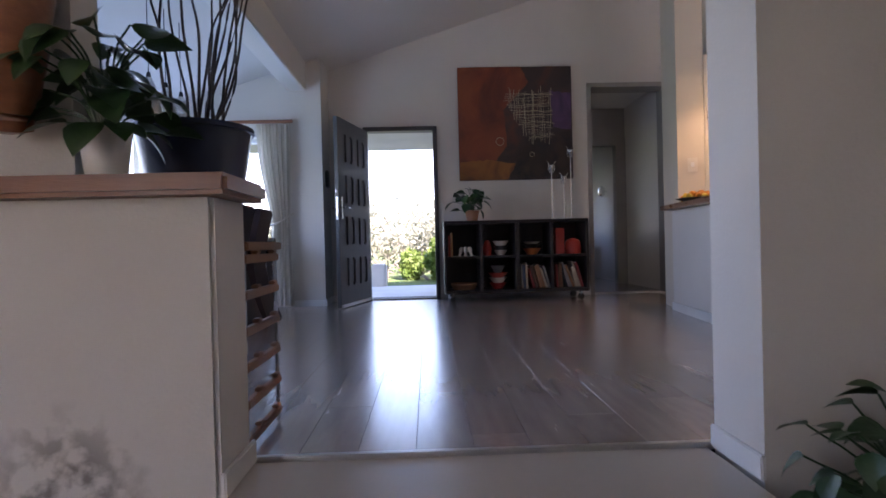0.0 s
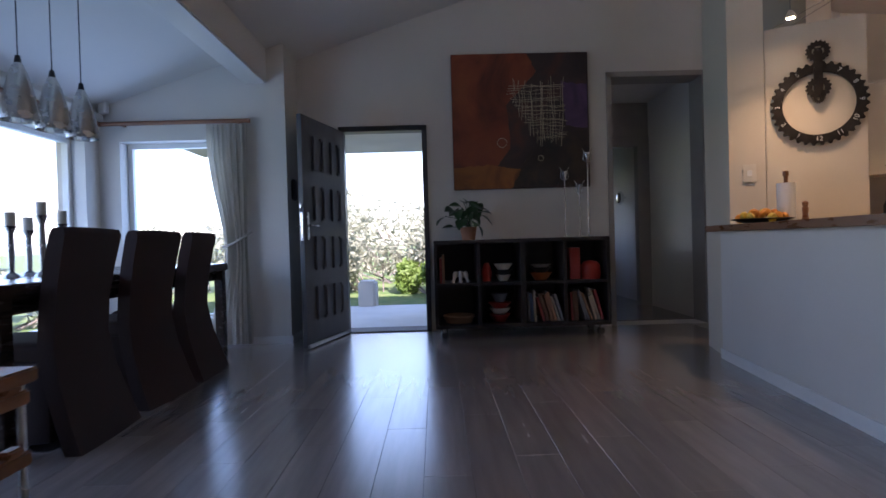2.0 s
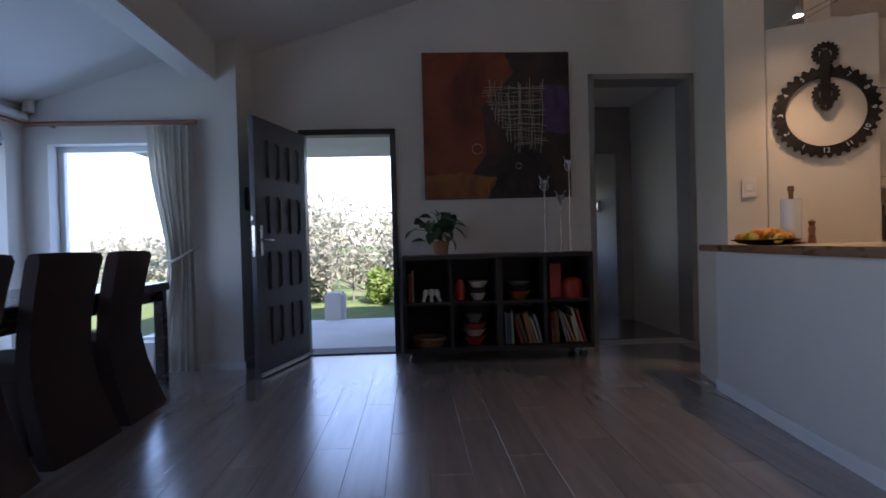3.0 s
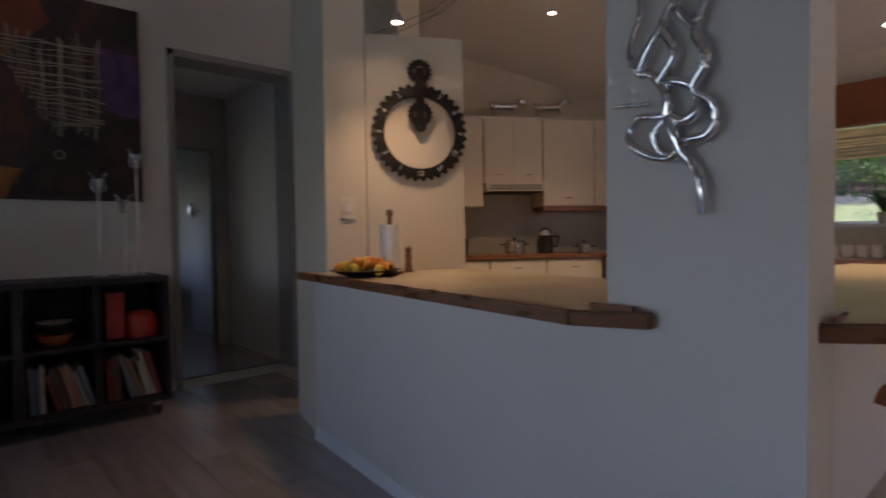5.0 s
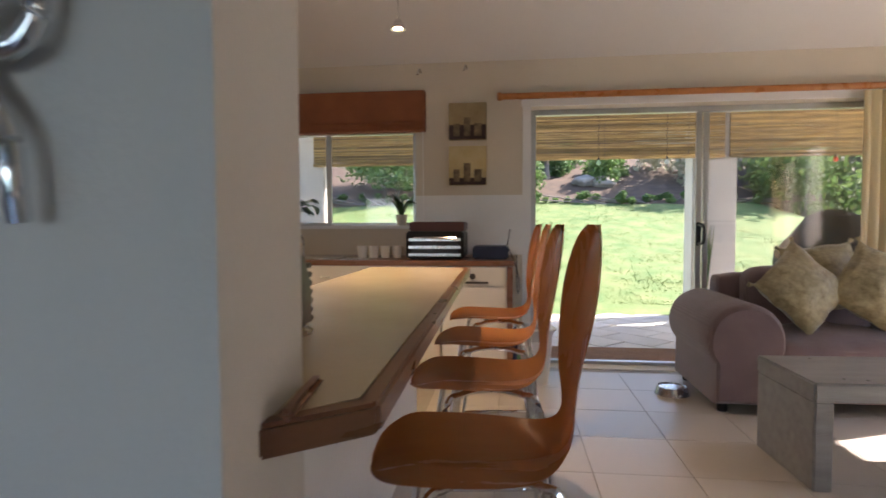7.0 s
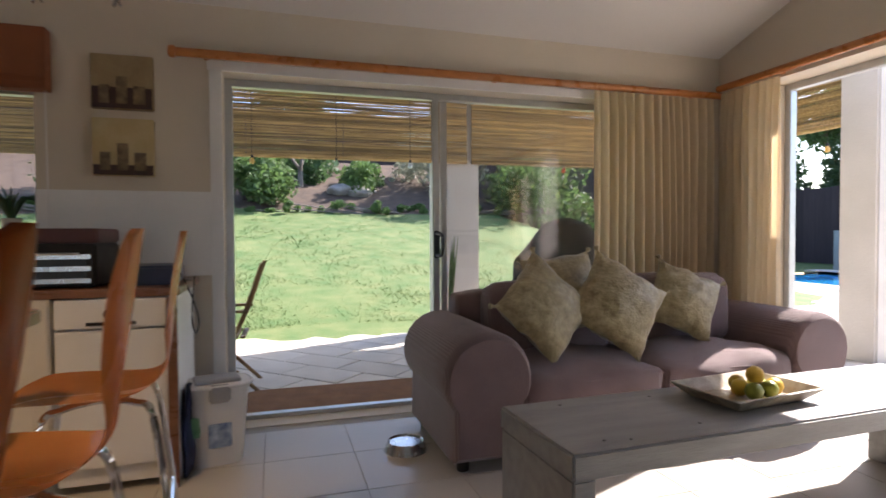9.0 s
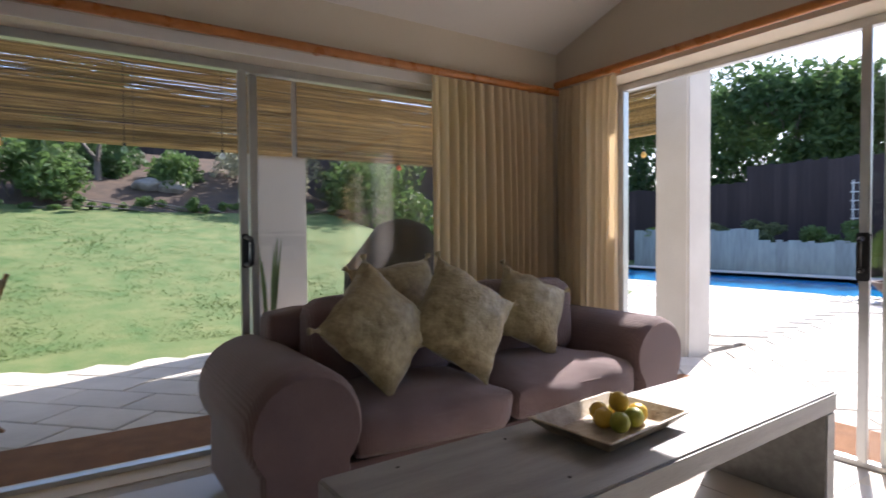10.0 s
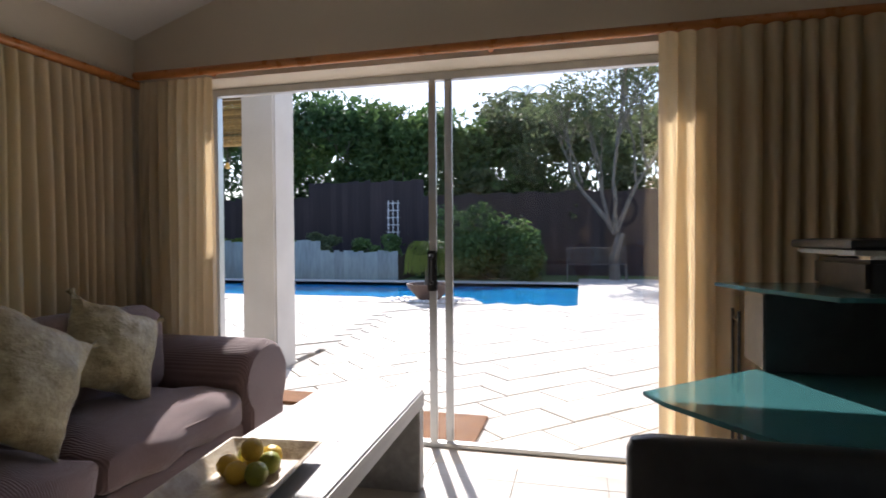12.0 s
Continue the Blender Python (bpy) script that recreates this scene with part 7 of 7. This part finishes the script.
def leaf_mesh(bm, length, width, m):
    """One heart-shaped, folded leaf with thickness."""
    prof = [(0.0, 0.12), (0.08, 0.62), (0.22, 0.95), (0.4, 1.0), (0.6, 0.8), (0.8, 0.45), (0.95, 0.12), (1.0, 0.01)]
    sub = bmesh.new()
    rows = []
    for t, w in prof:
        z = -0.28 * t * t * length
        rows.append([sub.verts.new((s * w * width / 2, t * length, z + 0.10 * width * abs(s) * w)) for s in (-1, -0.5, 0, 0.5, 1)])
    for a, b in zip(rows, rows[1:]):
        for k in range(4):
            sub.faces.new((a[k], a[k + 1], b[k + 1], b[k]))
    merge(bm, sub, m)


def leafy_plant(name, label, at, pot_bm, pot_m, pot_label, n, spread, height, size, seed, base):
    random.seed(seed)
    p = thing(name, label, "plant", at)
    part("pot", pot_bm, pot_m, p, pot_label, smooth=True)
    part("soil", lathe([(0.0, base - 0.012), (0.05, base - 0.012), (0.0, base - 0.008)], 14), SOIL, p)
    for k in range(n):
        a = random.uniform(0, 2 * math.pi)
        r = spread * random.uniform(0.25, 1.0)
        z = base + height * random.uniform(0.05, 1.0) * (1.15 - 0.5 * r / spread)
        tip = Vector((r * math.cos(a), r * math.sin(a), z))
        stem = bend([(0.01 * math.cos(a), 0.01 * math.sin(a), base - 0.01), (tip.x * 0.4, tip.y * 0.4, base + (z - base) * 0.7), tip], 4)
        bm = tube(stem, 0.003, 5)
        s = size * random.uniform(0.7, 1.2)
        m = Matrix.Translation(tip) @ Matrix.Rotation(a - math.pi / 2 + random.uniform(-0.6, 0.6), 4, 'Z') @ Matrix.Rotation(radians(random.uniform(-50, 15)), 4, 'X') @ Matrix.Rotation(radians(random.uniform(-35, 35)), 4, 'Y')
        leaf_mesh(bm, s, s * 0.84, m)
        part("leaf", bm, LEAF, p, smooth=True)
    return p


TERRAPOT = surface("terracotta", (0.30, 0.13, 0.075), (0.40, 0.19, 0.11), 0.85, 8, bump=0.2)
leafy_plant("potted_plant", "leafy green plant in a small pale pot on the bookcase", pose(0.50, 6.30, 0.9005), lathe([(0.0, 0.0), (0.06, 0.0), (0.08, 0.12), (0.07, 0.12), (0.06, 0.10), (0.0, 0.10)], 20), TERRAPOT, "", 26, 0.22, 0.26, 0.13, 5, 0.11)
leafy_plant("potted_plant", "dark leafy plant in a white pot on the half wall", pose(-0.865, 1.53, 0.8455), lathe([(0.0, 0.0), (0.05, 0.0), (0.064, 0.12), (0.067, 0.135), (0.058, 0.135), (0.05, 0.09), (0.0, 0.09)], 24), WHITE, "white ribbed pot", 52, 0.15, 0.34, 0.108, 8, 0.12)
leafy_plant("floor_plant", "low dark leafy plant on the lounge floor", pose(1.07, 1.20, FLOOR_LOW), lathe([(0.0, 0.0), (0.10, 0.0), (0.13, 0.24), (0.12, 0.24), (0.0, 0.22)], 20), TERRAPOT, "", 120, 0.24, 0.44, 0.085, 12, 0.24)
# tall dark planter with twigs, standing on the wine rack
NAVYPOT = surface("navy_glazed_pot", (0.012, 0.016, 0.042), (0.028, 0.036, 0.08), 0.35, 5, bump=0.1)
pl = thing("twig_planter", "tall navy glazed planter with twisted bare twigs", "planter", pose(-0.80, 1.95, 0.675))
part("pot", lathe([(0.0, 0.0), (0.125, 0.0), (0.188, 0.372), (0.196, 0.376), (0.196, 0.392), (0.182, 0.392), (0.12, 0.05), (0.0, 0.05)], 36), NAVYPOT, pl, smooth=True)
part("pebbles", lathe([(0.0, 0.375), (0.178, 0.372), (0.178, 0.36), (0.0, 0.36)], 24), GREY, pl)
TWIG = surface("dark_twig", (0.035, 0.025, 0.022), (0.09, 0.065, 0.055), 0.7, 14, bump=0.3)
random.seed(31)
for k in range(15):
    a = random.uniform(0, 2 * math.pi)
    r = random.uniform(0.02, 0.12)
    lean = random.uniform(0.08, 0.34)
    pts = []
    for j in range(8):
        t = j / 7
        pts.append((r * math.cos(a) + lean * t * math.cos(a) + 0.03 * math.sin(4.5 * t + k) + 0.010 * math.sin(13 * t + 3 * k), r * math.sin(a) + lean * t * math.sin(a) + 0.025 * math.cos(5 * t + 2 * k), 0.37 + t * random.uniform(0.72, 0.8) * (1.05 + 0.2 * (k % 3))))
    q = bend(pts, 3)
    part("twig", tube(q, 0.005, 6, taper=[0.0054 * (1 - 0.72 * i / len(q)) for i in range(len(q))]), TWIG, pl, smooth=True)
# wine rack
RACKWOOD = surface("rack_wood", (0.20, 0.085, 0.04), (0.31, 0.14, 0.066), 0.5, 5, bump=0.15, stretch=(4, 1, 4))
wr = thing("wine_rack", "wooden slatted wine rack holding dark bottles", "wine rack", pose(-0.80, 1.95, 0))
for x in (-0.23, 0.20):
    for k in range(6):
        z = 0.03 + 0.115 * k
        bm = box(x, x + 0.025, -0.19, 0.19, z, z + 0.028, 0.004)
        for y in (-0.10, 0.10):
            box(x, x + 0.025, y + 0.03, y + 0.07, z + 0.028, z + 0.042, 0.004, bm)
        part("slat", bm, RACKWOOD, wr)
    for y in (-0.18, 0.18):
        part("post", tube([(x + 0.012, y, 0.0), (x + 0.012, y, 0.645)], 0.008, 8), STEEL, wr)
part("top_board", box(-0.24, 0.235, -0.20, 0.20, 0.646, 0.674, 0.004), RACKWOOD, wr)
WINE = surface("dark_wine_glass", (0.006, 0.008, 0.006), (0.016, 0.018, 0.012), 0.12, 8, bump=0.0)
FOIL = surface("foil", (0.35, 0.33, 0.3), (0.5, 0.48, 0.45), 0.3, 12, metal=0.9)
for k in range(1, 5):
    for y in (-0.10, 0.10):
        m = pose(-0.80 - 0.24, 1.95 + y, 0.03 + 0.115 * k + 0.068, 0, 90, 0)
        b = thing("wine_bottle", "dark wine bottle lying in the rack, foil neck outward", "bottle", m, "bottles in the wine rack")
        part("glass", lathe([(0.0, 0.0), (0.036, 0.0), (0.037, 0.19), (0.03, 0.22), (0.015, 0.25), (0.0145, 0.29), (0.0, 0.29)], 18), WINE, b, smooth=True)
        part("foil_cap", lathe([(0.0152, 0.25), (0.0155, 0.315), (0.0, 0.318)], 14), FOIL, b, "silver foil cap", smooth=True)
# carved wood hanging on the wall
single("wood_carving", tube(bend([(-1.02, 1.52, 1.60), (-1.04, 1.50, 1.38), (-1.06, 1.48, 1.2), (-1.09, 1.48, 1.06), (-1.11, 1.5, 0.97)], 6), 0.06, 14, taper=[0.06] * 6 + [0.07] * 6 + [0.075] * 6 + [0.065] * 6 + [0.02]),
       WOOD_RED, "red-brown carved wooden form on the wall", "carving", smooth=True)
# tall steel candle holders on the bookcase
for x, h in ((1.42, 0.53), (1.56, 0.40), (1.64, 0.70)):
    c = thing("candle_holder", "tall slender steel candle holder on the bookcase", "candle holder", pose(x, 6.33, 0.9005), "candle holders on the bookcase")
    part("base", lathe([(0.0, 0.0), (0.045, 0.0), (0.042, 0.008), (0.0, 0.01)], 18), STEEL, c)
    part("stem", tube([(0, 0, 0.008), (0, 0, h)], 0.007, 8), STEEL, c)
    part("cup", lathe([(0.008, h), (0.022, h + 0.04), (0.032, h + 0.09), (0.030, h + 0.09), (0.018, h + 0.04)], 16), STEEL, c, smooth=True)
    for s in (-1, 1):
        part("tendril", tube(bend([(0, 0, h), (s * 0.035, 0, h + 0.03), (s * 0.03, 0, h + 0.10), (s * 0.05, 0, h + 0.13)]), 0.004, 6), STEEL, c)

# dining table and chairs
DARKWOOD = surface("dark_stained_wood", (0.022, 0.015, 0.012), (0.05, 0.033, 0.026), 0.25, 5, bump=0.08, stretch=(6, 1, 6))
dt = thing("dining_table", "dark stained dining table with square legs", "dining table")
part("tabletop", box(-2.50, -1.60, 3.35, 5.90, 0.70, 0.76, 0.006), DARKWOOD, dt)
part("apron", box(-2.44, -1.66, 3.42, 5.83, 0.62, 0.70, 0.004), DARKWOOD, dt)
for x in (-2.47, -1.68):
    for y in (3.40, 5.79):
        part("leg", box(x, x + 0.07, y, y + 0.07, 0, 0.70, 0.004), DARKWOOD, dt)
SLIP = surface("dark_brown_suede", (0.026, 0.011, 0.010), (0.046, 0.021, 0.018), 0.85, 4, bump=0.2, bump_scale=90, sheen=0.05)


def slip_chair(m):
    """A chair in a loose cover: leaning back that flares to the floor, seat and skirt. Faces -x."""
    c = thing("dining_chair", "high-backed dining chair in a dark brown slipcover", "dining chair", m, "chairs at the dining table")
    bm = bmesh.new()
    rows = []
    prof = [(0.0, 0.13, 0.275), (0.12, 0.085, 0.262), (0.30, 0.03, 0.243), (0.48, 0.0, 0.228), (0.66, 0.012, 0.226), (0.84, 0.045, 0.235), (0.97, 0.075, 0.243), (1.0, 0.078, 0.238)]
    for z, x, w in prof:
        ring = []
        for s in (1, -1):
            for k in range(9):
                u = s * (1 - 2 * k / 8)
                ring.append(bm.verts.new((x + s * (0.035 if z < 0.98 else 0.022) + 0.012 * math.cos(u * 1.5) + 0.004 * noise.noise((u * 4, z * 6, s)), u * w, z)))
        rows.append(ring)
    n = 18
    for a, b in zip(rows, rows[1:]):
        for k in range(n):
            bm.faces.new((a[k], a[(k + 1) % n], b[(k + 1) % n], b[k]))
    bm.faces.new(rows[0][::-1])
    bm.faces.new(rows[-1])
    part("backrest", bm, SLIP, c, smooth=True)
    part("seat", soft_box(-0.45, 0.02, -0.225, 0.225, 0.40, 0.49, 0.03), SLIP, c, smooth=True)
    part("skirt", soft_box(-0.44, 0.0, -0.215, 0.215, 0.03, 0.42, 0.03), SLIP, c, smooth=True)
    part("piping", tube([(0.078, -0.235, 0.999), (0.082, 0.0, 1.002), (0.078, 0.235, 0.999)], 0.005, 6), SLIP, c)
    return c


one = slip_chair(pose(-1.56, 5.07, 0, 0, 0, 4))
copy_thing(one, pose(-1.56, 4.45, 0, 0, 0, -3))
copy_thing(one, pose(-1.55, 3.78, 0, 0, 0, 3))
# candlesticks on the table
for x, y, h in ((-2.02, 4.42, 0.30), (-2.12, 4.28, 0.26), (-2.0, 4.22, 0.34), (-2.1, 4.12, 0.28)):
    c = thing("candlestick", "turned metal candlestick with a short pale candle", "candlestick", pose(x, y, 0.7605), "candlesticks on the dining table")
    part("stick", lathe([(0.0, 0.0), (0.045, 0.0), (0.04, 0.012), (0.014, 0.03), (0.018, h * 0.5), (0.014, h * 0.85), (0.03, h), (0.0, h)], 18), STEEL, c, smooth=True)
    part("candle", lathe([(0.0, h), (0.026, h), (0.026, h + 0.075), (0.0, h + 0.07)], 16), CREAMC, c, "pale candle", smooth=True)
# pendants
for y in (4.03, 4.29, 4.55):
    p = thing("pendant_lamp", "conical brushed metal pendant lamp over the table", "pendant lamp", pose(-1.96, y, 1.585), "pendant lamps over the table")
    part("shade", lathe([(0.088, 0.0), (0.086, 0.04), (0.072, 0.13), (0.045, 0.24), (0.02, 0.30), (0.016, 0.30), (0.04, 0.24), (0.068, 0.13), (0.083, 0.0)], 28), STEEL, p, smooth=True)
    # pale dots stand in for light shining through the rim's perforations
    for k in range(20):
        a = 2 * math.pi * k / 20
        part("rim_stud", lathe([(0.0, 0.0), (0.006, 0.0), (0.0, 0.003)], 6, m=pose(0.0875 * math.cos(a), 0.0875 * math.sin(a), 0.022, 0, 90, math.degrees(a))), CREAMC, p)
    part("cord", tube([(0, 0, 0.30), (0, 0, roof(-1.96) - 1.585)], 0.003, 6), BLACK, p)
    part("cap", lathe([(0.0, 0.30), (0.018, 0.30), (0.012, 0.34), (0.0, 0.34)], 12), BLACK, p)
# dining curtain, pole, sensor
dc = thing("curtain", "grey-cream curtain tied back beside the dining window", "curtain")
part("drape", drape(-1.84, -1.47, 0.02, 2.0, 7, 0.03, "y", 6.11, 4, gather=(0.85, 0.55, 0.85)), CURTAIN_PALE, dc, smooth=True)
part("tie_back", tube(bend([(-1.70, 6.06, 0.90), (-1.60, 6.05, 0.93), (-1.46, 6.14, 1.03)]), 0.012, 8), CURTAIN_PALE, dc, "corded tie-back")
rod = thing("curtain_pole", "red-brown wooden curtain pole in the dining corner", "curtain pole")
part("pole", tube([(-2.80, 6.13, 2.03), (-1.45, 6.13, 2.03)], 0.02, 12), WOOD_RED, rod, smooth=True)
part("pole", tube([(-2.79, 6.13, 2.03), (-2.79, 2.8, 2.03)], 0.02, 12), WOOD_RED, rod, smooth=True)
for x in (-2.6, -1.55):
    part("bracket", box(x - 0.012, x + 0.012, 6.14, 6.2, 2.01, 2.03, 0.003), WOOD_RED, rod)
single("motion_sensor", soft_box(-2.80, -2.73, 6.12, 6.19, 2.13, 2.25, 0.015), WHITE, "white motion sensor in the ceiling corner", "sensor", smooth=True)
# passage: panelled door, wall light, dark chair
pd = thing("passage_door", "grey-white panelled inner door standing ajar", "door", pose(2.10, 8.34, 0, 0, 0, 78))
part("leaf", box(0, 0.74, -0.02, 0.02, 0.01, 2.02, 0.004), CABWHITE, pd)
for z0, z1 in ((0.15, 0.9), (1.05, 1.88)):
    part("panel", box(0.10, 0.64, -0.026, -0.0195, z0, z1, 0.004), CABWHITE, pd)
part("handle", tube(bend([(0.68, -0.02, 1.02), (0.68, -0.06, 1.02), (0.58, -0.065, 1.02)]), 0.009), STEEL, pd)
wl = thing("wall_light", "chrome wall light in the passage", "wall light", pose(2.86, 9.1, 1.45))
part("bracket", tube([(0.09, 0, 0), (0.0, 0, 0)], 0.012, 8), CHROME, wl)
part("shade", lathe([(0.0, -0.10), (0.05, -0.06), (0.06, 0.0), (0.05, 0.06), (0.0, 0.10)], 20), CHROME, wl, smooth=True)
al = thing("alarm_panel", "small white door sensor on the passage frame", "sensor")
part("case", box(2.02, 2.06, 6.96, 6.975, 2.18, 2.30, 0.004), WHITE, al)
pt = thing("side_table", "small dark side table at the passage end", "side table", pose(2.55, 9.7, 0))
part("tabletop", box(-0.2, 0.2, -0.2, 0.2, 0.6, 0.63, 0.004), DARKWOOD, pt)
for x in (-0.18, 0.15):
    for y in (-0.18, 0.15):
        part("leg", box(x, x + 0.03, y, y + 0.03, 0, 0.6, 0.003), DARKWOOD, pt)

# ---- plants on the kitchen sill ----
leafy_plant("potted_plant", "large-leaved plant in a dark pot on the kitchen sill", pose(6.12, 4.66, 1.1725), lathe([(0.0, 0.0), (0.06, 0.0), (0.075, 0.16), (0.065, 0.16), (0.05, 0.12), (0.0, 0.12)], 18), TERRAPOT, "", 24, 0.26, 0.36, 0.18, 41, 0.14)
leafy_plant("potted_plant", "bushy plant in a pot on the kitchen sill", pose(6.14, 4.18, 1.1725), lathe([(0.0, 0.0), (0.05, 0.0), (0.06, 0.10), (0.05, 0.10), (0.0, 0.08)], 18), TERRAPOT, "", 34, 0.24, 0.18, 0.09, 43, 0.09)
al = thing("aloe_plant", "spiky aloe in a small pale pot on the sill", "plant", pose(6.12, 3.20, 1.1725))
part("pot", lathe([(0.0, 0.0), (0.04, 0.0), (0.05, 0.09), (0.042, 0.09), (0.0, 0.07)], 16), CREAMC, al, smooth=True)
random.seed(3)
for k in range(11):
    a = 2.4 * k
    r = random.uniform(0.08, 0.2)
    part("leaf", tube(bend([(0, 0, 0.08), (r * 0.4 * math.cos(a), r * 0.4 * math.sin(a), 0.20), (r * math.cos(a), r * math.sin(a), random.uniform(0.16, 0.30))], 3), 0.01, 5, taper=[0.012, 0.012, 0.011, 0.009, 0.007, 0.005, 0.001]), LEAF, al)

# ---- floor pieces: laminate planks, tiles, paving ----
def piece_mesh(name, w, l, h, m, bevel=0.002):
    return mesh_of(box(-w / 2, w / 2, -l / 2, l / 2, -h, 0, bevel, seg=1), name, m)


random.seed(90)
floor = bpy.data.objects["floor_hall"]
PW, PL = 0.186, 1.29
plank = piece_mesh("plank", PW - 0.0016, PL - 0.002, 0.008, LAMINATE, 0.0006)
cols = int((2.9 + 2.85) / PW)
for i in range(cols):
    x = -2.85 + PW * (i + 0.5)
    off = (i * 0.43) % 1.0 * PL
    y = 1.74 - off
    while y < 7.0:
        y0, y1 = max(y, 1.742), min(y + PL, 6.66)
        if y1 - y0 > 0.03:
            o = new("plank", plank)
            o.matrix_world = Matrix.Translation((x, (y0 + y1) / 2, random.uniform(-0.0002, 0.0003))) @ Matrix.Diagonal((1, (y1 - y0 - 0.002) / (PL - 0.002), 1, 1))
            o.parent = floor
        y += PL
living = bpy.data.objects["floor_living"]
TS = 0.46
tile = piece_mesh("tile", TS - 0.004, TS - 0.004, 0.006, TILE, 0.001)
for i in range(11):
    for j in range(10):
        x, y = 1.35 + 0.02 + TS * (i + 0.5), -1.78 + TS * (j + 0.5)
        if x + TS / 2 > 6.40 or y + TS / 2 > 2.85:
            continue
        if x < 2.3 and y > 1.70:
            continue
        o = new("tile", tile)
        o.matrix_world = Matrix.Translation((x, y, random.uniform(-0.0006, 0.0006)))
        o.parent = living
# flagstones laid on the diagonal
def flagstones(bed, x0, x1, y0, y1, s, z, limit):
    me = piece_mesh("flagstone", s - 0.014, s * 0.62 - 0.014, 0.03, PAVING, 0.006)
    ca = math.cos(radians(45))
    k = 0
    rot = Matrix.Rotation(radians(45), 4, 'Z')
    rest = []
    n = int(14 / s)
    cells = []
    for i in range(-n, n):
        for j in range(-2 * n, 2 * n):
            p = rot @ Vector((s * (i + 0.5 * (j % 2)), s * 0.62 * j, 0)) + Vector(((x0 + x1) / 2, (y0 + y1) / 2, 0))
            m = s * 0.56
            if x0 + m < p.x < x1 - m and y0 + m < p.y < y1 - m:
                cells.append(p)
    cells.sort(key=lambda p: (p - Vector((5.0, -1.0, 0))).length)
    joined = bmesh.new()
    for q, p in enumerate(cells):
        m = Matrix.Translation((p.x, p.y, z + random.uniform(-0.003, 0.003))) @ rot
        if q < limit:
            o = new("flagstone", me)
            o.matrix_world = m
            o.parent = bed
        else:
            merge(joined, box(-s / 2 + 0.007, s / 2 - 0.007, -s * 0.31 + 0.007, s * 0.31 - 0.007, -0.03, 0), m)
    if len(cells) > limit:
        tagged(part("far_flagstones", joined, PAVING, bed), kind="stuff")
    else:
        joined.free()


flagstones(bpy.data.objects["pavement_garden"], 6.22, 9.75, -4.8, 7.6, 0.62, -0.048, 120)
flagstones(bpy.data.objects["pavement_pool"], -3.3, 6.6, -9.7, -1.45, 0.62, -0.046, 190)
flagstones(bpy.data.objects["pavement_pool_side"], 6.2, 16.3, -9.7, -4.3, 0.62, -0.047, 60)
